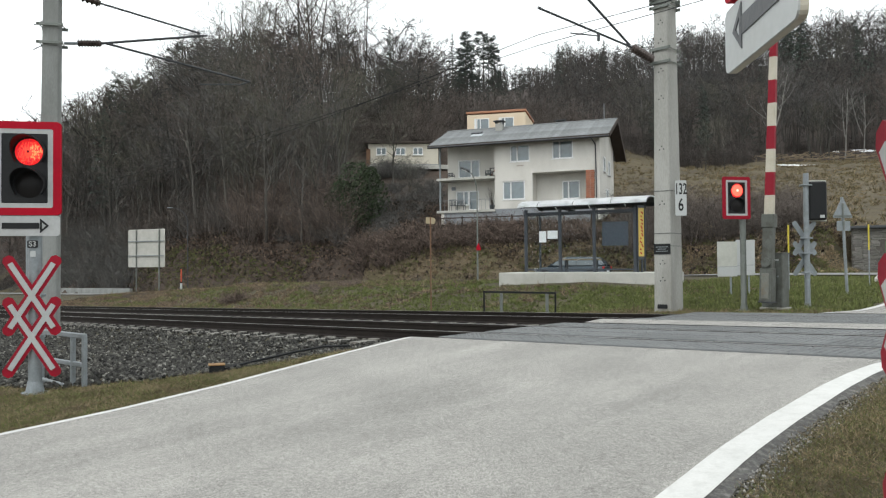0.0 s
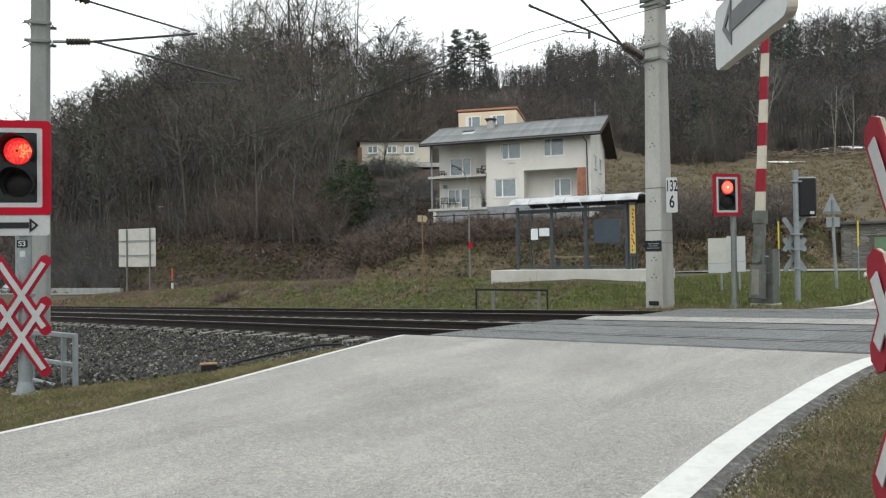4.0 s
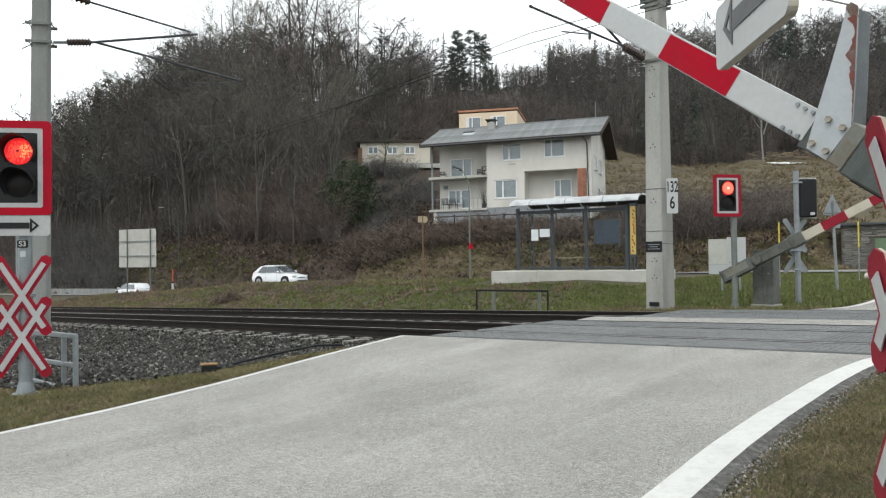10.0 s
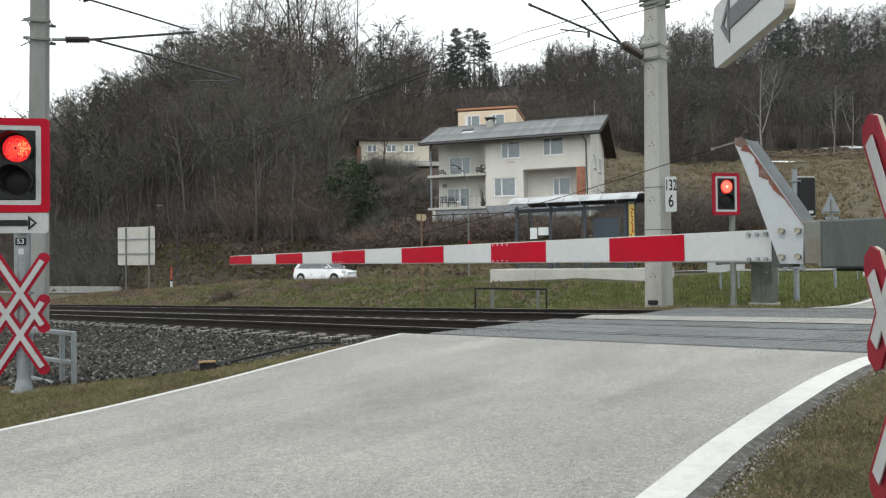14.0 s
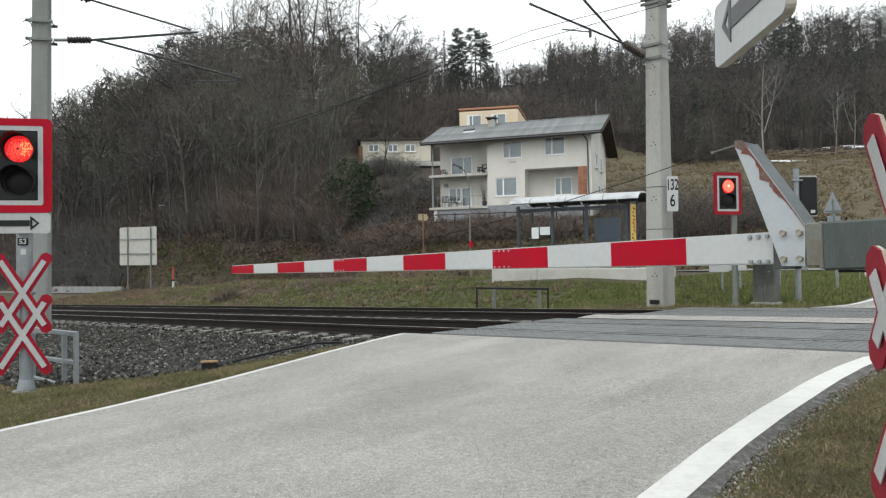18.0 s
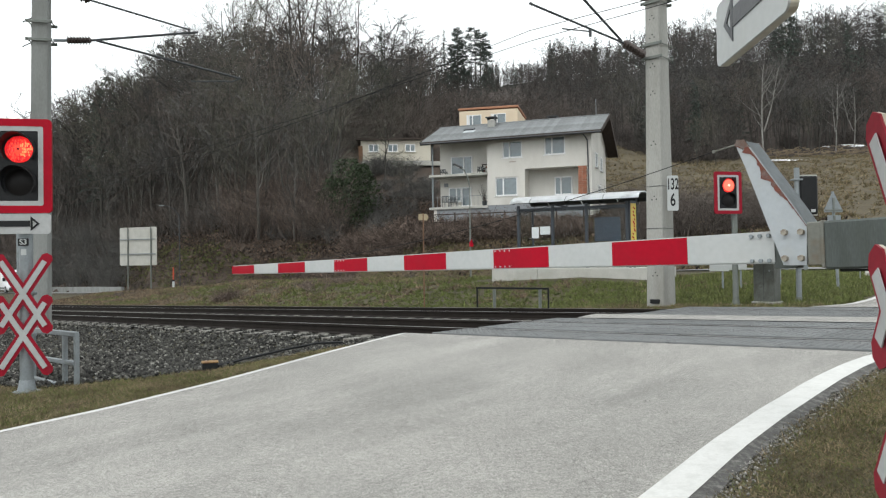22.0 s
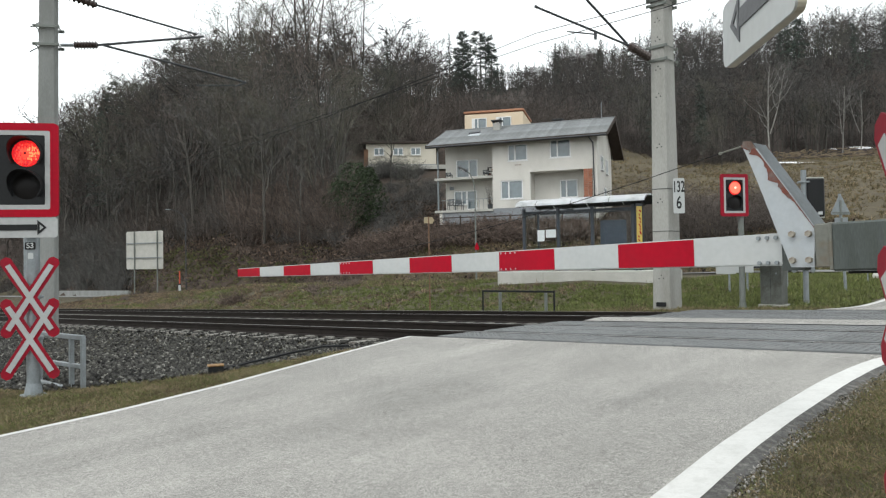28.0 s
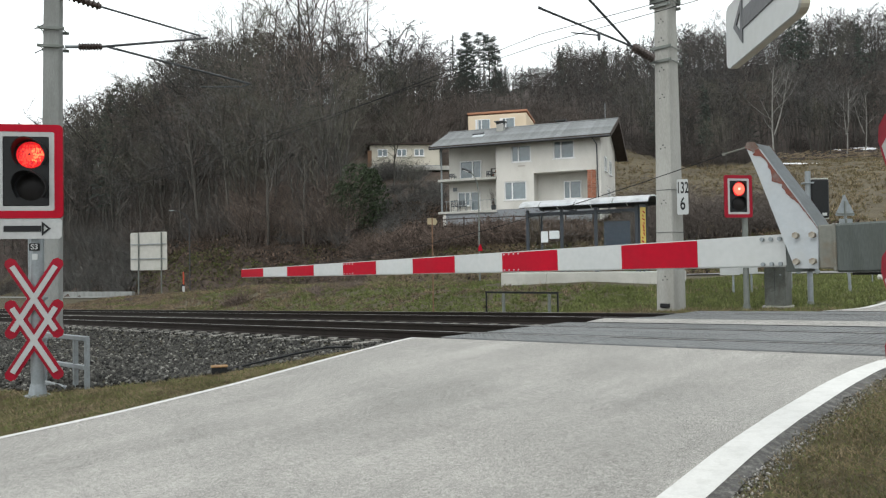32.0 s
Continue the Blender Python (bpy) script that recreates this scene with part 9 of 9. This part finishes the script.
def snow_and_logs():
    rnd = random.Random(21)
    for t, y, w, d in ((0.482, 116, 5.2, 2.6), (0.575, 137, 4.6, 1.3), (0.54, 137, 1.6, 0.8)):
        x = t * y
        bm = bmesh.new()
        n = 22
        rim = [bm.verts.new((w * (1 + 0.5 * rnd.uniform(-1, 1)) * math.cos(6.283 * i / n) * 0.5, d * (1 + 0.35 * rnd.uniform(-1, 1)) * math.sin(6.283 * i / n), 0)) for i in range(n)]
        top = [bm.verts.new((v.co.x * 0.6, v.co.y * 0.6, 0.06)) for v in rim]
        for i in range(n):
            bm.faces.new((rim[i], rim[(i + 1) % n], top[(i + 1) % n], top[i]))
        bm.faces.new(top)
        slope = math.atan2(ground_z(x, y + 2) - ground_z(x, y - 2), 4)
        tagged(part("snow_patch", bm, M["snow"], m=Matrix.Translation((x, y, ground_z(x, y) + 0.06)) @ Matrix.Rotation(slope, 4, "X")), "remnant patch of old snow on the meadow", "snow", "snow patches")
    tw = Twigs()
    for i in range(240):
        t = rnd.uniform(0.3, 0.63)
        y = rnd.uniform(126, 134)
        x = t * y
        a = rnd.uniform(0, 6.28)
        l = rnd.uniform(0.8, 3.0)
        z = ground_z(x, y) + rnd.uniform(0.0, 0.8)
        tw.stick((x, y, z), (x + l * math.cos(a), y + l * math.sin(a), z + rnd.uniform(-0.3, 0.5)), 0.09, 0.05, 4, 0)
    tagged(new("felled_wood", tw.mesh("felled_wood", [M["wood"], M["bark"]])), "scattered felled branches at the edge of the woods", "wood pile", kind="stuff")
    # heaps of old grass in the bank across the street
    bm = bmesh.new()
    bmesh.ops.create_icosphere(bm, subdivisions=3, radius=1.0)
    for v in bm.verts:
        v.co *= 1 + 0.25 * noise.noise(v.co * 1.7) + 0.1 * noise.noise(v.co * 5)
    me = mesh_of(bm, "rock", M["deadgrass"])
    for t, y, s, h in ((0.355, 50, 1.2, 0.8), (0.34, 51, 0.8, 0.5), (0.37, 52.5, 0.9, 0.6), (0.345, 56, 1.5, 0.7)):
        x = t * y
        tagged(part("straw_heap", me, None, m=Matrix.Translation((x, y, ground_z(x, y) + 0.1)) @ Matrix.Rotation(rnd.uniform(0, 6), 4, "Z") @ Matrix.Diagonal((s, s * 0.7, h, 1))), "heap of matted dead grass in the bank", "straw heap", "straw heaps")


woods()
brush()
snow_and_logs()
grass()
ballast_stones()


# ---- what moves ----
def lane_pose(u, lane, way):
    """The pose of a vehicle on the street; way +1 drives towards larger u, -1 towards smaller."""
    a, b = [Vector(from_track(v, street_d(v) + lane)) for v in (u - 2, u + 2)]
    head = (b - a) * way
    x, y = from_track(u, street_d(u) + lane)
    return pose(x, y, street_z(u) - camber(u, lane) + 0.02, 0, 0, math.degrees(math.atan2(head.y, head.x)))


def drive(ob, lane, way, keys, speed):
    """Keys of (seconds, u) where the vehicle is in view; before and after them it drives on at its speed, out of sight."""
    t0, u0 = keys[0]
    t1, u1 = keys[-1]
    start, stop = (-48.0, 235.0) if way > 0 else (235.0, -48.0)
    rows = []
    enter, leave = t0 - abs(u0 - start) / speed, t1 + abs(stop - u1) / speed
    if enter > 0:
        rows.append((0.0, start))
        if enter > 0.3:
            rows.append((enter, start))
        first = enter
    else:
        first = 0.0
        if t0 > 0:
            rows.append((0.0, u0 - way * speed * t0))
    t = t0 - 0.5
    extra = []
    while t > first + 0.3:
        extra.append((t, u0 - way * speed * (t0 - t)))
        t -= 0.5
    rows += extra[::-1] + list(keys)
    t = t1 + 0.5
    while t < min(leave, 32.0) - 0.3:
        rows.append((t, u1 + way * speed * (t - t1)))
        t += 0.5
    if leave < 32.0:
        rows += [(leave, stop), (32.0, stop)]
    else:
        rows.append((32.0, u1 + way * speed * (32.0 - t1)))
    walk(ob, [(t, lane_pose(u, lane, way)) for t, u in rows])


def motions():
    # the near arm: seconds and degrees above its closed position
    near = ((0, 88), (4.2, 88), (4.8, 87), (5.5, 84.5), (6.0, 81.5), (6.5, 78), (7.0, 74), (7.5, 69.5), (8.0, 64.1), (8.5, 58.0), (9.0, 51.1), (9.5, 44.6), (10.0, 37.4), (10.5, 29.5),
            (11.0, 22.7), (11.5, 16.95), (12.0, 12.1), (12.5, 8.15), (13.0, 5.05), (13.5, 2.75), (14.0, 0.9), (14.5, -0.2), (15.0, -0.1), (16.0, 0.05), (20.0, 0.0), (32.0, 0.12))
    walk(near_arm, [(t, pose(*NEAR_HINGE) @ Matrix.Rotation(NEAR_AZ, 4, "Z") @ Matrix.Rotation(-radians(a - 1.21), 4, "Y")) for t, a in near])
    far = ((0, 87.7), (3.6, 87.5), (4.3, 86.5), (5.0, 84), (5.5, 81), (6.0, 77.5), (6.5, 72.9), (7.0, 67.4), (7.5, 61.2), (8.0, 54.8), (8.5, 47.6), (9.0, 40.3), (9.5, 33.5), (10.0, 27), (10.5, 20.9),
           (11.0, 15.2), (11.5, 10.6), (12.0, 7.0), (12.5, 4.4), (13.0, 2.3), (13.5, 0.9), (14.0, 0.2), (14.5, 0), (15, 0), (32, 0))
    walk(far_arm, [(t, pose(*FAR_HINGE) @ Matrix.Rotation(FAR_AZ, 4, "Z") @ Matrix.Rotation(-radians(a), 4, "Y")) for t, a in far])

    drive(CARS["dark"], 1.6, 1, ((0, 25.2), (0.5, 35.6), (1, 45.0), (1.5, 54.6), (2, 64.6)), 19.6)
    drive(CARS["estate"], 1.6, 1, ((6.5, 11.2), (7, 19.2), (7.5, 27.4), (8, 35.4), (8.5, 43.1), (9, 50.7), (9.5, 58.8), (10, 67.6), (10.5, 77.2), (11, 86.8)), 17.5)
    drive(CARS["hatch"], -1.6, -1, ((8.5, 71.4), (9, 61.6), (9.5, 52.6), (10, 43.9), (10.5, 35.0), (11, 25.9), (11.5, 16.6), (12, 7.4)), 18.3)
    drive(CARS["suv"], -1.6, -1, ((12, 76.4), (12.5, 67.0), (13, 57.4), (13.5, 48.5), (14, 39.9), (14.5, 31.1)), 18.2)
    drive(CARS["van"], -1.6, -1, ((23, 74.1), (23.5, 64.7), (24, 54.9), (24.5, 46.0), (25, 37.3), (25.5, 28.2)), 18.2)
    drive(CARS["late"], -1.6, -1, ((24.5, 77.2), (25, 68.4), (25.5, 59.0)), 18.2)


motions()
